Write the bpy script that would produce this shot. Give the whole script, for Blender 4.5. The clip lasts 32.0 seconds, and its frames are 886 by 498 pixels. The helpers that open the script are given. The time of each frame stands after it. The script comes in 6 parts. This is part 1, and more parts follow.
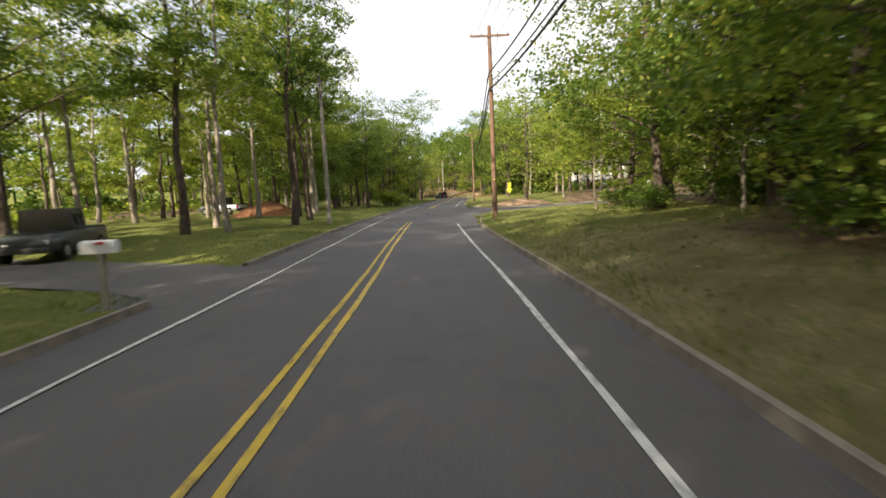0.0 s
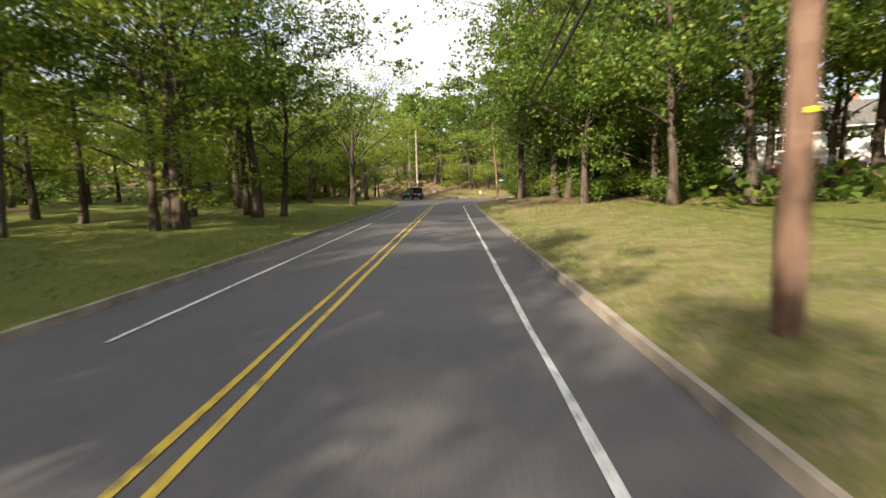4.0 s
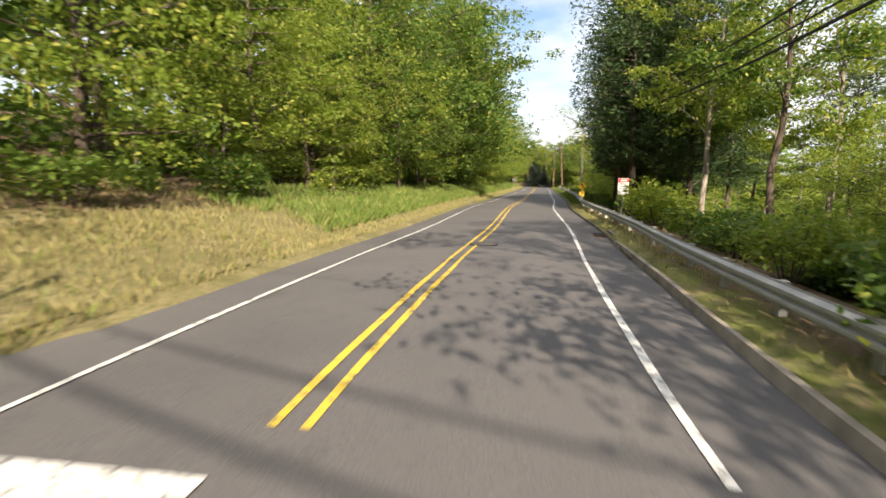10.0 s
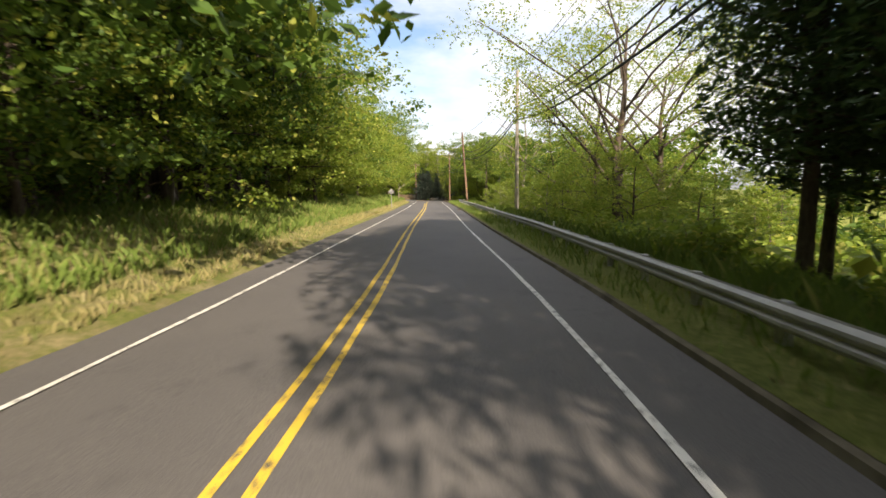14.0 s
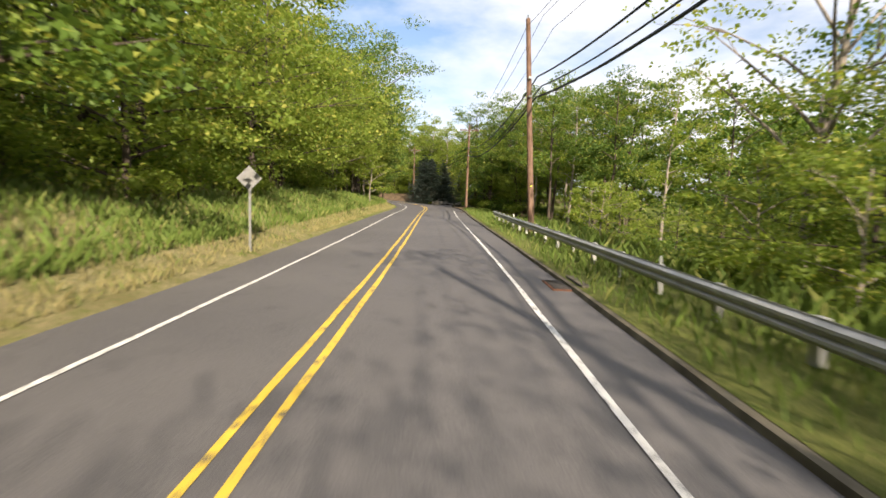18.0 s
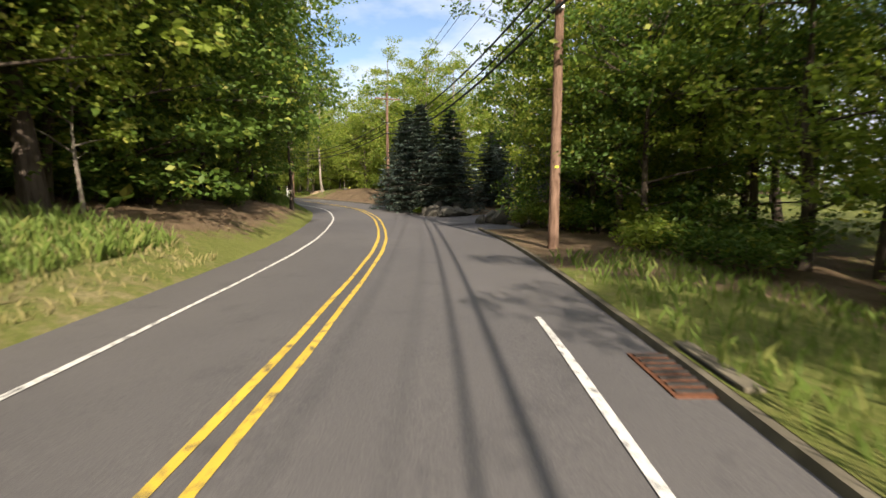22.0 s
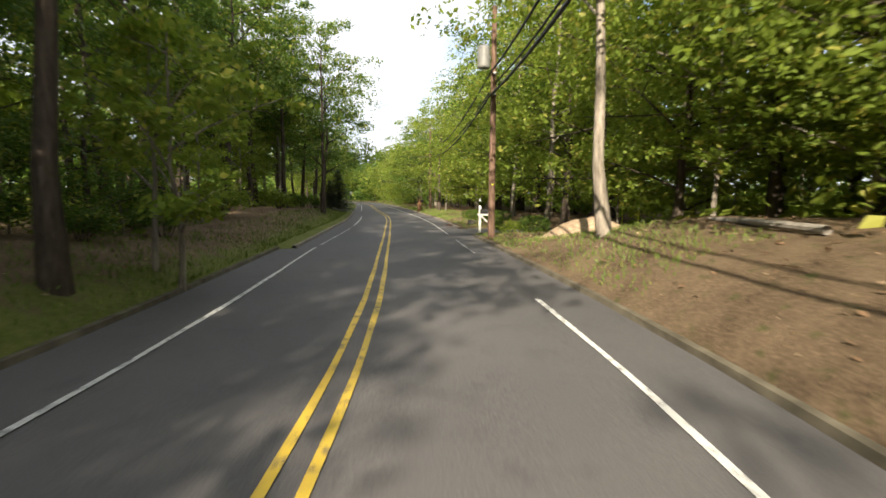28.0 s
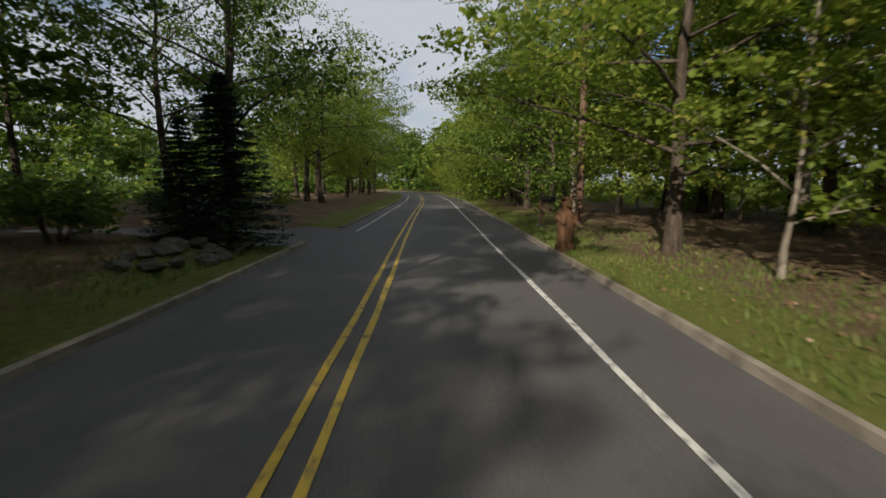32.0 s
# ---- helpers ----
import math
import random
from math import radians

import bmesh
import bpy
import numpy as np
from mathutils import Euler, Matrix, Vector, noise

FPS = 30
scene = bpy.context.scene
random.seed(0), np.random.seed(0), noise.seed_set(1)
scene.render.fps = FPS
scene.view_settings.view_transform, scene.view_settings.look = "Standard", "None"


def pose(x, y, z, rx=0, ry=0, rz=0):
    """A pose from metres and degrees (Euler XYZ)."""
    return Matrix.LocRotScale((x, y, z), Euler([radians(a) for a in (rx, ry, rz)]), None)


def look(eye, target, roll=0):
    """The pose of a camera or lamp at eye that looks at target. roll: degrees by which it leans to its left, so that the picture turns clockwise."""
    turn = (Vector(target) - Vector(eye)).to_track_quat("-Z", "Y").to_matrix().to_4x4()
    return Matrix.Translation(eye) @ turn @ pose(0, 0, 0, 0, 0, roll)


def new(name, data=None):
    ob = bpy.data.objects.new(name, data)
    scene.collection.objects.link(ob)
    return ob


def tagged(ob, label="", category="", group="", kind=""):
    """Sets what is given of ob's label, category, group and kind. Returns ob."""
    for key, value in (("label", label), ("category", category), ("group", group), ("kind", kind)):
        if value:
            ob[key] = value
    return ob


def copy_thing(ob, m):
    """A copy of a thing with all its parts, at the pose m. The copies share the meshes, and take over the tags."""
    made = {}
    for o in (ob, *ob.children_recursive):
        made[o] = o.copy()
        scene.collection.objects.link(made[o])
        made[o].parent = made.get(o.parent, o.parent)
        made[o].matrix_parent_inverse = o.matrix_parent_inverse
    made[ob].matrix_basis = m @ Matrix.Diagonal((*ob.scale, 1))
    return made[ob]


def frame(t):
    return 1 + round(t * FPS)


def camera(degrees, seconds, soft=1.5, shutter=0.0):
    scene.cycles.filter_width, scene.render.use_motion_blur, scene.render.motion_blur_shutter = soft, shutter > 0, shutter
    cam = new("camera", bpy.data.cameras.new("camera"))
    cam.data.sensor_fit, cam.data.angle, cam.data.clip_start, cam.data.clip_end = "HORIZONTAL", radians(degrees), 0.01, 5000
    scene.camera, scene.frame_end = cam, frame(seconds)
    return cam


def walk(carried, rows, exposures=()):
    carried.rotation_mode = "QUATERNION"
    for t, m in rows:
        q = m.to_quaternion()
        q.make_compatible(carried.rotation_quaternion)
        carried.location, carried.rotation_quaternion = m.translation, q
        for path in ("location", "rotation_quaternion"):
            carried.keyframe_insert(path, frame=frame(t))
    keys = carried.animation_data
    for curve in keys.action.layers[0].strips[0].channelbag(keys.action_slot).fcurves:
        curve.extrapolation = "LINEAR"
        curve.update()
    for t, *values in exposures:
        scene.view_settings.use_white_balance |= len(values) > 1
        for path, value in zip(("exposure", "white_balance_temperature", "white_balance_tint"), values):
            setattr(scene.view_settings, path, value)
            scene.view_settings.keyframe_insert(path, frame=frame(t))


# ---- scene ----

# ---- camera and its walk ----
EXPOSURES = [(0.0, 1.4, 6500, 12), (7.0, 1.45, 6400, 12), (15.0, 1.4, 6600, 12), (18.0, 1.3, 6400, 13), (20.0, 0.95, 6500, 14), (21.0, 1.2, 6500, 13), (24.0, 1.3, 5700, 12), (27.0, 1.15, 6300, 9), (28.0, 1.4, 6300, 9), (30.0, 1.1, 6300, 9), (31.0, 0.55, 6100, 9), (32.0, 0.2, 6000, 9)]
cam = camera(84.0, 32.0, soft=1.6, shutter=0.25)
CAM_H = 1.8
PATH = [
    (0, 0.00, 0.00, -6.56, 2.61, 0.00),
    (0.5, -0.09, 8.87, -6.55, 2.74, -0.42),
    (1, -0.15, 17.68, -6.55, 2.71, -0.69),
    (1.5, -0.14, 26.53, -6.68, 3.40, -1.02),
    (2, -0.07, 35.14, -6.06, 2.69, -1.48),
    (2.5, 0.03, 43.36, -6.43, 1.04, -1.67),
    (3, 0.25, 52.07, -7.10, 1.13, -1.93),
    (3.5, 0.61, 60.87, -7.35, 1.87, -2.45),
    (4, 1.00, 70.04, -7.16, 1.34, -2.43),
    (4.5, 1.40, 79.21, -7.07, 1.40, -2.63),
    (5, 1.85, 88.05, -7.08, 2.08, -3.26),
    (5.5, 2.39, 96.21, -7.19, 3.68, -3.97),
    (6, 2.94, 103.35, -7.22, 3.86, -3.90),
    (6.5, 3.47, 109.51, -6.93, 3.85, -3.81),
    (7, 4.01, 114.88, -6.71, 2.77, -4.59),
    (7.5, 4.72, 119.78, -6.24, 2.38, -7.91),
    (8, 5.73, 124.53, -5.72, 3.18, -13.13),
    (8.5, 7.08, 129.10, -5.25, 2.12, -19.26),
    (9, 8.90, 133.45, -4.94, 1.34, -26.73),
    (9.5, 11.22, 137.44, -6.92, 0.47, -34.24),
    (10, 14.28, 141.23, -7.92, -0.39, -41.68),
    (10.5, 17.76, 144.54, -7.34, -0.87, -48.04),
    (11, 21.39, 147.47, -7.46, 0.05, -52.33),
    (11.5, 25.11, 150.31, -7.88, 1.43, -53.78),
    (12, 28.95, 153.24, -7.30, 1.55, -53.97),
    (12.5, 32.77, 156.14, -6.76, 2.18, -54.17),
    (13, 36.73, 159.16, -6.73, 2.11, -54.15),
    (13.5, 40.66, 162.07, -6.53, 1.27, -54.19),
    (14, 44.57, 164.91, -6.53, 0.71, -54.29),
    (14.5, 48.49, 167.73, -6.49, 0.45, -54.15),
    (15, 52.46, 170.59, -6.40, 0.40, -53.73),
    (15.5, 56.52, 173.57, -6.23, 0.54, -53.25),
    (16, 60.73, 176.69, -6.58, 0.52, -53.22),
    (16.5, 65.11, 179.96, -6.59, -0.52, -53.31),
    (17, 69.68, 183.38, -6.55, -1.26, -53.25),
    (17.5, 74.38, 186.91, -6.61, -1.72, -53.35),
    (18, 79.18, 190.51, -6.48, -2.10, -53.48),
    (18.5, 83.92, 194.07, -6.48, -0.77, -53.55),
    (19, 88.35, 197.40, -5.70, -2.22, -54.00),
    (19.5, 93.09, 200.89, -6.09, -1.92, -54.38),
    (20, 97.90, 204.45, -6.46, -0.97, -54.44),
    (20.5, 102.62, 207.94, -6.61, -0.97, -54.47),
    (21, 107.06, 211.21, -6.47, -1.82, -54.34),
    (21.5, 111.26, 214.34, -6.53, -0.64, -53.96),
    (22, 115.10, 217.26, -7.39, 0.03, -53.03),
    (22.5, 118.78, 220.20, -7.02, 0.03, -51.39),
    (23, 122.36, 223.24, -7.26, 0.07, -49.65),
    (23.5, 125.88, 226.41, -7.83, 1.79, -47.65),
    (24, 129.08, 229.53, -8.15, 2.03, -45.82),
    (24.5, 132.18, 232.76, -9.74, 1.84, -44.26),
    (25, 135.14, 236.02, -8.36, 1.06, -41.65),
    (25.5, 137.94, 239.42, -7.40, 0.74, -38.36),
    (26, 140.60, 243.05, -6.60, 0.76, -34.81),
    (26.5, 143.15, 247.00, -5.78, 1.11, -31.41),
    (27, 145.63, 251.37, -5.73, -0.02, -28.58),
    (27.5, 148.06, 256.17, -5.81, -0.33, -26.09),
    (28, 150.14, 260.93, -6.11, -0.28, -23.75),
    (28.5, 152.19, 266.04, -6.34, -0.64, -21.62),
    (29, 154.08, 271.14, -6.16, -0.78, -20.29),
    (29.5, 155.97, 276.34, -6.30, -0.78, -19.40),
    (30, 157.67, 281.38, -6.64, -1.36, -18.68),
    (30.5, 159.27, 286.33, -6.71, -0.42, -18.09),
    (31, 160.85, 291.35, -6.99, -0.69, -17.32),
    (31.5, 162.33, 296.45, -7.23, -0.52, -16.42),
    (32, 163.66, 301.47, -7.49, -0.26, -15.27),
]
walk(cam, [(t, pose(x, y, CAM_H, 90 + p, r, w)) for t, x, y, p, r, w in PATH],
     exposures=EXPOSURES)

# ---- world and sun ----
SUN_AZ, SUN_EL = 216.0, 28.0
world = bpy.data.worlds.new("sky")
scene.world = world
world.use_nodes = True
wn, wl = world.node_tree.nodes, world.node_tree.links
sky = wn.new("ShaderNodeTexSky")
sky.sky_type = "NISHITA"
sky.sun_disc = False
sky.sun_elevation, sky.sun_rotation = radians(SUN_EL), radians(SUN_AZ)
sky.air_density, sky.dust_density = 1.0, 2.2
# thin broken cloud, whiter towards the horizon
where = wn.new("ShaderNodeTexCoord")
spread = wn.new("ShaderNodeMapping")
spread.inputs["Scale"].default_value = (1.0, 1.0, 2.6)
wl.new(where.outputs["Generated"], spread.inputs["Vector"])
puff = wn.new("ShaderNodeTexNoise")
puff.inputs["Scale"].default_value, puff.inputs["Detail"].default_value, puff.inputs["Roughness"].default_value = 2.3, 6.0, 0.55
wl.new(spread.outputs["Vector"], puff.inputs["Vector"])
cover = wn.new("ShaderNodeMapRange")
cover.inputs["From Min"].default_value, cover.inputs["From Max"].default_value = 0.33, 0.55
wl.new(puff.outputs["Fac"], cover.inputs["Value"])
cloud = wn.new("ShaderNodeMix")
cloud.data_type = "RGBA"
cloud.inputs[7].default_value = (6.2, 6.2, 6.3, 1.0)
wl.new(cover.outputs["Result"], cloud.inputs[0])
wl.new(sky.outputs["Color"], cloud.inputs[6])
wn["Background"].inputs["Strength"].default_value = 0.08
wl.new(cloud.outputs[2], wn["Background"].inputs["Color"])
sun = new("sun", bpy.data.lights.new("sun", "SUN"))
sun.data.energy, sun.data.angle, sun.data.color = 5.0, radians(0.6), (1.0, 0.86, 0.66)
to_sun = Vector((math.sin(radians(SUN_AZ)) * math.cos(radians(SUN_EL)), math.cos(radians(SUN_AZ)) * math.cos(radians(SUN_EL)), math.sin(radians(SUN_EL))))
sun.matrix_world = look(to_sun * 300, (0, 0, 0))

# ---- materials ----
class Nodes:
    """Short hands for building one node material."""

    def __init__(self, name, rough=0.8, spec=0.3, metal=0.0):
        self.mat = bpy.data.materials.new(name)
        self.mat.use_nodes = True
        self.t = self.mat.node_tree
        self.b = self.t.nodes["Principled BSDF"]
        self.b.inputs["Roughness"].default_value = rough
        self.b.inputs["Specular IOR Level"].default_value = spec
        self.b.inputs["Metallic"].default_value = metal
        self.co = self.t.nodes.new("ShaderNodeNewGeometry").outputs["Position"]

    def put(self, node, key, v):
        if isinstance(v, bpy.types.NodeSocket):
            self.t.links.new(v, node.inputs[key])
        elif v is not None:
            node.inputs[key].default_value = v

    def local(self):
        self.co = self.t.nodes.new("ShaderNodeTexCoord").outputs["Object"]

    def noise(self, scale, detail=4.0, rough=0.6, stretch=None):
        n = self.t.nodes.new("ShaderNodeTexNoise")
        n.inputs["Scale"].default_value, n.inputs["Detail"].default_value, n.inputs["Roughness"].default_value = scale, detail, rough
        co = self.co
        if stretch:
            m = self.t.nodes.new("ShaderNodeMapping")
            m.inputs["Scale"].default_value = stretch
            self.t.links.new(co, m.inputs["Vector"])
            co = m.outputs["Vector"]
        self.t.links.new(co, n.inputs["Vector"])
        return n.outputs["Fac"]

    def ramp(self, v, a, b, lo=0.0, hi=1.0):
        n = self.t.nodes.new("ShaderNodeMapRange")
        self.put(n, "Value", v)
        for k, x in (("From Min", a), ("From Max", b), ("To Min", lo), ("To Max", hi)):
            n.inputs[k].default_value = x
        return n.outputs["Result"]

    def mix(self, f, a, b, blend="MIX"):
        n = self.t.nodes.new("ShaderNodeMix")
        n.data_type, n.blend_type = "RGBA", blend
        for k, v in ((0, f), (6, a), (7, b)):
            self.put(n, k, (*v, 1.0) if isinstance(v, tuple) and len(v) == 3 else v)
        return n.outputs[2]

    def math(self, op, a, b=None):
        n = self.t.nodes.new("ShaderNodeMath")
        n.operation = op
        self.put(n, 0, a)
        self.put(n, 1, b)
        return n.outputs[0]

    def attr(self, name):
        n = self.t.nodes.new("ShaderNodeAttribute")
        n.attribute_name = name
        return n.outputs["Fac"]

    def chance(self):
        return self.t.nodes.new("ShaderNodeObjectInfo").outputs["Random"]

    def island(self):
        return self.t.nodes.new("ShaderNodeNewGeometry").outputs["Random Per Island"]

    def bump(self, h, strength=0.4, dist=0.02):
        n = self.t.nodes.new("ShaderNodeBump")
        n.inputs["Strength"].default_value, n.inputs["Distance"].default_value = strength, dist
        self.put(n, "Height", h)
        self.t.links.new(n.outputs["Normal"], self.b.inputs["Normal"])

    def color(self, c):
        self.put(self.b, "Base Color", (*c, 1.0) if isinstance(c, tuple) and len(c) == 3 else c)
        return self


def plain(name, c, rough=0.6, spec=0.4, metal=0.0, vary=0.18, scale=6.0):
    n = Nodes(name, rough, spec, metal)
    n.local()
    dark = tuple(x * (1 - 2 * vary) for x in c)
    n.color(n.mix(n.ramp(n.noise(scale), 0.3, 0.7), dark, c))
    n.bump(n.noise(scale * 12), 0.15, 0.004)
    return n.mat


def asphalt_material():
    n = Nodes("asphalt", 0.75, 0.35)
    big = n.ramp(n.noise(0.22, 5), 0.35, 0.7)
    fine = n.noise(60, 3)
    c = n.mix(big, (0.056, 0.053, 0.058), (0.092, 0.086, 0.087))
    c = n.mix(n.ramp(fine, 0.35, 0.75), c, (0.138, 0.130, 0.125))
    c = n.mix(n.math("MULTIPLY", n.ramp(n.noise(1.3, 6, 0.7), 0.56, 0.66), 0.25), c, (0.026, 0.026, 0.030))
    n.color(c)
    n.bump(n.noise(140, 2), 0.35, 0.006)
    return n.mat


def paint_material(name, c, wear):
    n = Nodes(name, 0.6, 0.4)
    w = n.ramp(n.noise(7, 6, 0.75), wear - 0.06, wear + 0.06)
    c2 = n.mix(n.ramp(n.noise(0.6), 0.3, 0.7), tuple(0.75 * x for x in c), c)
    n.color(n.mix(w, (0.062, 0.060, 0.066), c2))
    n.bump(n.noise(120, 2), 0.3, 0.004)
    return n.mat


def ground_material():
    n = Nodes("ground", 0.95, 0.1)
    soil, dry = n.attr("soil"), n.attr("dry")
    g = n.mix(n.ramp(n.noise(0.35, 5), 0.3, 0.7), (0.072, 0.105, 0.020), (0.15, 0.175, 0.040))
    g = n.mix(n.ramp(n.noise(9, 5, 0.7), 0.35, 0.75), g, (0.23, 0.225, 0.075))
    d = n.mix(n.ramp(n.noise(1.1, 6), 0.35, 0.65), (0.20, 0.16, 0.075), (0.34, 0.28, 0.15))
    d = n.mix(n.ramp(n.noise(14, 5, 0.7), 0.4, 0.7), d, (0.13, 0.15, 0.05))
    m = n.mix(n.ramp(n.noise(0.8, 6), 0.35, 0.65), (0.085, 0.060, 0.038), (0.20, 0.145, 0.092))
    m = n.mix(n.ramp(n.noise(22, 5, 0.75), 0.45, 0.7), m, (0.29, 0.205, 0.13))
    m = n.mix(n.ramp(n.noise(3.1, 5, 0.7), 0.58, 0.72), m, (0.06, 0.085, 0.02))
    jit = n.ramp(n.noise(2.2, 6, 0.7), 0.2, 0.8, -0.55, 0.55)
    c = n.mix(n.ramp(n.math("ADD", dry, jit), 0.35, 0.65), g, d)
    c = n.mix(n.ramp(n.math("ADD", soil, jit), 0.35, 0.65), c, m)
    c = n.mix(n.ramp(n.noise(38, 5, 0.75), 0.42, 0.68, 0.0, 0.6), c, n.mix(1.0, c, (0.45, 0.45, 0.42), "MULTIPLY"))
    n.color(c)
    n.bump(n.noise(16, 6, 0.7), 0.9, 0.08)
    return n.mat


def leaf_material(name, a, b, sun_leaf, trans=0.45):
    n = Nodes(name, 0.55, 0.35)
    k = n.math("ADD", n.math("MULTIPLY", n.island(), 0.65), n.math("MULTIPLY", n.chance(), 0.35))
    c = n.mix(k, a, b)
    c = n.mix(n.ramp(n.island(), 0.86, 0.9), c, sun_leaf)
    n.color(c)
    tr = n.t.nodes.new("ShaderNodeBsdfTranslucent")
    n.put(tr, "Color", n.mix(0.5, c, n.mix(1.0, c, (1.0, 0.95, 0.35), "MULTIPLY")))
    ms = n.t.nodes.new("ShaderNodeMixShader")
    ms.inputs[0].default_value = trans
    out = n.t.nodes["Material Output"]
    n.t.links.new(n.b.outputs[0], ms.inputs[1])
    n.t.links.new(tr.outputs[0], ms.inputs[2])
    n.t.links.new(ms.outputs[0], out.inputs["Surface"])
    return n.mat


def bark_material(name, a, b):
    n = Nodes(name, 0.95, 0.1)
    n.local()
    v = n.noise(9, 5, 0.7, (1.0, 1.0, 0.16))
    c = n.mix(n.ramp(v, 0.35, 0.65), a, b)
    c = n.mix(n.ramp(n.noise(1.2, 4), 0.55, 0.75), c, tuple(x * 1.3 for x in b))
    n.color(c)
    n.bump(v, 0.9, 0.05)
    return n.mat


ASPHALT = asphalt_material()
YELLOW = paint_material("yellow_paint", (0.66, 0.46, 0.05), 0.42)
WHITE = paint_material("white_paint", (0.72, 0.71, 0.68), 0.43)
WHITE_OLD = paint_material("worn_white_paint", (0.62, 0.61, 0.58), 0.52)
GROUND = ground_material()
# one foliage in two copies: shade-dark LEAF, and LEAF_LIT with sunlight in its colour
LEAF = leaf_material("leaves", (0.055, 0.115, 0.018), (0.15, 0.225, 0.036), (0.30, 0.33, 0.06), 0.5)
LEAF_LIT = leaf_material("sunlit_leaves", (0.14, 0.215, 0.028), (0.28, 0.35, 0.055), (0.42, 0.42, 0.09), 0.6)
NEEDLE = leaf_material("needles", (0.034, 0.072, 0.030), (0.085, 0.14, 0.052), (0.14, 0.19, 0.065), 0.35)
SPRUCE = leaf_material("blue_needles", (0.030, 0.052, 0.040), (0.075, 0.105, 0.085), (0.12, 0.15, 0.11), 0.25)
BARK = bark_material("bark", (0.035, 0.027, 0.021), (0.11, 0.088, 0.07))
BARK_PALE = bark_material("pale_bark", (0.13, 0.11, 0.09), (0.32, 0.28, 0.23))
CONCRETE = plain("kerb_concrete", (0.31, 0.27, 0.22), 0.9, 0.2, vary=0.25, scale=2.5)
KERB_DARK = plain("dirty_kerb", (0.17, 0.15, 0.11), 0.95, 0.15, vary=0.3, scale=2.0)


# ---- the line of the road and the lie of the land ----
CENTRE = [(-0.9, -60), (-1.3, -25), (-1.6, 5.5), (-1.95, 18), (-2.15, 30), (-1.95, 45), (-1.15, 66), (0.15, 88), (1.4, 108), (2.3, 121), (4.4, 131),
          (8.8, 138.3), (14.9, 143.8), (21.2, 148.8), (28.6, 154.3), (40.2, 163.4), (50.6, 170.8), (64.1, 181.0), (82.6, 194.7), (91.8, 201.6), (110.0, 215.5),
          (118.5, 221.8), (125.6, 227.5), (131.7, 233.5), (136.2, 238.6), (140.8, 244.8), (145.0, 252.4), (148.3, 259.2), (151.5, 266.6), (154.7, 276.0),
          (157.9, 285.8), (161.4, 296.8), (164.1, 306.6), (166.6, 316.2), (170.2, 330), (177.5, 360), (183, 392), (181, 425), (168, 460), (140, 500)]


def smooth(points, step=1.0):
    """A Catmull-Rom line through the points, cut into even steps."""
    p = np.array(points, float)
    p = np.vstack([2 * p[0] - p[1], p, 2 * p[-1] - p[-2]])
    out = []
    for i in range(1, len(p) - 2):
        a, b, c, d = p[i - 1:i + 3]
        k = max(2, int(np.linalg.norm(c - b) / 0.25))
        t = np.linspace(0, 1, k, endpoint=False)[:, None]
        out.append(0.5 * (2 * b + (c - a) * t + (2 * a - 5 * b + 4 * c - d) * t ** 2 + (3 * b - a - 3 * c + d) * t ** 3))
    q = np.vstack(out + [p[-2:-1]])
    s = np.concatenate([[0], np.cumsum(np.linalg.norm(np.diff(q, axis=0), axis=1))])
    u = np.arange(0, s[-1], step)
    return np.stack([np.interp(u, s, q[:, k]) for k in range(q.shape[1])], 1)


class Line:
    """A line on the plan, with places by the way along it and the way to its right."""

    def __init__(self, points, step=1.0, zero=None):
        self.p = smooth(points, step)
        d = np.gradient(self.p, axis=0)
        self.d = d / np.linalg.norm(d, axis=1)[:, None]
        self.n = np.stack([self.d[:, 1], -self.d[:, 0]], 1)
        self.s = np.arange(len(self.p)) * step
        if zero is not None:
            self.s = self.s - self.s[np.argmin(np.linalg.norm(self.p - np.array(zero), axis=1))]

    def at(self, s, d=0.0):
        s, d = np.broadcast_arrays(np.asarray(s, float), np.asarray(d, float))
        i = lambda a: np.interp(s, self.s, a)
        return np.stack([i(self.p[:, 0]) + d * i(self.n[:, 0]), i(self.p[:, 1]) + d * i(self.n[:, 1])], -1)

    def heading(self, s):
        x, y = (float(np.interp(s, self.s, self.d[:, k])) for k in (0, 1))
        return math.degrees(math.atan2(-x, y))

    def near(self, xy):
        xy = np.asarray(xy, float).reshape(-1, 2)
        s, d = np.empty(len(xy)), np.empty(len(xy))
        for k in range(0, len(xy), 4000):
            q = xy[k:k + 4000]
            r = q[:, None] - self.p[None]
            i = np.argmin((r ** 2).sum(2), 1)
            w = r[np.arange(len(q)), i]
            along = (w * self.d[i]).sum(1)
            s[k:k + 4000] = self.s[i] + along
            side = (w * self.n[i]).sum(1)
            d[k:k + 4000] = np.where(side < 0, -1, 1) * np.linalg.norm(w, axis=1)
        return s, d


ROAD = Line(CENTRE, 1.0, (-1.6, 0))
CROSS = Line([(1, 143.5), (-4.8, 149.4), (-11, 156.2), (-19, 163.0), (-36, 172), (-75, 185), (-140, 199)])
SIDE = Line([(2, 43), (7, 46.5), (13, 50), (24, 58.5), (40, 70.5), (60, 86), (110, 112)])
DRIVE_A = Line([(-3.5, 11.0), (-6, 11.8), (-11.5, 14.2), (-15.5, 16.0), (-34, 24)])
DRIVE_B = Line([(-2.6, 73.2), (-5, 74.6), (-9, 77), (-16, 80), (-30, 84)])
DRIVE_C = Line([(132.7, 233.3), (135.9, 231.9), (140.5, 231.4), (147, 231.4), (160, 232.5)])
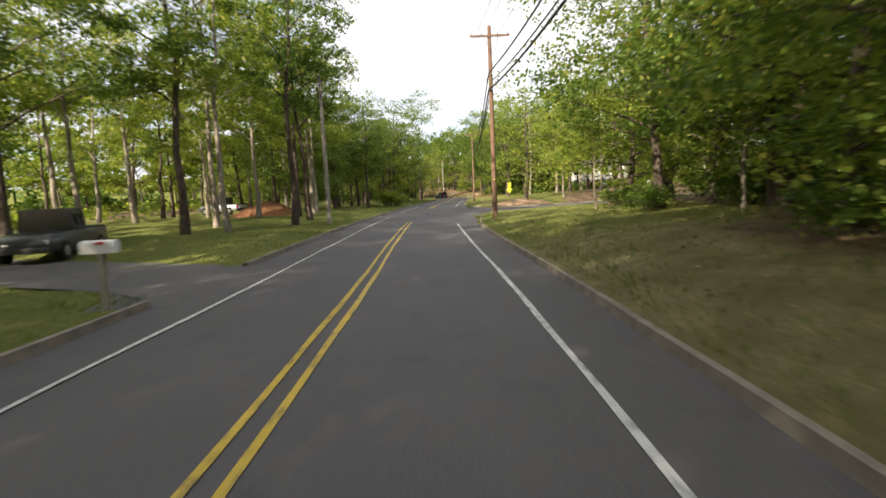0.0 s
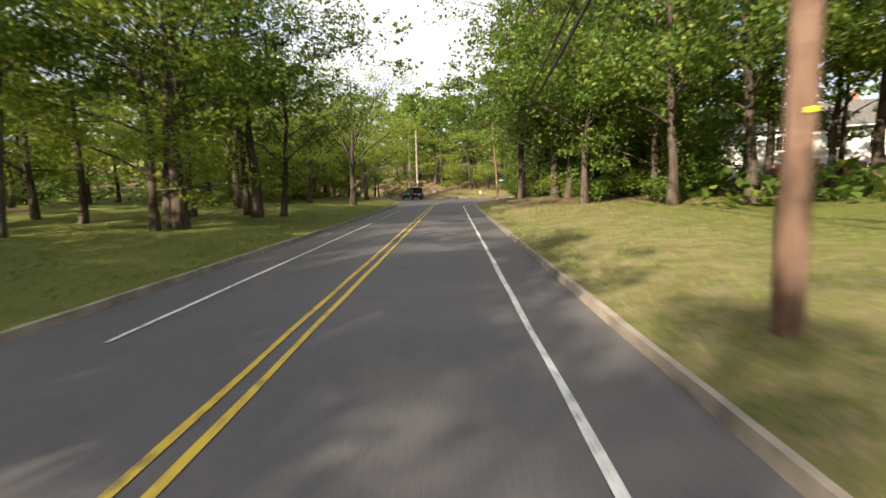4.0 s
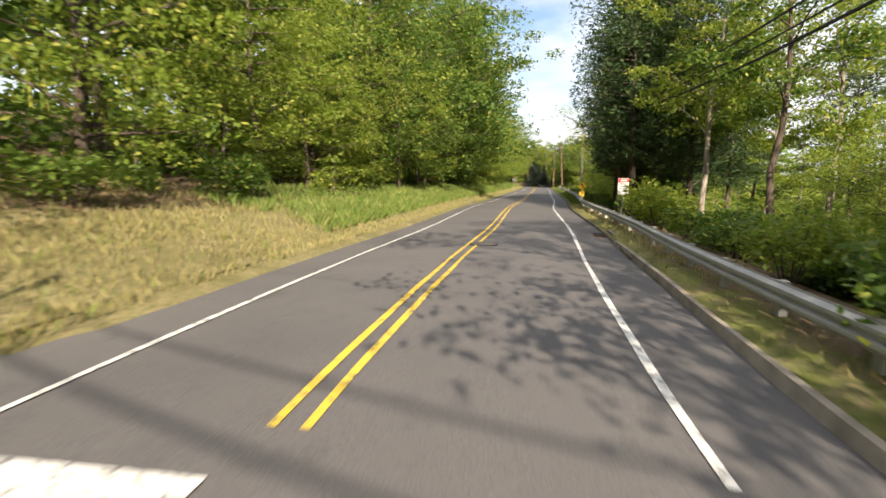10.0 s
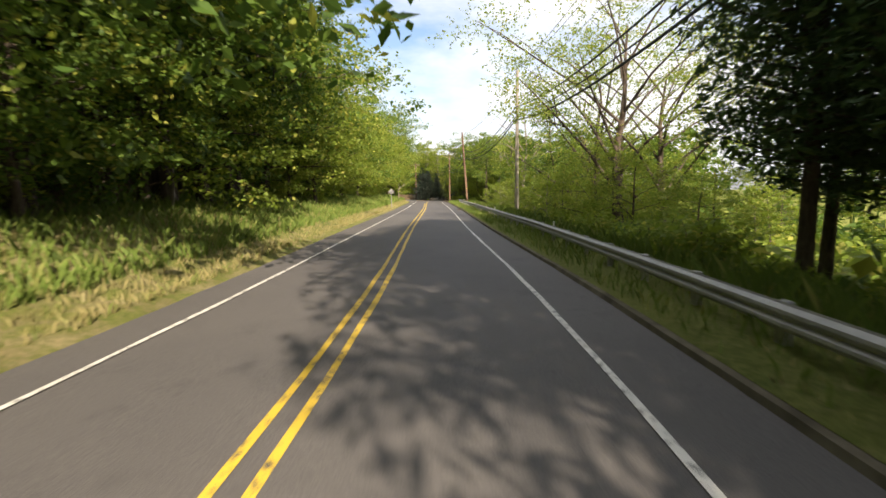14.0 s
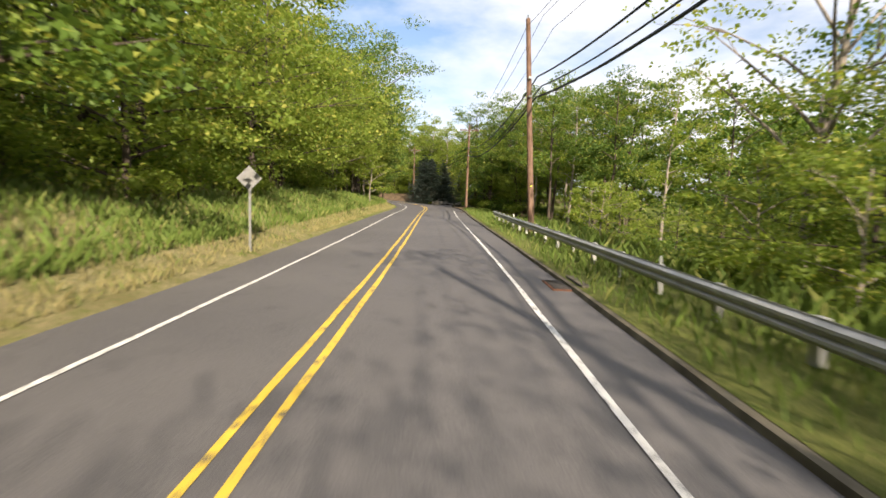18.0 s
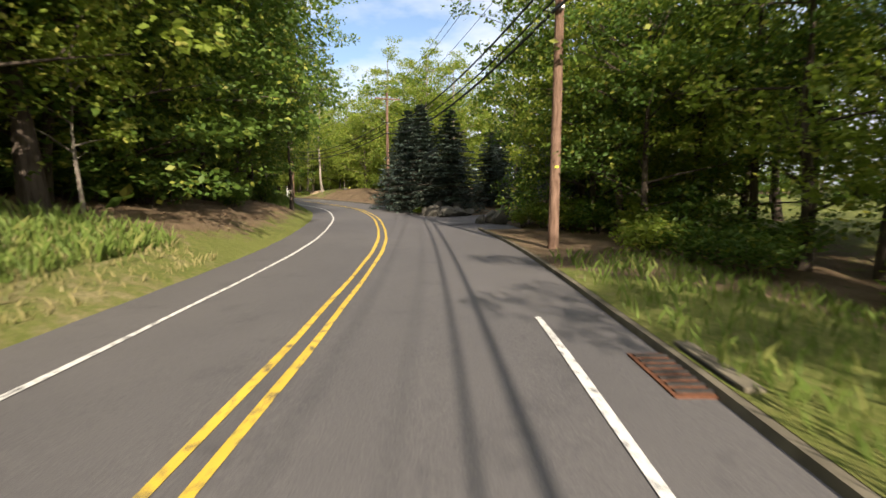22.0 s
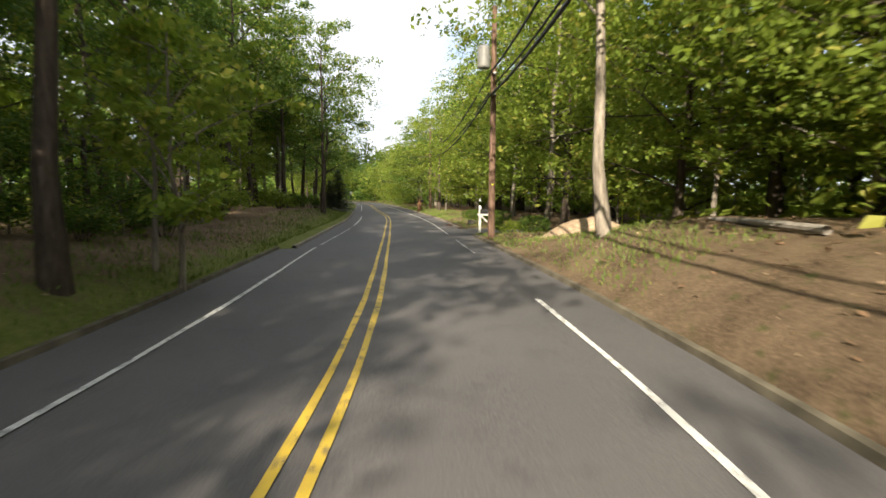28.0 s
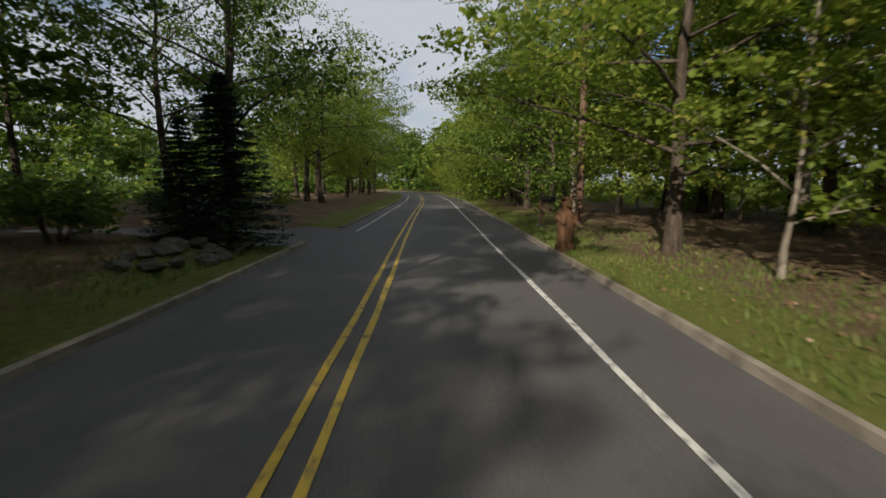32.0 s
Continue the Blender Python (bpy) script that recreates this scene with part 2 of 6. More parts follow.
DRIVE_D = Line([(159.5, 284.5), (165, 282.5), (173, 281), (186, 284)])
DRIVE_E = Line([(164.0, 319.5), (156, 321.5), (146, 322.5), (130, 324)])
# kerbs that turn the corners, with the land on their right or left
CORNERS = [(Line([(2.0, 26), (2.15, 30), (3.0, 35.5), (4.6, 39.6), (7.7, 43.0), (12, 46), (24, 54.6), (40, 66.5)]), 1),
           (Line([(42, 75.5), (26, 63), (16.5, 55.4), (10.4, 51.6), (7.7, 50.3), (5.6, 51.2), (4.6, 53.0), (3.2, 57), (2.75, 61), (2.8, 66)]), 1),
           (Line([(-2.36, 107.14), (-2.0, 113), (-1.6, 119.5), (-1.8, 127), (-2.2, 132), (-3.8, 138), (-7.5, 147), (-13.5, 153.6), (-22, 160), (-38, 168)]), -1),
           (Line([(-34, 176), (-17, 166), (-9, 159.4), (-2.3, 152), (2.6, 146.4), (6.5, 144.7), (9.5, 145.1), (11.5, 146.1), (14.5, 148.5), (20, 152.6)]), -1),
           (Line([(5.27, 106.64), (5.68, 113), (6.2, 118.5), (7.2, 124), (8.6, 128.2), (10.9, 132.8), (13.6, 136.8), (16.5, 140.0), (19.5, 142.5), (23.5, 145.5), (28, 149)]), 1)]

# along the road: edge, rise beyond it, way over which it rises, slope further out, highest
LEFT = [(-80, 3.9, 0.25, 3, 0.012, 2.0), (60, 3.9, 0.25, 3, 0.012, 2.0), (118, 4.2, 0.3, 3, 0.02, 3), (134, 6.0, 0.6, 5, 0.10, 12), (148, 4.3, 0.9, 4, 0.12, 12), (185, 4.1, 1.6, 4, 0.16, 15),
        (240, 4.1, 1.5, 3.5, 0.16, 14), (262, 4.1, 1.9, 3.5, 0.16, 12), (285, 3.9, 1.0, 2.2, 0.12, 8), (305, 3.9, 1.2, 2.4, 0.06, 3), (322, 3.9, 1.9, 2.8, 0.06, 2.5), (334, 3.9, 1.3, 3, 0.03, 1.5), (345, 4.0, 0.5, 2.5, 0.0, 0.6),
        (360, 4.0, 1.0, 3, 0.0, 1), (372, 4.0, 0.8, 3, 0.0, 1), (390, 4.0, 0.3, 3, 0.01, 1), (700, 4.0, 0.3, 3, 0.01, 1)]
RIGHT = [(-80, 4.2, 0.9, 5, 0.02, 1.5), (20, 4.2, 0.7, 4, 0.02, 1.5), (34, 4.2, 0.2, 4, 0.02, 1.2), (52, 4.2, 0.2, 4, 0.02, 1.2), (62, 4.2, 0.6, 5, 0.05, 2.0), (85, 4.2, 0.6, 6, 0.03, 1.8), (105, 4.2, 1.1, 5, 0.0, 1), (124, 4.4, 0.5, 4, 0.0, 1),
         (134, 6.5, -1.5, 5, -0.05, -5), (165, 6.2, -1.2, 4, -0.03, -4), (200, 6.6, -2.0, 5, -0.06, -6), (250, 7.4, -2.6, 5, -0.08, -8), (276, 6.6, -1.2, 4, -0.08, -6), (288, 6.5, 0.1, 4, 0.0, 0), (300, 5.0, 0.2, 3, 0.0, 1), (311, 4.6, 0.5, 3, 0.0, 1),
         (318, 4.2, 1.35, 2.2, 0.0, 1.3), (340, 4.2, 1.3, 2.2, 0.0, 1), (347, 4.3, 0.25, 3, 0.01, 1), (352, 4.3, 0.35, 3, 0.01, 1), (365, 4.3, 0.5, 3, 0.0, 1), (385, 4.3, 0.3, 3, 0.01, 1), (700, 4.3, 0.3, 3, 0.01, 1)]


def side_height(table, s, a):
    t = np.array(table)
    d0, h, w, sl, top = (np.interp(s, t[:, 0], t[:, k]) for k in range(1, 6))
    far = np.maximum(a - d0 - w, 0) * sl
    far = np.where(top > 0, np.minimum(far, np.abs(top)), np.maximum(far, -np.abs(top)))
    return h * (1 - np.exp(-np.maximum(a - d0, 0) / w * 1.6)) + far


def land(x, y):
    """The height of the land at plan places."""
    x, y = np.broadcast_arrays(np.asarray(x, float), np.asarray(y, float))
    xy = np.stack([x.ravel(), y.ravel()], 1)
    s, d = ROAD.near(xy)
    z = np.where(d < 0, side_height(LEFT, s, -d), side_height(RIGHT, s, d))
    bump = 0.10 * np.sin(xy[:, 0] * 0.9 + 1.3 * np.sin(xy[:, 1] * 0.37)) * np.sin(xy[:, 1] * 0.8 + xy[:, 0] * 0.21)
    z = z + bump * np.clip((np.abs(d) - 5.5) / 4, 0, 1) + 0.08
    for line, half, soft in ((CROSS, 4.2, 12.0), (SIDE, 3.6, 5.0), (DRIVE_A, 2.0, 3.0), (DRIVE_B, 1.8, 3.0), (DRIVE_C, 2.2, 2.0), (DRIVE_D, 1.9, 2.0), (DRIVE_E, 2.2, 2.5)):
        s2, d2 = line.near(xy)
        k = np.clip((np.abs(d2) - half) / soft, 0, 1)
        inside = (s2 > 0.5)
        k = np.where(inside, k, 1)
        z = z * k * k * (3 - 2 * k) if line in (CROSS, SIDE) else z * k + 0.0 * (1 - k)
    return z.reshape(x.shape)


def land_at(x, y):
    return float(land(x, y))


def mesh_object(name, verts, faces, material, parent=None, smooth_faces=False):
    me = bpy.data.meshes.new(name)
    me.from_pydata(np.asarray(verts, float).tolist(), [], faces if isinstance(faces, list) else faces.tolist())
    me.materials.append(material)
    if smooth_faces:
        me.shade_smooth()
    ob = new(name, me)
    ob.parent = parent
    return ob


def axis(lo, hi, step):
    """Even steps between lo and hi, then wider and wider ones out to the horizon."""
    out = list(np.arange(lo, hi + step, step))
    w = step
    while out[-1] < hi + 1800:
        w *= 1.5
        out.append(out[-1] + w)
    w, first = step, []
    v = lo
    while v > lo - 1800:
        w *= 1.5
        v -= w
        first.append(v)
    return np.array(first[::-1] + out)


def build_ground():
    gx, gy = axis(-70, 215, 1.25), axis(-45, 400, 1.25)
    X, Y = np.meshgrid(gx, gy)
    Z = land(X, Y)
    xy = np.stack([X.ravel(), Y.ravel()], 1)
    s, d = ROAD.near(xy)
    z, a = Z.ravel(), np.abs(d)
    edge = np.where(d < 0, 3.9, 4.2)
    z = np.where(a < edge + 1.6, np.minimum(z, -0.06), z)
    for line, half in ((CROSS, 4.6), (SIDE, 3.9), (DRIVE_A, 2.1), (DRIVE_B, 1.9), (DRIVE_C, 2.2), (DRIVE_D, 2.1), (DRIVE_E, 2.3)):
        s2, d2 = line.near(xy)
        z = np.where((np.abs(d2) < half) & (s2 > 0.3) & (s2 < line.s[-1] - 2), np.minimum(z, -0.05), z)
    jx, jy = xy[:, 0] - 4.0, xy[:, 1] - 138.5
    z = np.where(jx ** 2 + jy ** 2 < 7.2 ** 2, -0.07, z)
    jx, jy = xy[:, 0] - 5.5, xy[:, 1] - 44.5
    z = np.where(jx ** 2 + jy ** 2 < 5.5 ** 2, -0.07, z)
    jx, jy = xy[:, 0] + 1.5, xy[:, 1] - 144.5
    z = np.where(jx ** 2 + jy ** 2 < 5.0 ** 2, -0.07, z)
    jx, jy = xy[:, 0] - 11.5, xy[:, 1] - 141.5
    z = np.where(jx ** 2 + jy ** 2 < 5.0 ** 2, -0.07, z)
    far = np.maximum(np.maximum(np.abs(xy[:, 0] - 70) - 190, np.abs(xy[:, 1] - 180) - 270), 0)
    z = z * np.exp(-far / 120)
    nx, ny = len(gx), len(gy)
    i = np.arange(nx * ny).reshape(ny, nx)
    f = np.stack([i[:-1, :-1], i[:-1, 1:], i[1:, 1:], i[1:, :-1]], -1).reshape(-1, 4)
    ob = mesh_object("ground", np.column_stack([xy, z]), f, GROUND, smooth_faces=True)
    soil, dry = soil_of(s, d)
    for name, v in (("soil", soil), ("dry", dry)):
        at = ob.data.attributes.new(name, "FLOAT", "POINT")
        at.data.foreach_set("value", v.astype(np.float32))
    tagged(ob, "mown grass, dry verge and leaf litter under the trees", "ground", kind="structure")


# along the road: how far out the grass goes before the leaf litter, and how dry the verge is
VERGE_L = [(-80, 30, 0.0), (108, 30, 0.0), (122, 60, 0.15), (134, 15, 0.85), (147, 11, 0.95), (153, 9.5, 0.95), (160, 8.0, 0.85), (185, 7.5, 0.55), (215, 8.5, 0.4), (236, 9, 0.7), (262, 12, 0.35), (280, 6.0, 0.5), (288, 4.3, 0.1), (304, 4.3, 0.0), (311, 9, 0.1), (326, 8, 0.0), (333, 4.8, 0.0), (346, 4.4, 0.0), (353, 4.7, 0.1), (700, 5, 0.1)]
VERGE_R = [(-80, 8, 0.8), (-2, 7, 0.9), (11, 8, 0.8), (17, 15, 0.2), (34, 14, 0.35), (46, 15, 0.7), (54, 15, 0.8), (62, 16, 0.8), (70, 22, 0.6), (92, 20, 0.6), (99, 5.6, 0.8), (118, 5.8, 0.8), (128, 8.0, 0.55), (140, 6.2, 0.5), (150, 4.8, 0.5), (180, 4.8, 0.4), (196, 12, 0.1), (236, 12, 0.15), (270, 12, 0.1), (277, 10, 0.2), (283, 3.6, 0.3), (294, 4.0, 0.3), (306, 2.8, 0.2), (350, 2.9, 0.1), (364, 2.9, 0.0), (368, 4.6, 0.0), (372, 5.4, 0.0), (700, 5.4, 0.1)]


def soil_of(s, d):
    a = np.abs(d)
    tl, tr = np.array(VERGE_L), np.array(VERGE_R)
    w = np.where(d < 0, np.interp(s, tl[:, 0], tl[:, 1]), np.interp(s, tr[:, 0], tr[:, 1]))
    dry = np.where(d < 0, np.interp(s, tl[:, 0], tl[:, 2]), np.interp(s, tr[:, 0], tr[:, 2]))
    return np.clip((a - w) / 2.0 + 0.5, 0, 1) * np.clip((np.where((d > 0) & (s > 140) & (s < 312), 17, 75) - a) / np.where((d > 0) & (s > 140) & (s < 312), 7, 20), 0, 1), dry * np.clip(1.4 - (a - 4) / 9, 0.3, 1)


def ribbon(name, line, s0, s1, offs, zs, material, parent=None, step=1.0, wave=0.0, drift=None):
    """A strip along a line: its cross section runs through the offsets and heights."""
    s = np.linspace(s0, s1, max(2, int((s1 - s0) / step) + 1))
    k = len(offs)
    v = []
    for j, (o, z) in enumerate(zip(offs, zs)):
        w = wave * (np.sin(s * 1.7 + j) + np.sin(s * 0.61 + 2 * j)) if wave else 0
        q = line.at(s, o + w + (np.interp(s, *drift) if drift else 0))
        v.append(np.column_stack([q, np.full(len(s), z)]))
    v = np.stack(v, 1).reshape(-1, 3)
    i = np.arange(len(s) * k).reshape(len(s), k)
    f = np.stack([i[:-1, :-1], i[:-1, 1:], i[1:, 1:], i[1:, :-1]], -1).reshape(-1, 4)
    ob = mesh_object(name, v, f, material, parent)
    return ob


def dip(ob, columns, first=True):
    """Lowers one end of a strip, so that it slides under the paving it meets."""
    n = len(ob.data.vertices)
    for row, low in ((0, 0.10), (1, 0.04)):
        for k in range(columns):
            i = row * columns + k
            ob.data.vertices[i if first else n - 1 - i].co.z -= low


def verge(name, line, s0, s1, side, a0, a1, z0, step=1.0):
    """The strip of ground beside the kerb, finer than the rest of the land."""
    s = np.linspace(s0, s1, max(2, int((s1 - s0) / step) + 1))
    a = a0 + (a1 - a0) * np.linspace(0, 1, 9) ** 1.3
    S, A = np.meshgrid(s, a, indexing="ij")
    q = line.at(S, side * A)
    z = land(q[..., 0], q[..., 1]) + 0.03 * np.sin(S * 2.3 + A * 5) * np.sin(A * 3.1 + S * 0.7)
    z[:, 0] = z0
    z[:, 1] = np.maximum(z[:, 1], z0 + 0.02)
    z[:, -1] -= 0.12
    z[0], z[-1] = -0.08, -0.08
    k = len(a)
    i = np.arange(len(s) * k).reshape(len(s), k)
    f = np.stack([i[:-1, :-1], i[:-1, 1:], i[1:, 1:], i[1:, :-1]], -1).reshape(-1, 4)
    if side < 0:
        f = f[:, ::-1]
    ob = mesh_object(name, np.column_stack([q.reshape(-1, 2), z.ravel()]), f, GROUND, smooth_faces=True)
    soil, dry = soil_of(*ROAD.near(q.reshape(-1, 2)))
    for nm, v in (("soil", soil), ("dry", dry)):
        at = ob.data.attributes.new(nm, "FLOAT", "POINT")
        at.data.foreach_set("value", v.astype(np.float32))
    tagged(ob, "strip of grass and soil beside the carriageway", "verge", kind="structure")
    return ob


build_ground()
S_STOP, S_BAR = ROAD.near([(2.9, 125.0)])[0][0], ROAD.near([(14.9, 143.8)])[0][0]
S_DRIVE = ROAD.near([(135.6, 232.7)])[0][0]
road = ribbon("road", ROAD, -58, S_STOP + 2, (-3.75, 0, 4.0), (-0.03, 0.03, -0.03), ASPHALT)
dip(road, 3, False)
tagged(road, "two-lane asphalt road, worn and patched", "road", kind="structure")
road_b = ribbon("road", ROAD, S_BAR - 3, 560, (-3.6, 0, 4.0), (-0.03, 0.03, -0.03), ASPHALT)
dip(road_b, 3)
tagged(road_b, "two-lane asphalt road with tyre marks", "road", kind="structure")
JUNCTION = [(-2.0, 113), (-1.6, 119.5), (-1.8, 127), (-2.2, 132), (-3.8, 138), (-7.5, 147), (-4.2, 154.2), (-2.3, 152), (2.6, 146.4), (6.5, 144.7), (9.5, 145.1), (11.5, 146.1), (14.0, 148.1), (19.6, 142.6), (16.5, 140.0), (13.6, 136.8), (10.9, 132.8),
            (8.6, 128.2), (7.2, 124), (6.2, 118.5), (5.68, 113)]
mid = len(JUNCTION)
patch = mesh_object("road", [(*p, -0.035 if p[1] == 113 or p in ((14.0, 148.1), (19.6, 142.6)) else 0.004) for p in JUNCTION] + [(4.2, 138.0, 0.02)], [(i, (i + 1) % mid, mid) for i in range(mid)], ASPHALT)
tagged(patch, "wide asphalt junction with faint tyre tracks", "road", kind="structure")
for line, half, label in ((CROSS, 3.7, "asphalt road that leaves the junction under trees"), (SIDE, 3.3, "asphalt side street with patched surface")):
    ob = ribbon("road", line, 4 if line is CROSS else 0, line.s[-1] - 1, (-half, 0, half), (-0.02, 0.012, -0.02), ASPHALT)
    dip(ob, 3)
    tagged(ob, label, "road", kind="structure")
flare = mesh_object("road", [(1.6, 28, -0.035), (2.1, 30, 0.004), (2.9, 35.5, 0.004), (4.6, 39.7, 0.004), (7.7, 43.1, 0.004), (12, 46.1, 0.004), (10.3, 51.5, 0.004), (7.7, 50.2, 0.004), (5.6, 51.1, 0.004), (4.6, 52.9, 0.004), (3.2, 57, 0.004), (2.6, 62, -0.035), (0.9, 45, -0.03)],
                    [(i, (i + 1) % 12, 12) for i in range(12)], ASPHALT)
tagged(flare, "asphalt mouth of the side street", "road", kind="structure")


# how far the paint strays from the road's middle along the way
YELLOW_DRIFT = ((-60, 372, 378, 395), (0.0, 0.0, -0.1, -0.45))
LEFT_DRIFT = ((-60, 5, 20, 150, 185, 210, 250, 290, 320, 345, 356, 395), (-0.2, -0.18, 0.05, 0.0, -0.25, 0.1, 0.22, 0.15, 0.05, -0.05, 0.28, 0.1))
WHITE_DRIFT = ((-60, 360, 376, 395), (0.0, 0.0, -0.25, -0.45))


def painted(name, line, s0, s1, off, width, material, z=0.012, drift=None):
    h = lambda o: 0.03 - 0.06 * abs(o) / 4.0 + z
    ob = ribbon(name, line, s0, s1, (off - width / 2, off + width / 2), (h(off - width / 2), h(off + width / 2)), material, step=0.7, wave=0.006, drift=drift)
    what = "double yellow centre line, worn" if "yellow" in material.name else "white edge line, worn thin"
    tagged(ob, what, "road marking", kind="structure")


for s0, s1 in ((-55, 31), (55, S_STOP + 0.5), (S_BAR + 1.0, 540)):
    for o in (-0.13, 0.13):
        painted("trim_yellow_line", ROAD, s0, s1, o, 0.088, YELLOW, drift=YELLOW_DRIFT)
for s0, s1, m in ((-55, 28, WHITE), (60, 113, WHITE), (S_BAR + 0.8, 254, WHITE), (254, 266, WHITE_OLD), (266, 279, WHITE), (318, 326, WHITE_OLD), (330, 337, WHITE), (344, 349, WHITE_OLD), (352, 540, WHITE)):
    painted("trim_white_line", ROAD, s0, s1, 2.9, 0.09, m, drift=WHITE_DRIFT)
for s0, s1, m in ((-55, 40, WHITE), (41, 45, WHITE_OLD), (47, 68, WHITE), (76, 96, WHITE), (99, 111, WHITE_OLD), (S_BAR, 300, WHITE), (300, 346, WHITE), (347, 357, WHITE_OLD), (359, 372, WHITE), (390, 540, WHITE)):
    painted("trim_white_line", ROAD, s0, s1, -2.36, 0.085, m, drift=LEFT_DRIFT)
TURN = Line([tuple(ROAD.at(112.8, 2.9)), (4.95, 116.4), (5.72, 120.4), (6.9, 125.6), (7.35, 127.2)])
painted("trim_white_line", TURN, 0, TURN.s[-1], 0.0, 0.11, WHITE, -0.014)
bar = ribbon("trim_stop_bar", ROAD, S_BAR - 0.2, S_BAR + 0.35, (-3.1, -0.2), (0.03, 0.045), WHITE)
tagged(bar, "thick white stop bar across one lane", "road marking", kind="structure")


def kerb(line, s0, s1, off, h=0.11, w=0.10, material=None, label="low concrete kerb, stained and chipped"):
    sg = 1 if off > 0 else -1
    o = np.array([off, off + sg * 0.02, off + sg * w, off + sg * (w + 0.01)])
    z = np.array([-0.05, h, h + 0.005, -0.05])
    if sg < 0:
        o, z = o[::-1], z[::-1]
    ob = ribbon("kerb", line, s0, s1, o, z, material or CONCRETE, step=1.0, wave=0.008)
    tagged(ob, label, "kerb", kind="structure")


kerb(ROAD, -55, 8.8, -3.7), kerb(ROAD, 13.6, 71, -3.7), kerb(ROAD, 75.6, 107, -3.7)
kerb(ROAD, -55, 26, 3.95), kerb(ROAD, 66, 107, 3.95)
kerb(ROAD, S_BAR + 10, S_DRIVE - 5.4, 3.95, 0.05, 0.14, KERB_DARK, "low dark kerb, overgrown and dirty")
kerb(ROAD, S_DRIVE + 2.6, 351, 3.95, 0.06, 0.13, KERB_DARK, "low mossy kerb below the mulch bank"), kerb(ROAD, 356, 540, 3.95, 0.08)
kerb(ROAD, 312, 346, -3.6, 0.05, 0.13, KERB_DARK, "low mossy kerb"), kerb(ROAD, 346, 386, -3.05, 0.07, 0.13, CONCRETE, "low grey kerb with grass over it"), kerb(ROAD, 391.5, 540, -3.05, 0.07)
for line, side in CORNERS:
    kerb(line, 0, line.s[-1] - (7 if abs(line.p[-1][0] - 20) < 1.5 else 0), 0.02 * side)
    verge("verge", line, 0, line.s[-1], side, 0.11, 5.2, 0.1)
for name, s0, s1, side, a0 in (("verge", -55, 9, -1, 3.79), ("verge", 13.4, 71.2, -1, 3.79), ("verge", 75.4, 108, -1, 3.79), ("verge", -55, 27, 1, 4.04), ("verge", 65, 108, 1, 4.04),
                               ("verge", S_BAR + 2, 310, -1, 3.3), ("verge", 310, 346.5, -1, 3.7), ("verge", 345.5, 386, -1, 3.15), ("verge", 391.5, 540, -1, 3.15), ("verge", S_BAR + 9, S_DRIVE - 5.4, 1, 4.06), ("verge", S_DRIVE + 2.6, 351, 1, 4.06), ("verge", 356, 540, 1, 4.06)):
    verge(name, ROAD, s0, s1, side, a0, a0 + 5.5, -0.06 if (side < 0 and 130 < s0 < 305) else 0.06 if s0 > 130 else 0.1)
for line, s1, half, label in ((DRIVE_A, 30, 1.9, "asphalt driveway through the lawn"), (DRIVE_B, 26, 1.6, "asphalt driveway beside shrubs"), (DRIVE_C, 26, 2.0, "wide grey asphalt driveway between boulders"),
                              (DRIVE_D, 26, 1.8, "asphalt driveway beside a hedge"), (DRIVE_E, 30, 2.0, "pale gravel driveway")):
    ob = ribbon("driveway", line, 0, s1, (-half, 0, half), (0.014, 0.024, 0.014), ASPHALT, wave=0.03)
    ob.data.vertices[1].co.z, ob.data.vertices[4].co.z = -0.05, 0.0
    for row, flare_out in enumerate((2.3, 0.9, 0.25)):
        for k, sg in ((0, -1), (2, 1)):
            q = line.at(row, sg * (half + flare_out))
            ob.data.vertices[row * 3 + k].co = (q[0], q[1], (-0.06, -0.01, 0.01)[row])
    tagged(ob, label, "driveway", kind="structure")


# paving between the carriageway and the mouths of the drives
for s0, s1, side, a0 in ((8.2, 14.2, -1, 3.4), (70.4, 76.4, -1, 3.4), (S_DRIVE - 6.0, S_DRIVE + 3.2, 1, 3.6), (350.2, 357.0, 1, 3.6), (385.2, 392.2, -1, 3.3)):
    o, zz = np.array([side * a0, side * (a0 + 1.0), side * (a0 + 2.6)]), np.array([-0.045, -0.012, -0.012])
    ob = ribbon("driveway", ROAD, s0, s1, np.sort(o), zz if side > 0 else zz[::-1], ASPHALT)
    tagged(ob, "asphalt apron where the drive meets the road", "driveway", kind="structure")

# ---- trees ----
def tube(v, f, points, radii, n=7):
    """Adds a tapered tube along the points to the lists."""
    p, base = np.array(points, float), len(v)
    d = np.gradient(p, axis=0)
    d /= np.linalg.norm(d, axis=1)[:, None] + 1e-9
    ref = np.where(np.abs(d[:, 2:3]) > 0.9, [[1.0, 0, 0]], [[0, 0, 1.0]])
    a = np.cross(d, ref)
    a /= np.linalg.norm(a, axis=1)[:, None] + 1e-9
    b = np.cross(d, a)
    t = np.linspace(0, 2 * np.pi, n, endpoint=False)
    ring = p[:, None] + np.array(radii)[:, None, None] * (np.cos(t)[None, :, None] * a[:, None] + np.sin(t)[None, :, None] * b[:, None])
    v.extend(ring.reshape(-1, 3).tolist())
    for i in range(len(p) - 1):
        for j in range(n):
            k = (j + 1) % n
            f.append((base + i * n + j, base + i * n + k, base + (i + 1) * n + k, base + (i + 1) * n + j))
    f.append(tuple(base + (len(p) - 1) * n + j for j in range(n)))


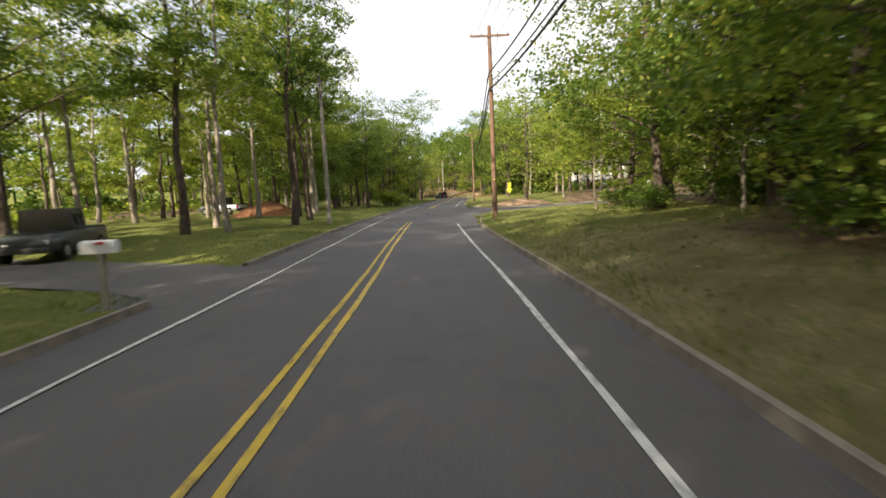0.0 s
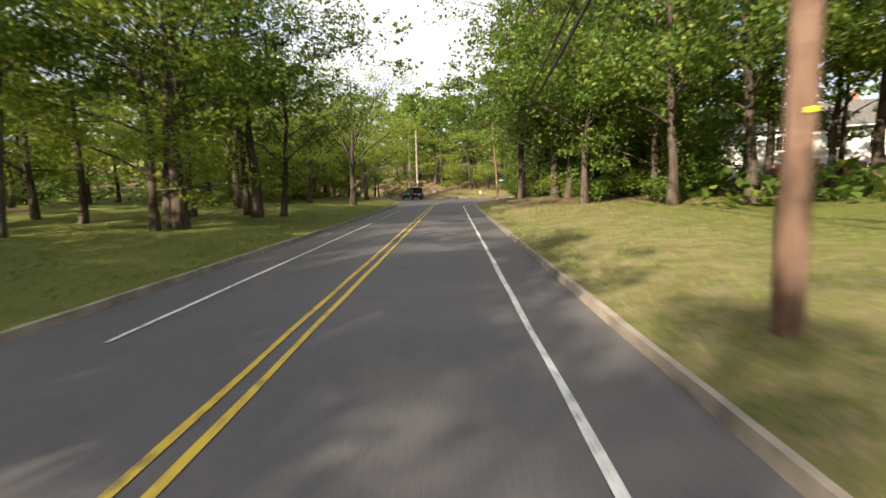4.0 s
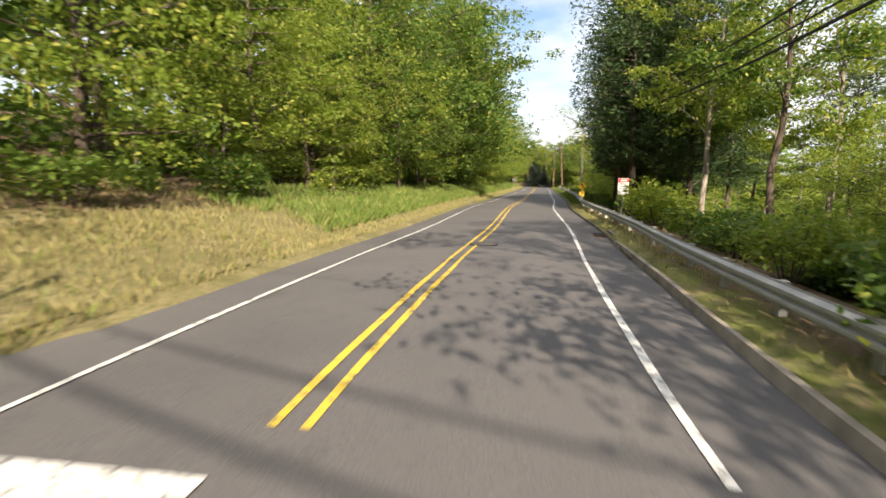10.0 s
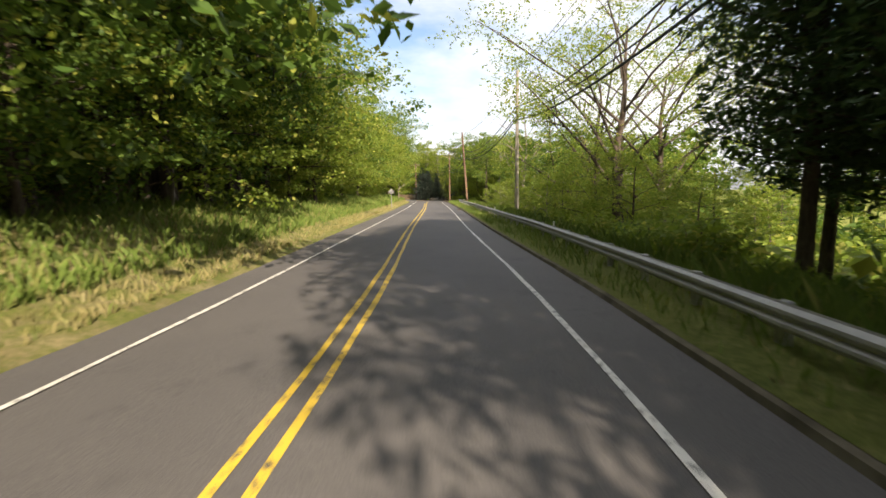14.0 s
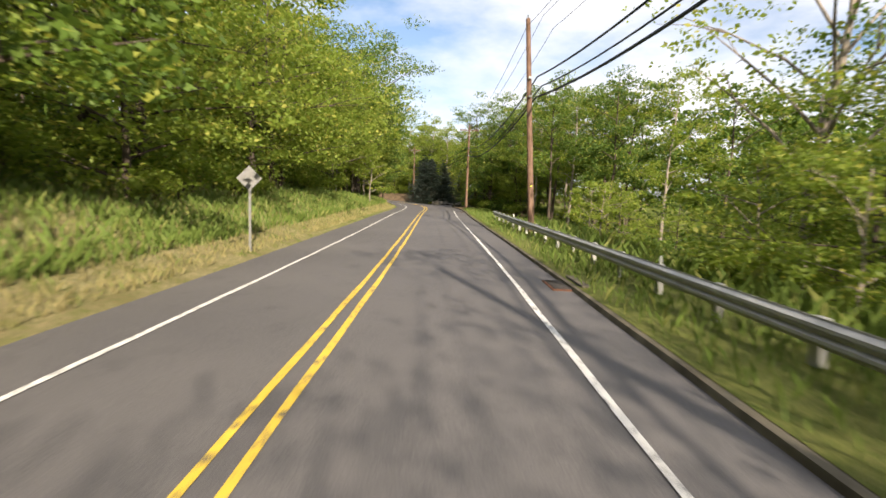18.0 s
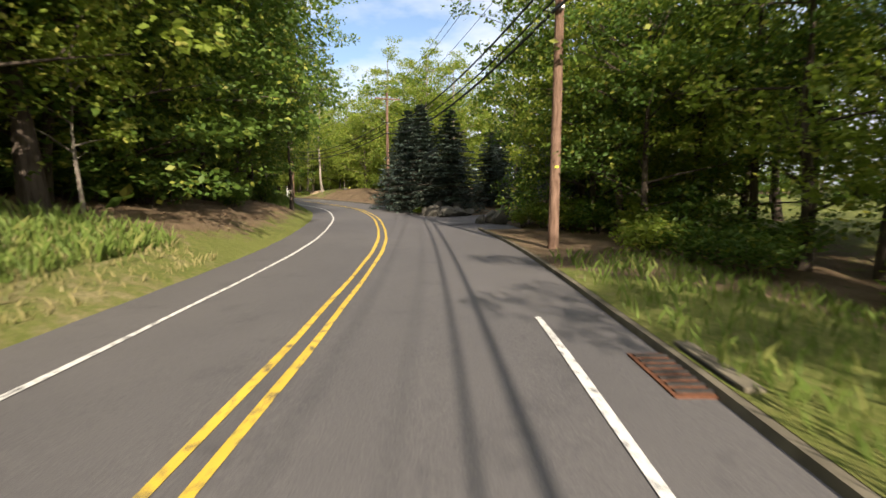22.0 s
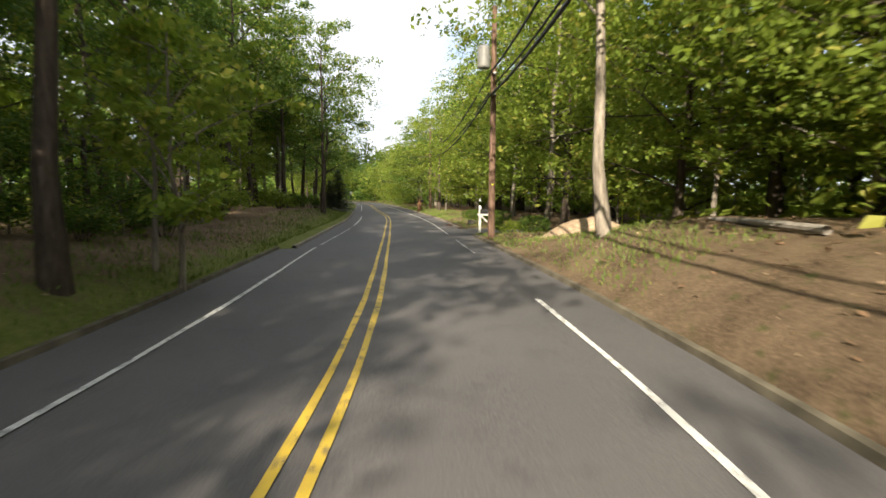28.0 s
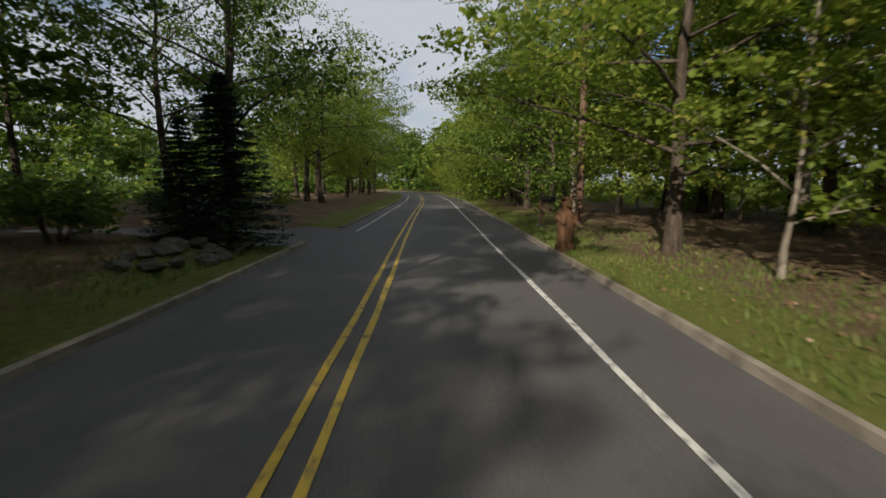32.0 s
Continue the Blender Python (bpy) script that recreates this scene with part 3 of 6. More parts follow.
def leaf_quads(rng, centres, size, flat=0.9, long=1.5, pair=False):
    """One bent diamond for each centre, turned at random, or a pair of narrower ones."""
    n = len(centres)
    nrm = rng.normal(size=(n, 3))
    nrm[:, 2] = np.abs(nrm[:, 2]) + flat
    nrm /= np.linalg.norm(nrm, axis=1)[:, None]
    a = np.cross(nrm, rng.normal(size=(n, 3)))
    a /= np.linalg.norm(a, axis=1)[:, None] + 1e-9
    b = np.cross(nrm, a)
    sz = size * rng.uniform(0.6, 1.35, (n, 1))
    if pair:
        # two narrow leaves set apart on one twig
        turn = rng.normal(size=(n, 3)) * 0.6
        v = []
        for sg in (-1, 1):
            c = centres + b * sz * 0.5 * sg
            d = a + b * sg * 0.7 + turn * sg * 0.5
            d /= np.linalg.norm(d, axis=1)[:, None]
            w = np.cross(d, nrm + turn * sg)
            w /= np.linalg.norm(w, axis=1)[:, None] + 1e-9
            l = sz * long * 0.74
            v += [c - d * l * 0.5, c + w * sz * 0.33, c + d * l * 0.5 - nrm * sz * 0.1, c - w * sz * 0.33]
        v = np.stack(v, 1).reshape(-1, 3)
        return v, np.arange(8 * n).reshape(2 * n, 4)
    tip = centres + a * sz * long * 0.5 - nrm * sz * 0.12
    tail = centres - a * sz * long * 0.5
    l, r = centres + b * sz * 0.42 + a * sz * 0.08, centres - b * sz * 0.42 + a * sz * 0.08
    v = np.stack([tail, l, tip, r], 1).reshape(-1, 3)
    return v, np.arange(4 * n).reshape(n, 4)


def broadleaf(seed, height, bare, radius, trunk_r, limbs, clumps, per, leaf, lean=0.0, fork=False, droop=0.0):
    """Trunk with limbs, and crown: lists of vertices and faces."""
    rng = np.random.default_rng(seed)
    v, f, ends = [], [], []
    k = 9
    h = np.linspace(0, 1, k)
    sway = np.cumsum(rng.normal(0, 0.02 * height, (k, 2)), axis=0) * 0.35
    sway -= sway[0]
    top = height * 0.86
    pts = np.column_stack([sway[:, 0] + lean * height * h ** 1.5, sway[:, 1], h * top])
    pts[0, 2] = -0.5
    rad = trunk_r * (1.15 - 1.0 * h ** 0.85)
    rad[0] *= 1.35
    tube(v, f, pts, np.maximum(rad, 0.02), 8)
    for i in range(limbs):
        u = bare + (1 - bare) * (i + rng.uniform(0.1, 0.9)) / limbs * 0.93
        at = np.array([np.interp(u, h, pts[:, c]) for c in range(3)])
        ang = i * 2.4 + rng.uniform(-0.5, 0.5)
        shape = math.sin(math.pi * min(1, 0.18 + 0.82 * ((u - bare) / (1 - bare + 1e-6)))) ** 0.7
        reach = radius * (0.35 + 0.75 * shape) * rng.uniform(0.75, 1.15)
        rise = reach * rng.uniform(0.25, 0.75) + (1.5 if fork else 0) - droop * reach
        out = np.array([math.cos(ang), math.sin(ang), 0])
        side = np.array([-out[1], out[0], 0]) * rng.uniform(-0.25, 0.25)
        line = [at + out * reach * q + side * reach * q * q + np.array([0, 0, rise * (q ** 0.8)]) for q in (0, 0.3, 0.65, 1)]
        r0 = max(0.03, trunk_r * 0.42 * (1 - 0.6 * u))
        tube(v, f, line, [r0, r0 * 0.7, r0 * 0.45, r0 * 0.15], 5)
        for q in (0.55, 0.8, 1.0):
            ends.append((line[0] * 0 + np.array([np.interp(q, (0, 0.3, 0.65, 1), [w[c] for w in line]) for c in range(3)]), reach))
        for _ in range(2):
            q = rng.uniform(0.4, 0.8)
            st = np.array([np.interp(q, (0, 0.3, 0.65, 1), [w[c] for w in line]) for c in range(3)])
            en = st + (out * rng.uniform(0.1, 0.6) + np.array([-out[1], out[0], 0]) * rng.uniform(-0.7, 0.7) + [0, 0, rng.uniform(0, 0.5)]) * reach * 0.55
            tube(v, f, [st, (st + en) / 2 + [0, 0, 0.1], en], [r0 * 0.4, r0 * 0.28, r0 * 0.08], 4)
            ends.append((en, reach))
    ends.append((pts[-1], radius * 0.6))
    cen = []
    for i in range(clumps):
        e, reach = ends[i % len(ends)]
        c = e + rng.normal(0, 0.17, 3) * radius * np.array([1, 1, 0.75])
        ext = radius * rng.uniform(0.16, 0.34) * np.array([1, 1, 0.42])
        q = rng.normal(size=(per, 3))
        q /= np.linalg.norm(q, axis=1)[:, None]
        q *= rng.uniform(0.35, 1.05, (per, 1))
        cen.append(c + q * ext)
    cv, cf = leaf_quads(rng, np.vstack(cen), leaf, pair=leaf < 0.3)
    return v, f, cv, cf


def conifer(seed, height, bare, radius, trunk_r, layers, arms, per, needle, spire=True):
    rng = np.random.default_rng(seed)
    v, f, cen = [], [], []
    tube(v, f, [(0, 0, -0.4), (0.05, 0, height * 0.4), (0, 0.05, height * 0.97)], [trunk_r * 1.2, trunk_r * 0.75, 0.02], 8)
    for i in range(layers):
        u = bare + (1 - bare) * i / layers
        reach0 = radius * ((1 - (u - bare) / (1 - bare)) ** 0.85 + 0.06) if spire else radius * (0.45 + 0.75 * math.sin(math.pi * (0.15 + 0.8 * (u - bare) / (1 - bare))))
        for j in range(arms):
            ang = j * 2 * math.pi / arms + i * 1.1 + rng.uniform(-0.3, 0.3)
            reach = reach0 * rng.uniform(0.7, 1.12)
            z = u * height + rng.uniform(-0.15, 0.15)
            out = np.array([math.cos(ang), math.sin(ang), 0])
            sag = -0.22 * reach if spire else 0.12 * reach
            q = np.array([0.0, 0.5, 1.0])
            line = [np.array([0, 0, z]) + out * reach * a + [0, 0, sag * a + 0.1 * reach * a * a] for a in q]
            tube(v, f, line, [0.035 + trunk_r * 0.1, 0.025, 0.008], 4)
            t = rng.uniform(0.12, 1.0, per) ** 0.8
            w = rng.normal(0, 1, per) * 0.20 * reach * (1.1 - 0.6 * t)
            c = np.outer(t * reach, out) + np.outer(w, [-out[1], out[0], 0])
            c[:, 2] = z + sag * t + 0.1 * reach * t * t - rng.uniform(0, 0.12 if spire else 0.0, per) * reach + (0 if spire else 1) * rng.normal(0, 0.10 * reach, per)
            cen.append(c)
    cv, cf = leaf_quads(rng, np.vstack(cen), needle, 0.9, 2.6)
    return v, f, cv, cf


def shrub(seed, height, radius, n, leaf):
    rng = np.random.default_rng(seed)
    v, f, cen = [], [], []
    for i in range(7):
        a = i * 0.9 + rng.uniform(0, 0.6)
        o = np.array([math.cos(a), math.sin(a), 0]) * radius * rng.uniform(0.25, 0.7)
        e = o + [0, 0, height * rng.uniform(0.55, 0.95)]
        tube(v, f, [(o[0] * 0.1, o[1] * 0.1, -0.2), o * 0.5 + [0, 0, height * 0.35], e], [0.03, 0.02, 0.006], 4)
        m = n // 7
        q = rng.normal(size=(m, 3))
        q /= np.linalg.norm(q, axis=1)[:, None]
        cen.append(e * [1, 1, 0.72] + q * rng.uniform(0.3, 1.0, (m, 1)) * np.array([radius * 0.5, radius * 0.5, height * 0.36]))
    c = np.vstack(cen)
    c[:, 2] = np.maximum(c[:, 2], 0.05)
    cv, cf = leaf_quads(rng, c, leaf)
    return v, f, cv, cf


def clipped(seed, height, radius, n, leaf):
    """A clipped, rounded shrub: leaves close under an even skin."""
    rng = np.random.default_rng(seed)
    v, f = [], []
    for i in range(5):
        a = i * 1.26
        tube(v, f, [(0, 0, -0.15), (math.cos(a) * radius * 0.3, math.sin(a) * radius * 0.3, height * 0.35), (math.cos(a) * radius * 0.55, math.sin(a) * radius * 0.55, height * 0.75)], [0.03, 0.02, 0.008], 4)
    q = rng.normal(size=(n, 3))
    q /= np.linalg.norm(q, axis=1)[:, None]
    q = np.sign(q) * np.abs(q) ** 0.8
    lump = 1 + 0.07 * np.sin(q[:, :1] * 5 + seed) * np.cos(q[:, 1:2] * 6)
    c = q * lump * rng.uniform(0.80, 1.02, (n, 1)) * [radius, radius, height / 2] + [0, 0, height / 2]
    cv, cf = leaf_quads(rng, c, leaf)
    return v, f, cv, cf


def plant(name, shape, wood, leaf, label, category):
    """The first of a kind, kept out of the way under the ground until it is copied."""
    v, f, cv, cf = shape
    base = new(name)
    mesh_object("trunk" if category == "tree" else "stem", v, f, wood, base, True)
    mesh_object("crown" if category == "tree" else "foliage", cv, cf, leaf, base)
    return tagged(base, label, category)


# leaf colour holds sun and shade: LEAF_LIT for lit crowns, LEAF for shaded ones
KINDS = {
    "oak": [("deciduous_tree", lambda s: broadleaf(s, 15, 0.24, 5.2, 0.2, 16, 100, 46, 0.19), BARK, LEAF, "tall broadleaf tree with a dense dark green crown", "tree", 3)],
    "maple": [("deciduous_tree", lambda s: broadleaf(s, 12, 0.16, 4.8, 0.19, 16, 104, 48, 0.17, droop=0.25), BARK, LEAF_LIT, "broadleaf tree with leaves coloured sunlit yellow-green, hanging low", "tree", 3)],
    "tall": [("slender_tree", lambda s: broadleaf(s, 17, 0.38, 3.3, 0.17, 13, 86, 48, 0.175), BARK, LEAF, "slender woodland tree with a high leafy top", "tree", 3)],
    "tall_lit": [("slender_tree", lambda s: broadleaf(s, 16, 0.34, 3.2, 0.15, 13, 84, 48, 0.165), BARK_PALE, LEAF_LIT, "slender pale-barked tree with leaves coloured sunlit green", "tree", 2)],
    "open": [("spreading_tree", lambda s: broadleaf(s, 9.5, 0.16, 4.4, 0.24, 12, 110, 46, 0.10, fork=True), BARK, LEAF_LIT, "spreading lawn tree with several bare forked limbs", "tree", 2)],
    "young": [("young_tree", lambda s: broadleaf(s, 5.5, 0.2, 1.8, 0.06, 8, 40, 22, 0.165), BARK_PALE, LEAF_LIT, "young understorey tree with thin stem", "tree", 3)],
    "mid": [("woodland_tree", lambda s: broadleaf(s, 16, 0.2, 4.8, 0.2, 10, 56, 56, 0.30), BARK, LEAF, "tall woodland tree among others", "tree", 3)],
    "mid_lit": [("woodland_tree", lambda s: broadleaf(s, 15, 0.16, 4.6, 0.18, 10, 56, 56, 0.30), BARK, LEAF_LIT, "woodland tree with leaves coloured sunlit green", "tree", 3)],
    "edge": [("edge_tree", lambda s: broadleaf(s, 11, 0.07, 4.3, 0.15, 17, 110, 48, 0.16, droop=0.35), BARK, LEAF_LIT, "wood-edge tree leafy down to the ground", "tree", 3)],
    "dark": [("edge_tree", lambda s: broadleaf(s, 12, 0.08, 4.5, 0.17, 17, 110, 48, 0.175, droop=0.3), BARK, LEAF, "wood-edge tree coloured shade-dark green, leafy down to the ground", "tree", 3)],
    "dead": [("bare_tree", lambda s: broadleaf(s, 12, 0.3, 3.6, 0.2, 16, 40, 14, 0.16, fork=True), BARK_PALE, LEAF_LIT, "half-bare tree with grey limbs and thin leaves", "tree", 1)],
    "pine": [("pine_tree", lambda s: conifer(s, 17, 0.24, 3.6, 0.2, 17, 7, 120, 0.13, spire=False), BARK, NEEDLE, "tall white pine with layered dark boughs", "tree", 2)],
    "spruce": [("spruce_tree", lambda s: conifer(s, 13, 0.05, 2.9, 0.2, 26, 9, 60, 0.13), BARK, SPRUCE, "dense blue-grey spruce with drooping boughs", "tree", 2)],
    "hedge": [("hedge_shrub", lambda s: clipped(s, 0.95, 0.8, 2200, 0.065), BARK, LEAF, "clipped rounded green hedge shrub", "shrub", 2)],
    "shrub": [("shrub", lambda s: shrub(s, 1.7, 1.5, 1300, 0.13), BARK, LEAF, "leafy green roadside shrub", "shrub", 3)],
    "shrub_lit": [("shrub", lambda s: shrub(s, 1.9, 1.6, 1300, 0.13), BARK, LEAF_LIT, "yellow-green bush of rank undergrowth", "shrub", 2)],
}
FIRST = {}
WOODS = random.Random(7)


def grow(kind, x, y, size=1.0, z=None, label="", turn=None, tilt=0.0, wide=1.0):
    """Sets one plant of a kind on the land."""
    if kind not in FIRST:
        FIRST[kind] = []
        for name, make, wood, leaf, text, cat, count in KINDS[kind]:
            for i in range(count):
                FIRST[kind].append([plant(name, make(101 + 17 * i + len(kind)), wood, leaf, text, cat), False])
    slot = FIRST[kind][WOODS.randrange(len(FIRST[kind]))]
    m = pose(x, y, land_at(x, y) - 0.05 if z is None else z, WOODS.uniform(-2, 2) + tilt, WOODS.uniform(-2, 2), WOODS.uniform(0, 360) if turn is None else turn)
    if slot[1]:
        ob = copy_thing(slot[0], m)
    else:
        ob, slot[1] = slot[0], True
        ob.matrix_basis = m
    w = size * wide
    ob.scale = (w * WOODS.uniform(0.92, 1.08), w * WOODS.uniform(0.92, 1.08), size * WOODS.uniform(0.93, 1.07))
    return tagged(ob, label)


def clear_of_roads(x, y, gap):
    s, d = ROAD.near([(x, y)])
    if -4.2 - gap < d[0] < 4.6 + gap or math.hypot(x - 4, y - 139) < 9 + gap or math.hypot(x - 13.5, y - 137.5) < 5.5 or math.hypot(x - 6, y - 45) < 7.5:
        return False
    for line, half in ((CROSS, 3.8), (SIDE, 3.6), (DRIVE_A, 2.2), (DRIVE_B, 2), (DRIVE_C, 2.6), (DRIVE_D, 2.1), (DRIVE_E, 2.3)):
        s2, d2 = line.near([(x, y)])
        if 0 < s2[0] < line.s[-1] - 1 and abs(d2[0]) < half + gap * 0.6:
            return False
    return all(math.hypot(x - a, y - b) > r for a, b, r in KEEP_CLEAR)


KEEP_CLEAR = [(36, 115, 11), (-15.5, 19, 5), (-19, 36, 5), (73, 139, 9), (163.5, 283, 3.0), (11, 56, 4), (-16.5, 46.0, 4.5), (-44, 30, 9), (186, 306, 9), (-34, 62, 9), (0.5, 151, 7), (0.2, 157, 4), (10, 148.5, 5)]


def wood(s0, s1, side, a0, a1, spacing, kinds, lo=0.8, hi=1.2, gap=0.6):
    """Scatters plants over a stretch beside the road, a0 to a1 metres from its centre line."""
    count = int((s1 - s0) * (a1 - a0) / spacing ** 2)
    got, names = [], [k for k, n in kinds for _ in range(n)]
    for _ in range(count * 6):
        s, a = WOODS.uniform(s0, s1), WOODS.uniform(a0, a1)
        x, y = ROAD.at(s, side * a)
        if any((x - u) ** 2 + (y - w) ** 2 < (0.7 * spacing) ** 2 for u, w in got) or not clear_of_roads(x, y, gap) or abs(ROAD.near([(x, y)])[1][0]) < a0 - 0.5:
            continue
        got.append((x, y))
        grow(WOODS.choice(names), float(x), float(y), WOODS.uniform(lo, hi))
        if len(got) >= count:
            break


# first stretch: lawn woods on one side, dense edge and lawn on the other
wood(-22, 58, -1, 10.0, 26, 6.0, [("tall", 1), ("tall_lit", 4)], 0.95, 1.2)
wood(-20, 112, -1, 26, 60, 11.0, [("mid_lit", 4), ("mid", 1)])
wood(56, 100, -1, 8.0, 24, 6.2, [("tall", 2), ("oak", 2), ("maple", 2)], 0.85, 1.1)
wood(100, 122, -1, 17, 60, 11.0, [("tall_lit", 2), ("mid_lit", 2), ("maple", 1)], 0.7, 1.0)
wood(-22, 24, 1, 8.6, 18, 4.6, [("dark", 2), ("oak", 4), ("maple", 1)], 0.9, 1.15)
wood(-20, 30, 1, 18, 45, 8.0, [("mid", 3), ("mid_lit", 1)])
wood(56, 70, 1, 20, 40, 7.0, [("maple", 2), ("tall_lit", 2)], 0.8, 1.05)
wood(64, 95, 1, 17, 62, 9.0, [("tall_lit", 3), ("mid", 1), ("mid_lit", 2)], 0.85, 1.1)
wood(90, 127, 1, 10.0, 18, 4.2, [("oak", 3), ("dark", 3)], 0.85, 1.1)
wood(90, 130, 1, 18, 45, 8.0, [("mid", 1)])
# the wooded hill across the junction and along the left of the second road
# kinds mixed by how sunlit or shaded each stretch should look
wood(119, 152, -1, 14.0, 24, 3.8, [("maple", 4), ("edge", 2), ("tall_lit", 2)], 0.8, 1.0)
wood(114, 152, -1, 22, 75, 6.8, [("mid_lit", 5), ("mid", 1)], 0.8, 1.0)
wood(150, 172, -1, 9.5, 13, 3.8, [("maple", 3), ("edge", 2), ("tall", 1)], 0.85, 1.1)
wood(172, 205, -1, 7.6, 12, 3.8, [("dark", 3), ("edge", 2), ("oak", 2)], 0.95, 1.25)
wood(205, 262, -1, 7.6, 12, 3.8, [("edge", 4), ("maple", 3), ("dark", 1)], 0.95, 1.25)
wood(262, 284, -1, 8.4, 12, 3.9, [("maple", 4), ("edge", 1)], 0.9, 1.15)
wood(150, 284, -1, 12.5, 22, 6.0, [("mid", 2), ("mid_lit", 1), ("tall", 1)], 1.0, 1.3)
# below the guardrail
wood(143, 168, 1, 8.0, 14, 3.4, [("edge", 3), ("maple", 1), ("young", 1)], 0.4, 0.6)
wood(142, 184, 1, 14, 40, 8.5, [("mid", 1), ("mid_lit", 3)], 0.45, 0.65)
wood(176, 196, 1, 6.9, 11, 3.0, [("pine", 6), ("tall", 1)], 0.75, 0.95)
wood(163, 178, 1, 8.6, 14, 3.9, [("pine", 1), ("tall_lit", 3), ("tall", 1)], 0.8, 1.0)
wood(227, 238, 1, 11, 16, 3.6, [("dark", 3), ("tall", 1)], 0.7, 0.9)
wood(184, 198, 1, 11, 24, 5.0, [("pine", 3), ("mid", 2)], 0.7, 0.85)
wood(198, 246, 1, 9.5, 16, 4.0, [("maple", 1), ("edge", 4), ("young", 1)], 0.4, 0.6)
wood(194, 246, 1, 24, 60, 9.5, [("mid_lit", 3), ("mid", 1)], 0.45, 0.6)
wood(259, 284, 1, 10.2, 18, 4.0, [("tall", 3), ("tall_lit", 3), ("maple", 1)], 0.75, 1.0)
wood(244, 259, 1, 12, 18, 4.0, [("edge", 2), ("dark", 1)], 0.35, 0.5)
wood(262, 284, 1, 16, 45, 7.0, [("mid", 2), ("mid_lit", 2)], 0.8, 1.0)
wood(281, 294, 1, 8.0, 18, 3.6, [("tall", 2), ("oak", 2), ("maple", 1)], 0.7, 0.95)
wood(200, 217, -1, 7.6, 12, 3.4, [("pine", 3), ("dark", 2)], 0.9, 1.1)
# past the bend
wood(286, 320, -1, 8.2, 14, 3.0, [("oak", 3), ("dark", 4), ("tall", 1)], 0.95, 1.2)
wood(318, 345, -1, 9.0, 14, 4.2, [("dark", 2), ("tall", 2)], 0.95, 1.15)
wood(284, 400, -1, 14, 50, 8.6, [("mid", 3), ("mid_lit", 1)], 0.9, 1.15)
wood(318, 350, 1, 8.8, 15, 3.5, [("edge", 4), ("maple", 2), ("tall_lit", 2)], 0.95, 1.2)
wood(318, 400, 1, 16, 50, 8.6, [("mid_lit", 3), ("mid", 2)], 0.9, 1.15)
wood(345, 384, -1, 7.6, 14, 3.8, [("tall", 4), ("tall_lit", 2), ("young", 2)], 0.9, 1.1)
wood(352, 400, 1, 10.0, 16, 4.2, [("maple", 3), ("edge", 1), ("oak", 2)], 0.95, 1.15)
wood(392, 480, -1, 7.0, 14, 5.4, [("oak", 2), ("maple", 1)], 0.9, 1.1)
wood(392, 480, 1, 7.0, 14, 5.4, [("maple", 2), ("tall_lit", 1)], 0.9, 1.1)
wood(398, 450, 1, 5.8, 9, 3.4, [("edge", 2), ("dark", 1)], 0.9, 1.1)
wood(318, 344, -1, 7.8, 11, 3.2, [("dark", 3), ("young", 2)], 0.55, 0.8)
wood(280, 293, 1, 6.6, 11, 2.3, [("shrub", 3), ("shrub_lit", 1), ("young", 1)], 0.5, 0.9)
# tall trees that keep the sun from the road
wood(184, 205, -1, 7.4, 12, 3.8, [("oak", 2), ("dark", 2)], 1.4, 1.7)
wood(282, 294, -1, 9.0, 13, 4.0, [("oak", 2), ("dark", 2)], 1.2, 1.4)
wood(94, 127, -1, 14, 27, 9.0, [("tall", 2), ("oak", 2), ("maple", 1)], 1.0, 1.2)
# edges that come close to the road
wood(40, 78, -1, 9.4, 14, 5.0, [("dark", 2), ("oak", 3)], 0.8, 1.05)
wood(97, 126, 1, 8.2, 10.6, 3.6, [("tall", 2), ("oak", 3)], 0.8, 1.05)
wood(95, 106, 1, 8.4, 13, 3.8, [("oak", 3), ("tall", 1)], 1.1, 1.3)
# unseen trees added behind the start, to throw shade on the verge ahead
wood(-26, -2, -1, 7.0, 12, 3.8, [("oak", 2), ("dark", 1)], 1.1, 1.4)
wood(162, 200, -1, 6.8, 9.0, 3.4, [("dark", 2), ("edge", 2)], 0.55, 0.85)
wood(196, 214, -1, 6.8, 10, 3.4, [("dark", 3), ("oak", 2)], 1.1, 1.4)
wood(214, 268, -1, 6.5, 8.6, 3.2, [("edge", 3), ("maple", 1), ("dark", 1)], 0.6, 0.95)
wood(272, 286, -1, 7.6, 10, 3.6, [("maple", 4), ("edge", 1)], 0.8, 1.1)
wood(288, 322, -1, 6.7, 9.4, 3.2, [("dark", 3), ("oak", 2)], 0.9, 1.25)
wood(286, 295, 1, 6.8, 13, 3.0, [("dark", 2), ("edge", 1), ("shrub", 2)], 0.5, 0.85)
wood(356, 378, 1, 9.4, 13, 4.4, [("tall_lit", 2), ("maple", 2)], 0.85, 1.1)
wood(378, 398, 1, 9.0, 13, 3.8, [("maple", 2), ("tall_lit", 1)], 0.9, 1.1)
wood(310, 324, 1, 10.5, 14, 5.0, [("tall_lit", 2), ("maple", 2)], 0.9, 1.1)
wood(308, 330, -1, 6.2, 9, 2.3, [("shrub", 1), ("shrub_lit", 2), ("young", 1)], 0.4, 0.8)
wood(281, 293, 1, 5.9, 8.2, 2.0, [("shrub_lit", 3), ("shrub", 1)], 0.5, 0.8)
wood(298, 322, 1, 19, 34, 5.5, [("dark", 2), ("mid", 1)], 0.4, 0.6)
wood(288, 318, -1, 5.8, 8.0, 2.2, [("shrub", 3), ("young", 1)], 0.5, 0.9)
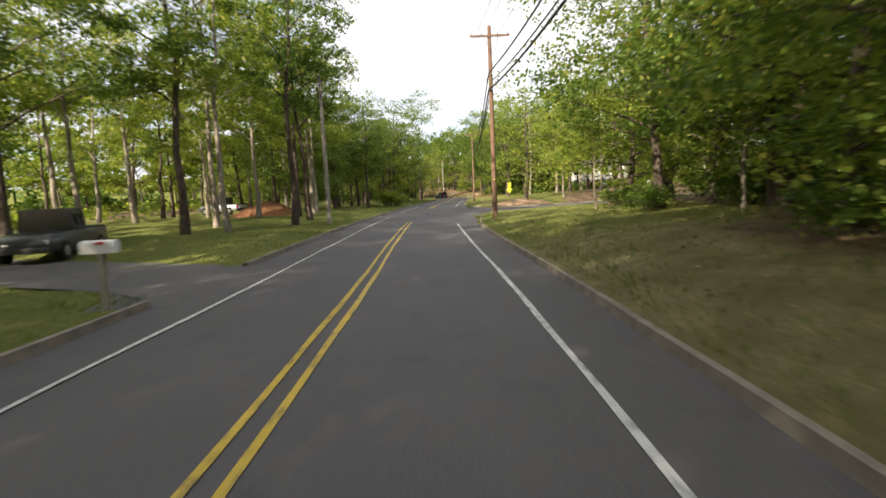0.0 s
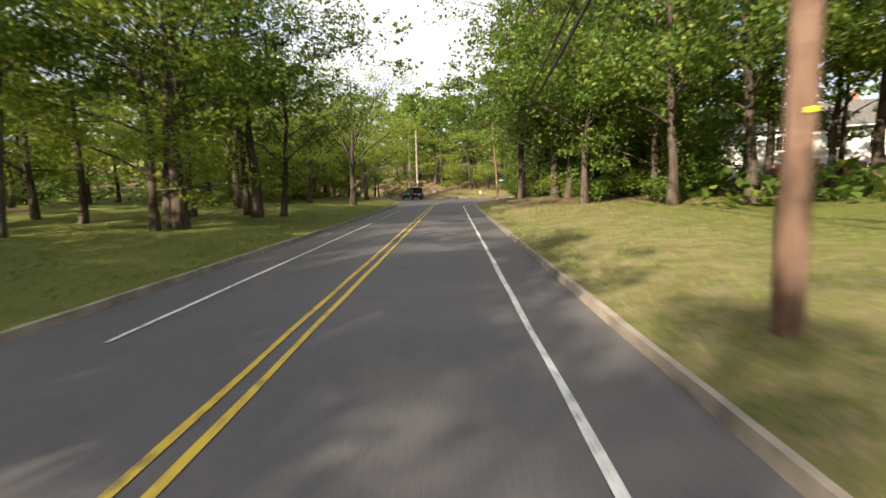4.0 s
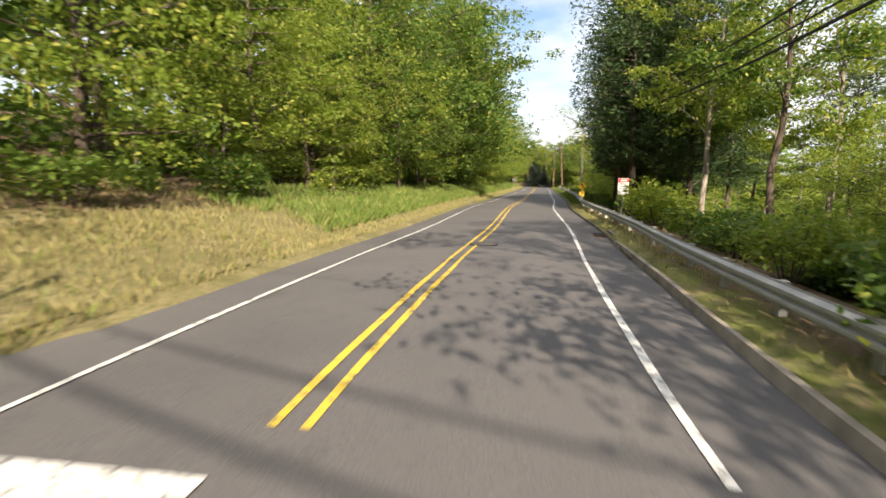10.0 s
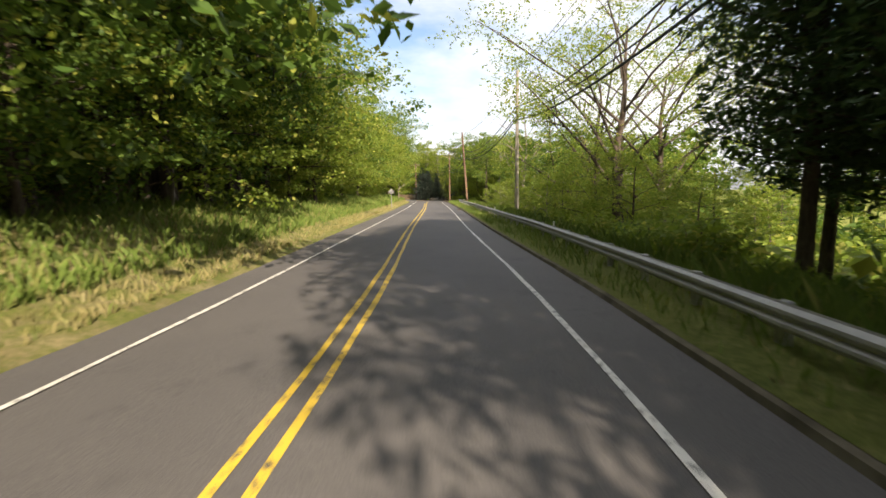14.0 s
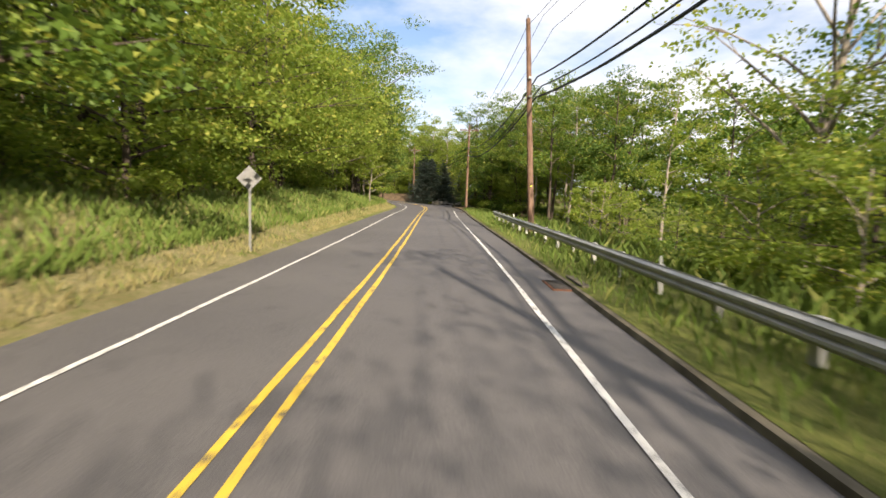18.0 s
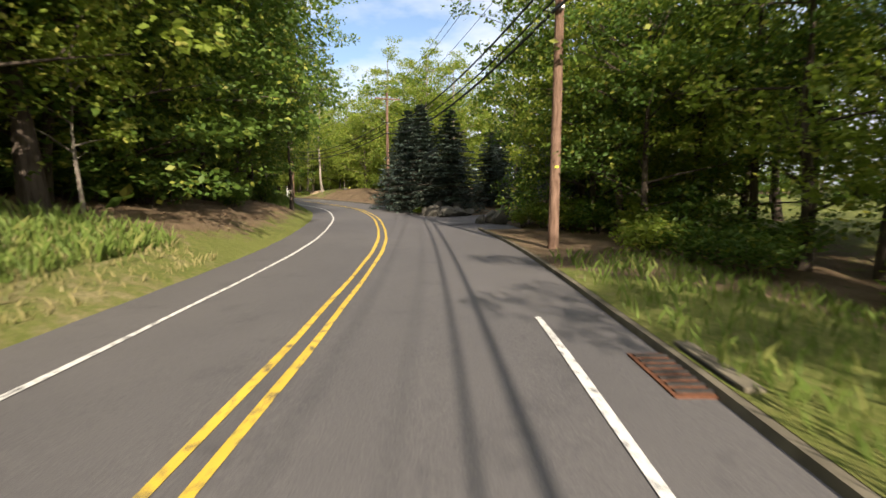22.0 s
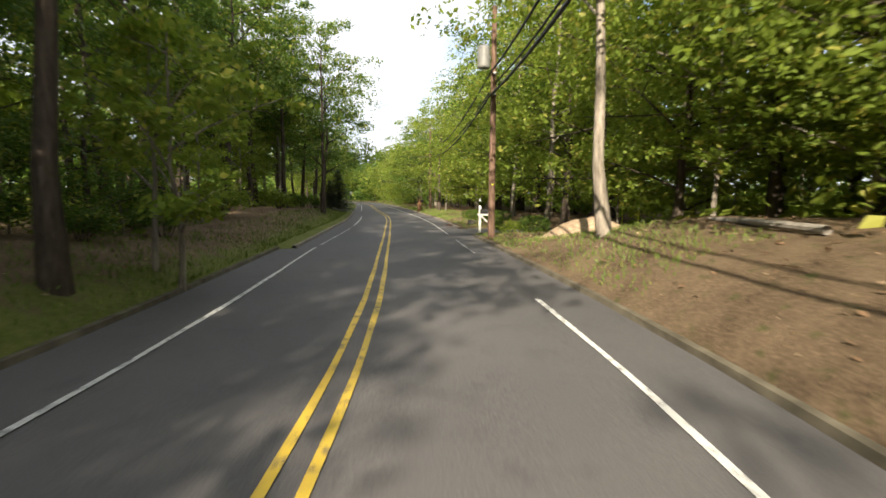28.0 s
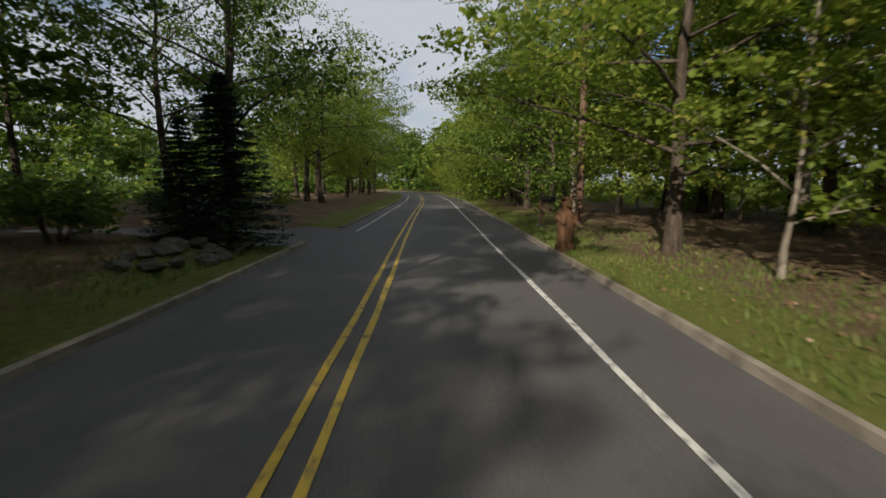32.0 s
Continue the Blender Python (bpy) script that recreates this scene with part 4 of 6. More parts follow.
wood(327, 352, -1, 6.4, 10, 2.6, [("shrub", 3), ("young", 1)], 0.5, 1.0)
wood(354, 384, -1, 9.0, 14, 5.2, [("tall", 2), ("tall_lit", 2), ("maple", 1)], 0.8, 1.0)
# undergrowth
wood(-20, 26, 1, 9.0, 14, 3.2, [("shrub", 3), ("young", 1)], 0.6, 1.0)
wood(92, 128, 1, 8.8, 13, 2.6, [("shrub", 3), ("shrub_lit", 1)], 0.6, 1.1)
wood(120, 152, -1, 13, 20, 4.0, [("shrub_lit", 1), ("shrub", 1), ("young", 2)], 0.4, 0.9)
wood(156, 200, -1, 8.0, 13, 3.2, [("shrub", 2), ("shrub_lit", 2), ("young", 1)], 0.5, 1.0)
wood(200, 284, -1, 6.8, 12, 2.9, [("shrub", 2), ("shrub_lit", 3), ("young", 1)], 0.5, 1.1)
wood(143, 170, 1, 5.9, 10, 1.9, [("shrub_lit", 4), ("shrub", 2)], 0.6, 1.05)
wood(192, 244, 1, 7.2, 13, 2.7, [("shrub_lit", 3), ("shrub", 2), ("young", 1)], 0.5, 1.0)
wood(244, 281, 1, 9.0, 17, 3.0, [("shrub", 2), ("shrub_lit", 1), ("young", 1)], 0.6, 1.1)
wood(284, 326, -1, 7.0, 13, 3.0, [("shrub", 4), ("young", 1)], 0.5, 1.1)
wood(318, 349, 1, 8.8, 15, 2.6, [("shrub_lit", 2), ("young", 2), ("shrub", 1)], 0.5, 1.1)
wood(352, 400, -1, 7.5, 16, 3.6, [("shrub", 2), ("shrub_lit", 1)], 0.5, 1.0)
wood(356, 400, 1, 11, 18, 4.0, [("shrub", 1), ("young", 1)], 0.6, 1.0)


def far_woods(name, seed, rows, label):
    """The woods behind, joined: short trunks and crowns of large leaf clumps."""
    rng = np.random.default_rng(seed)
    v, f, cen = [], [], []
    for s0, s1, side, a0, a1, gap, lo, hi in rows:
        for _ in range(int((s1 - s0) * (a1 - a0) / gap ** 2)):
            x, y = ROAD.at(rng.uniform(s0, s1), side * rng.uniform(a0, a1))
            if not clear_of_roads(x, y, 3.0) or abs(ROAD.near([(x, y)])[1][0]) < a0 - 2:
                continue
            z, h = land_at(x, y), rng.uniform(lo, hi)
            tube(v, f, [(x, y, z - 0.3), (x + rng.uniform(-0.4, 0.4), y, z + h * 0.7)], [0.2, 0.08], 5)
            for _ in range(11):
                c = np.array([x, y, z + h * rng.uniform(0.25, 0.95)])
                wide = h * 0.26 * (1.15 - abs((c[2] - z) / h - 0.5))
                a = rng.uniform(0, 2 * np.pi)
                c[:2] += np.array([math.cos(a), math.sin(a)]) * wide * rng.uniform(0.2, 1.0)
                cen.append(c + rng.normal(0, 1, (22, 3)) * [1.0, 1.0, 0.7])
    base = len(v)
    lv, lf = leaf_quads(rng, np.vstack(cen), 0.95)
    ob = mesh_object(name, np.vstack([np.array(v), lv]), f + [tuple(int(k) + base for k in q) for q in lf], LEAF)
    tagged(ob, label, "woodland", kind="stuff")


far_woods("far_woods", 21, [(-30, 115, -1, 62, 100, 13, 13, 17), (150, 300, -1, 23, 50, 8.5, 15, 19), (118, 300, -1, 55, 100, 12, 14, 19), (300, 480, -1, 50, 85, 12, 13, 18)], "dense green woods far behind the roadside trees")
far_woods("far_woods", 22, [(-30, 128, 1, 48, 85, 11, 13, 17), (140, 250, 1, 60, 100, 12, 9, 13), (250, 480, 1, 45, 85, 11, 13, 17), (470, 590, 1, 7.5, 18, 5.5, 12, 16), (490, 590, -1, 7.5, 18, 6, 12, 16), (450, 600, 1, 18, 60, 9, 13, 17), (480, 600, -1, 18, 60, 10, 13, 17), (-55, -22, 1, 6, 60, 8, 12, 17), (-55, -22, -1, 6, 60, 8, 12, 17)], "green woods far beyond the road")


def thicket(name, seed, rows, material, label, leaf=0.42):
    """Low undergrowth between the far trunks, joined."""
    rng = np.random.default_rng(seed)
    cen = []
    for s0, s1, side, a0, a1, gap, hi in rows:
        n = int((s1 - s0) * (a1 - a0) / gap ** 2)
        q = ROAD.at(rng.uniform(s0, s1, n), side * rng.uniform(a0, a1, n))
        for x, y in q[np.abs(ROAD.near(q)[1]) > a0 - 1]:
            if clear_of_roads(x, y, 2.0):
                h = hi * rng.uniform(0.35, 1.0)
                c = rng.normal(0, 1, (26, 3)) * [0.75, 0.75, 0.0]
                c[:, 2] = rng.uniform(0, 1, 26) ** 0.8 * h * np.exp(-(c[:, 0] ** 2 + c[:, 1] ** 2) * 0.5)
                cen.append(c + [x, y, land_at(x, y)])
    v, f = leaf_quads(rng, np.vstack(cen), leaf)
    tagged(mesh_object(name, v, f, material), label, "undergrowth", kind="stuff")


thicket("undergrowth", 31, [(-20, 26, 1, 15, 42, 2.3, 2.4), (88, 130, 1, 13, 42, 2.2, 2.6), (116, 150, -1, 22, 60, 2.5, 3.2), (172, 196, 1, 9, 34, 2.0, 3.0), (150, 300, -1, 13, 36, 2.5, 2.2), (240, 282, 1, 14, 34, 2.4, 2.6), (284, 326, -1, 8.0, 14, 1.8, 2.2), (284, 326, -1, 14, 40, 2.2, 3.0), (326, 460, -1, 18, 48, 2.5, 2.2)], LEAF, "dark green undergrowth between the trunks")
thicket("undergrowth", 32, [(143, 172, 1, 10, 34, 2.2, 2.0), (196, 242, 1, 12, 40, 2.3, 2.4), (318, 460, 1, 14, 44, 2.3, 2.6), (-20, 100, -1, 30, 58, 3.2, 1.8), (66, 92, 1, 30, 60, 3.0, 1.8)], LEAF_LIT, "light green undergrowth between the trunks")
thicket("undergrowth", 33, [(-40, 130, 1, 44, 58, 3.2, 6), (-40, 118, -1, 58, 74, 3.4, 6), (118, 300, -1, 50, 64, 3.4, 6), (142, 290, 1, 44, 60, 3.4, 5), (290, 460, 1, 44, 58, 3.2, 6), (290, 460, -1, 46, 60, 3.2, 6), (470, 590, 1, 6, 30, 3.0, 5), (440, 500, -1, 12, 40, 3.2, 6)], LEAF, "tall dense undergrowth closing the woods far behind", 0.9)
thicket("undergrowth", 34, [(318, 350, 1, 9.0, 15, 1.9, 2.6), (345, 386, -1, 9.0, 18, 2.2, 1.4)], LEAF_LIT, "light green undergrowth behind the mulch bank", 0.28)
# trees that stand out
for kind, x, y, size, label in (
        ("oak", -20.2, 22.6, 1.1, ""), ("oak", -17.5, 13.0, 1.1, ""), ("oak", 9.0, 20.5, 1.0, ""), ("dark", 10.2, 14.6, 1.0, ""), ("oak", 8.8, 9.4, 0.95, ""), ("tall", 8.6, 108.4, 1.0, ""), ("open", -5.6, 129.4, 1.0, ""), ("open", 79.0, 176.6, 1.4, ""), ("oak", 15.6, 133.2, 1.0, ""),
        ("oak", -8.4, 98.5, 1.25, ""), ("oak", -8.8, 90.5, 1.3, ""),
        ("tall", -8.9, 29.3, 1.1, "slender dark trunk leaning over the lawn"), ("tall_lit", -10.5, 24, 1.0, ""), ("tall", -9.5, 35, 1.1, ""), ("tall", -12, 41, 1.1, ""),
        ("maple", 9.2, 55.2, 1.15, "broad tree on a bare soil mound"), ("tall_lit", 14.5, 59.5, 0.8, ""), ("tall_lit", 16, 70, 0.9, ""), ("tall_lit", 14, 80, 0.95, ""), ("tall", 18.5, 76, 1.0, ""), ("tall", 11, 83, 0.9, ""),
        ("open", -5.4, 115.8, 1.15, ""), ("open", -10.5, 121, 1.0, ""), ("tall", -7.2, 128, 0.7, ""), ("tall", -12.8, 134, 0.8, ""), ("tall", -9.5, 100, 1.0, ""), ("oak", -10, 92, 1.0, ""), ("open", -13, 108, 1.1, ""),
        ("oak", 39.0, 173.5, 1.0, ""), ("dead", 95.6, 190.6, 1.1, ""), ("open", 70.5, 172.5, 1.35, ""), ("open", 74.5, 171.0, 1.3, ""),
        ("maple", 116, 223.5 + 6, 0.8, ""), ("young", 111.5, 222.6, 1.0, ""), ("young", 113.6, 225.5, 1.1, ""), ("tall", 132.0, 240.6, 0.55, "thin leaning tree in the shade of the wood"),
        ("oak", 18.6, 129.6, 1.0, ""), ("oak", 22.0, 133.5, 0.95, ""), ("dark", 19.5, 133.0, 0.8, ""), ("dark", 25.0, 137.0, 0.7, ""), ("oak", 15.0, 124.5, 1.05, ""), ("oak", 12.6, 119.5, 0.9, ""), ("dark", 16.4, 129.6, 0.7, ""), ("oak", 118.5, 231.5, 1.15, ""), ("oak", 115.0, 228.4, 1.1, ""), ("oak", 122.1, 235.5, 1.15, ""), ("dark", 126.0, 239.5, 1.1, ""),
        ("tall", 133.6, 225.6, 0.85, ""), ("oak", 136.6, 225.8, 0.8, ""), ("tall", 139.4, 226.0, 0.8, ""), ("maple", 142.6, 225.6, 0.75, ""), ("oak", 138.0, 221.5, 0.95, ""), ("dark", 146.5, 224.5, 0.8, ""), ("oak", 133.0, 220.5, 1.0, ""), ("maple", 11.4, 30.5, 0.95, ""), ("maple", 12.4, 35.0, 0.85, ""), ("oak", 16.5, 36.6, 0.9, ""), ("oak", 10.8, 25.0, 0.9, ""), ("dark", 17.5, 31.0, 0.95, ""), ("tall", 18.5, 40.0, 0.9, ""), ("edge", 20.5, 45.0, 0.8, ""), ("oak", 22.5, 38.0, 1.0, ""),
        ("spruce", 140.5, 235.9, 0.52, ""), ("spruce", 141.0, 238.6, 0.52, ""), ("spruce", 142.9, 241.6, 0.54, ""), ("spruce", 145.2, 235.8, 0.42, ""), ("spruce", 147.8, 236.6, 0.46, ""), ("spruce", 150.4, 235.3, 0.44, ""), ("spruce", 153.4, 235.8, 0.5, ""), ("spruce", 144.4, 238.4, 0.46, ""), ("spruce", 141.6, 228.0, 0.62, ""), ("spruce", 145.2, 228.2, 0.58, ""), ("spruce", 149.2, 228.5, 0.52, ""), ("spruce", 153.2, 229.0, 0.5, ""), ("spruce", 146.4, 243.2, 0.52, ""), ("spruce", 155, 250, 0.6, ""), ("spruce", 150.6, 248, 0.6, ""),
        ("tall_lit", 158.9, 270.6, 1.0, ""), ("tall_lit", 164.8, 281.5, 0.9, ""), ("tall_lit", 168.1, 289.8, 1.0, ""), ("tall", 170, 286.5, 1.05, ""), ("young", 149.3, 271.4, 1.0, ""), ("young", 148.8, 272.2, 1.0, ""), ("tall", 147.8, 269.8, 1.0, ""),
        ("oak", 158.6, 308.8, 1.05, "big tree with a dark leaning trunk"), ("tall", 157.0, 299.6, 1.0, ""), ("tall", 154.5, 301.5, 1.0, ""), ("spruce", 161.7, 315.5, 0.36, "dark columnar evergreen beside the drive"), ("spruce", 160.6, 315.4, 0.25, "small dark evergreen beside a taller one"), ("maple", 171.6, 310.8, 0.95, ""), ("young", 171.0, 307.6, 0.85, ""), ("maple", 172.5, 300.0, 1.0, ""), ("maple", 172.0, 296.0, 0.9, "")):
    grow(kind, x, y, size, label=label, wide=(1.65 if size > 0.4 else 1.6) if kind == "spruce" else 1.0)

# ---- things ----
def part(name, bm, material, parent=None, label=""):
    """Links a bmesh as one mesh object under a thing or a part."""
    me = bpy.data.meshes.new(name)
    bm.to_mesh(me)
    bm.free()
    me.materials.append(material)
    ob = new(name, me)
    ob.parent = parent
    return tagged(ob, label)


def box(size, at=(0, 0, 0), turn=(0, 0, 0), bevel=0.0, bm=None):
    bm = bm or bmesh.new()
    made = bmesh.ops.create_cube(bm, size=1.0, matrix=pose(*at, *turn) @ Matrix.Diagonal((*size, 1)))
    if bevel:
        es = list({e for v in made["verts"] for e in v.link_edges})
        bmesh.ops.bevel(bm, geom=es, offset=bevel, segments=2, affect="EDGES", profile=0.6)
    return bm


def rod(p0, p1, r0, r1=None, n=10, bm=None):
    bm = bm or bmesh.new()
    a, b = Vector(p0), Vector(p1)
    m = Matrix.Translation((a + b) / 2) @ (b - a).to_track_quat("Z", "Y").to_matrix().to_4x4()
    bmesh.ops.create_cone(bm, cap_ends=True, segments=n, radius1=r0, radius2=r0 if r1 is None else r1, depth=(b - a).length, matrix=m)
    return bm


def turned(profile, n=14, bm=None):
    """A solid of revolution from (radius, height) pairs."""
    bm = bm or bmesh.new()
    rings = [[bm.verts.new((r * math.cos(2 * math.pi * j / n), r * math.sin(2 * math.pi * j / n), z)) for j in range(n)] for r, z in profile]
    for a, b in zip(rings, rings[1:]):
        for j in range(n):
            bm.faces.new((a[j], a[(j + 1) % n], b[(j + 1) % n], b[j]))
    bm.faces.new(rings[0][::-1]), bm.faces.new(rings[-1])
    return bm


def flat(points, thick, bm=None):
    """A plate in the x-z plane, thick along y."""
    bm = bm or bmesh.new()
    a = [bm.verts.new((x, -thick / 2, z)) for x, z in points]
    b = [bm.verts.new((x, thick / 2, z)) for x, z in points]
    n = len(points)
    bm.faces.new(a), bm.faces.new(b[::-1])
    for i in range(n):
        bm.faces.new((a[i], b[i], b[(i + 1) % n], a[(i + 1) % n]))
    return bm


def rock_bm(seed, size, rough=0.42):
    bm = bmesh.new()
    bmesh.ops.create_icosphere(bm, subdivisions=3, radius=1.0)
    off = Vector((seed * 3.7, seed * 1.9, seed * 0.7))
    for v in bm.verts:
        k = 1 + rough * noise.noise(v.co * 1.1 + off) + rough * 0.5 * noise.noise(v.co * 2.7 + off) + 0.06 * noise.noise(v.co * 7 + off)
        v.co = v.co * k
    cut = random.Random(seed)
    for _ in range(11):
        n, far = Vector((cut.gauss(0, 1), cut.gauss(0, 1), cut.gauss(0, 1))).normalized(), cut.uniform(0.55, 0.82)
        for v in bm.verts:
            over = v.co.dot(n) - far
            if over > 0:
                v.co -= n * over
    for v in bm.verts:
        v.co = Vector((v.co.x * size[0], v.co.y * size[1], v.co.z * size[2])) * 1.2
    return bm


def sign_text(words, size, at, turn, material, parent, name="lettering"):
    cu = bpy.data.curves.new(name, "FONT")
    cu.body, cu.size, cu.align_x, cu.align_y, cu.extrude = words, size, "CENTER", "CENTER", 0.002
    tmp = bpy.data.objects.new(name, cu)
    scene.collection.objects.link(tmp)
    me = bpy.data.meshes.new_from_object(tmp)
    bpy.data.objects.remove(tmp)
    me.materials.append(material)
    ob = new(name, me)
    ob.parent = parent
    ob.matrix_basis = pose(*at, *turn)
    return ob


STEEL = plain("galvanised_steel", (0.40, 0.40, 0.385), 0.55, 0.4, 0.4, 0.12, 3.0)
WOOD_POLE = bark_material("creosoted_wood", (0.09, 0.055, 0.038), (0.20, 0.13, 0.095))
WOOD_GREY = bark_material("weathered_wood", (0.20, 0.175, 0.15), (0.38, 0.345, 0.30))
WOOD_RAW = bark_material("raw_wood", (0.22, 0.13, 0.06), (0.40, 0.26, 0.13))
WOOD_DARK = bark_material("stained_wood", (0.05, 0.026, 0.014), (0.13, 0.075, 0.042))
BLACK = plain("black_rubber", (0.018, 0.018, 0.019), 0.7, 0.3)
CABLE = plain("black_cable", (0.02, 0.02, 0.022), 0.6, 0.3)
SIGN_YELLOW = plain("yellow_sign", (0.80, 0.52, 0.02), 0.4, 0.5, vary=0.06)
SIGN_LIME = plain("yellow_green_sign", (0.72, 0.78, 0.03), 0.4, 0.5, vary=0.06)
SIGN_RED = plain("red_sign", (0.55, 0.04, 0.035), 0.4, 0.5, vary=0.06)
SIGN_BLUE = plain("blue_sign", (0.05, 0.20, 0.48), 0.4, 0.5, vary=0.06)
SIGN_BACK = plain("sign_back", (0.22, 0.22, 0.21), 0.6, 0.4, 0.2, 0.15)
CREAM = plain("white_paint_plain", (0.78, 0.77, 0.73), 0.5, 0.4, vary=0.06)
GREY_BOX = plain("grey_blue_metal", (0.20, 0.24, 0.29), 0.5, 0.5, vary=0.1)
RUST = plain("rusty_iron", (0.20, 0.085, 0.045), 0.85, 0.3, 0.3, 0.3, 14.0)
WORN_IRON = plain("worn_iron", (0.13, 0.115, 0.10), 0.7, 0.4, 0.3, 0.2, 14.0)
IRON = plain("dark_iron", (0.055, 0.052, 0.05), 0.7, 0.4, 0.5, 0.2, 14.0)
STONE = plain("boulder_stone", (0.15, 0.14, 0.12), 0.95, 0.2, vary=0.3, scale=2.2)
DIRT = plain("turned_soil", (0.22, 0.11, 0.06), 1.0, 0.05, vary=0.3, scale=3.0)
CHIPS = plain("pale_wood_chips", (0.50, 0.37, 0.25), 1.0, 0.05, vary=0.25, scale=9.0)
CAR_DARK = plain("dark_blue_car_paint", (0.022, 0.024, 0.040), 0.22, 0.6, 0.2, 0.04)
CAR_GREY = plain("charcoal_car_paint", (0.05, 0.052, 0.055), 0.3, 0.6, 0.2, 0.04)
CAR_SILVER = plain("silver_car_paint", (0.45, 0.46, 0.47), 0.3, 0.6, 0.5, 0.04)
GLASS_DARK = plain("tinted_glass", (0.012, 0.014, 0.016), 0.06, 0.7, vary=0.02)
CHROME = plain("wheel_metal", (0.55, 0.55, 0.56), 0.3, 0.5, 0.8, 0.08)
LAMP_RED = plain("red_lamp", (0.55, 0.03, 0.02), 0.2, 0.6, vary=0.04)
LAMP_AMBER = plain("amber_lamp", (0.75, 0.22, 0.03), 0.2, 0.6, vary=0.04)
LAMP_CLEAR = plain("clear_lamp", (0.6, 0.6, 0.58), 0.15, 0.6, vary=0.04)
SIDING = plain("white_siding", (0.74, 0.73, 0.70), 0.7, 0.3, vary=0.08, scale=1.0)
SIDING_GREY = plain("grey_siding", (0.22, 0.22, 0.21), 0.7, 0.3, vary=0.08, scale=1.0)
BRICK = plain("red_brick", (0.36, 0.17, 0.12), 0.9, 0.2, vary=0.2, scale=12.0)
SHINGLE = plain("roof_shingle", (0.16, 0.15, 0.145), 0.9, 0.2, vary=0.25, scale=5.0)
BAR_INK = plain("printed_ink", (0.06, 0.06, 0.07), 0.6, 0.3, vary=0.05)


def place(ob, x, y, yaw=0.0, z=None, rx=0.0, ry=0.0):
    ob.matrix_basis = pose(x, y, land_at(x, y) if z is None else z, rx, ry, yaw)
    return ob


# -- utility poles and cables --
def utility_pole(x, y, height, wood=WOOD_POLE, arm=None, transformer=False, lean=(0, 0), plate=False, yaw=0.0, label="tall brown wooden utility pole on the verge"):
    base = new("utility_pole")
    part("shaft", rod((0, 0, -0.6), (0, 0, height), 0.15, 0.10, 14), wood, base)
    if arm:
        a = part("crossarm", box((arm, 0.09, 0.11), (0, -0.13, height - 0.55), bevel=0.01), wood, base)
        for i in (-0.46, -0.2, 0.2, 0.46):
            part("insulator", turned([(0.02, 0), (0.045, 0.03), (0.03, 0.07), (0.045, 0.1), (0.015, 0.15)], 8), GREY_BOX, a).matrix_basis = pose(arm * i, -0.13, height - 0.5)
        for sx in (-1, 1):
            part("brace", rod((sx * arm * 0.32, -0.13, height - 0.58), (0, -0.12, height - 1.15), 0.015, n=6), STEEL, a)
    else:
        part("insulator", turned([(0.02, 0), (0.05, 0.04), (0.03, 0.08), (0.05, 0.12), (0.02, 0.18)], 8), GREY_BOX, base).matrix_basis = pose(0, 0, height)
    for z in (height - 2.6, height - 3.4):
        part("cable_bracket", box((0.1, 0.3, 0.08), (0, -0.14, z), bevel=0.01), STEEL, base)
    if transformer:
        can = part("transformer", turned([(0.24, 0), (0.26, 0.05), (0.26, 0.75), (0.2, 0.85), (0.05, 0.88)], 16), SIGN_BACK, base, "grey transformer can")
        can.matrix_basis = pose(-0.42, -0.1, height - 2.4)
        part("bushing", rod((-0.42, -0.1, height - 1.55), (-0.42, -0.1, height - 1.3), 0.035, 0.02, 8), GREY_BOX, can).matrix_parent_inverse = can.matrix_basis.inverted()
    if plate:
        part("plate", box((0.28, 0.012, 0.36), (0, -0.145, 1.95), bevel=0.004), CREAM, base, "white paper notice")
    else:
        part("tag", box((0.1, 0.01, 0.05), (0, -0.148, 2.2)), SIGN_LIME, base, "small reflective tag")
    place(base, x, y, yaw, None, lean[0], lean[1])
    return tagged(base, label, "utility pole")


def cable(a, b, sag, r=0.016, label="black overhead cable slung between poles"):
    t = np.linspace(0, 1, 22)
    p = np.outer(1 - t, a) + np.outer(t, b)
    p[:, 2] -= sag * 4 * t * (1 - t)
    v, f = [], []
    tube(v, f, p, np.full(len(t), r), 5)
    tagged(mesh_object("power_cable", v, f, CABLE), label, "cable", "overhead cables")


POLES = [(4.0, -12.0, 10.6), (2.95, 28.4, 10.6), (4.7, 74.8, 10.4), (10.1, 128.9, 10.0), (47.5, 159.5, 10.5), (77.0, 181.6, 10.4), (100.1, 200.8, 9.6), (127.6, 222.9, 9.6), (147.0, 247.3, 9.6), (160.2, 278.8, 9.2), (173.6, 318.2, 10.4), (184.5, 356.0, 10.4)]
for i, (x, y, h) in enumerate(POLES):
    s, _ = ROAD.near([(x, y)])
    wood_kind = WOOD_GREY if i in (5,) else WOOD_POLE
    utility_pole(x, y, h, wood_kind, arm=2.2 if i in (1, 2, 7, 8) else None, transformer=i in (9,), lean=(0, -4) if i in (3, 6) else (0, 0), yaw=ROAD.heading(s[0]),
                 label="weathered grey utility pole beside the guardrail" if i == 5 else "dark leaning utility pole at the junction corner" if i == 3 else "brown wooden utility pole on the verge")
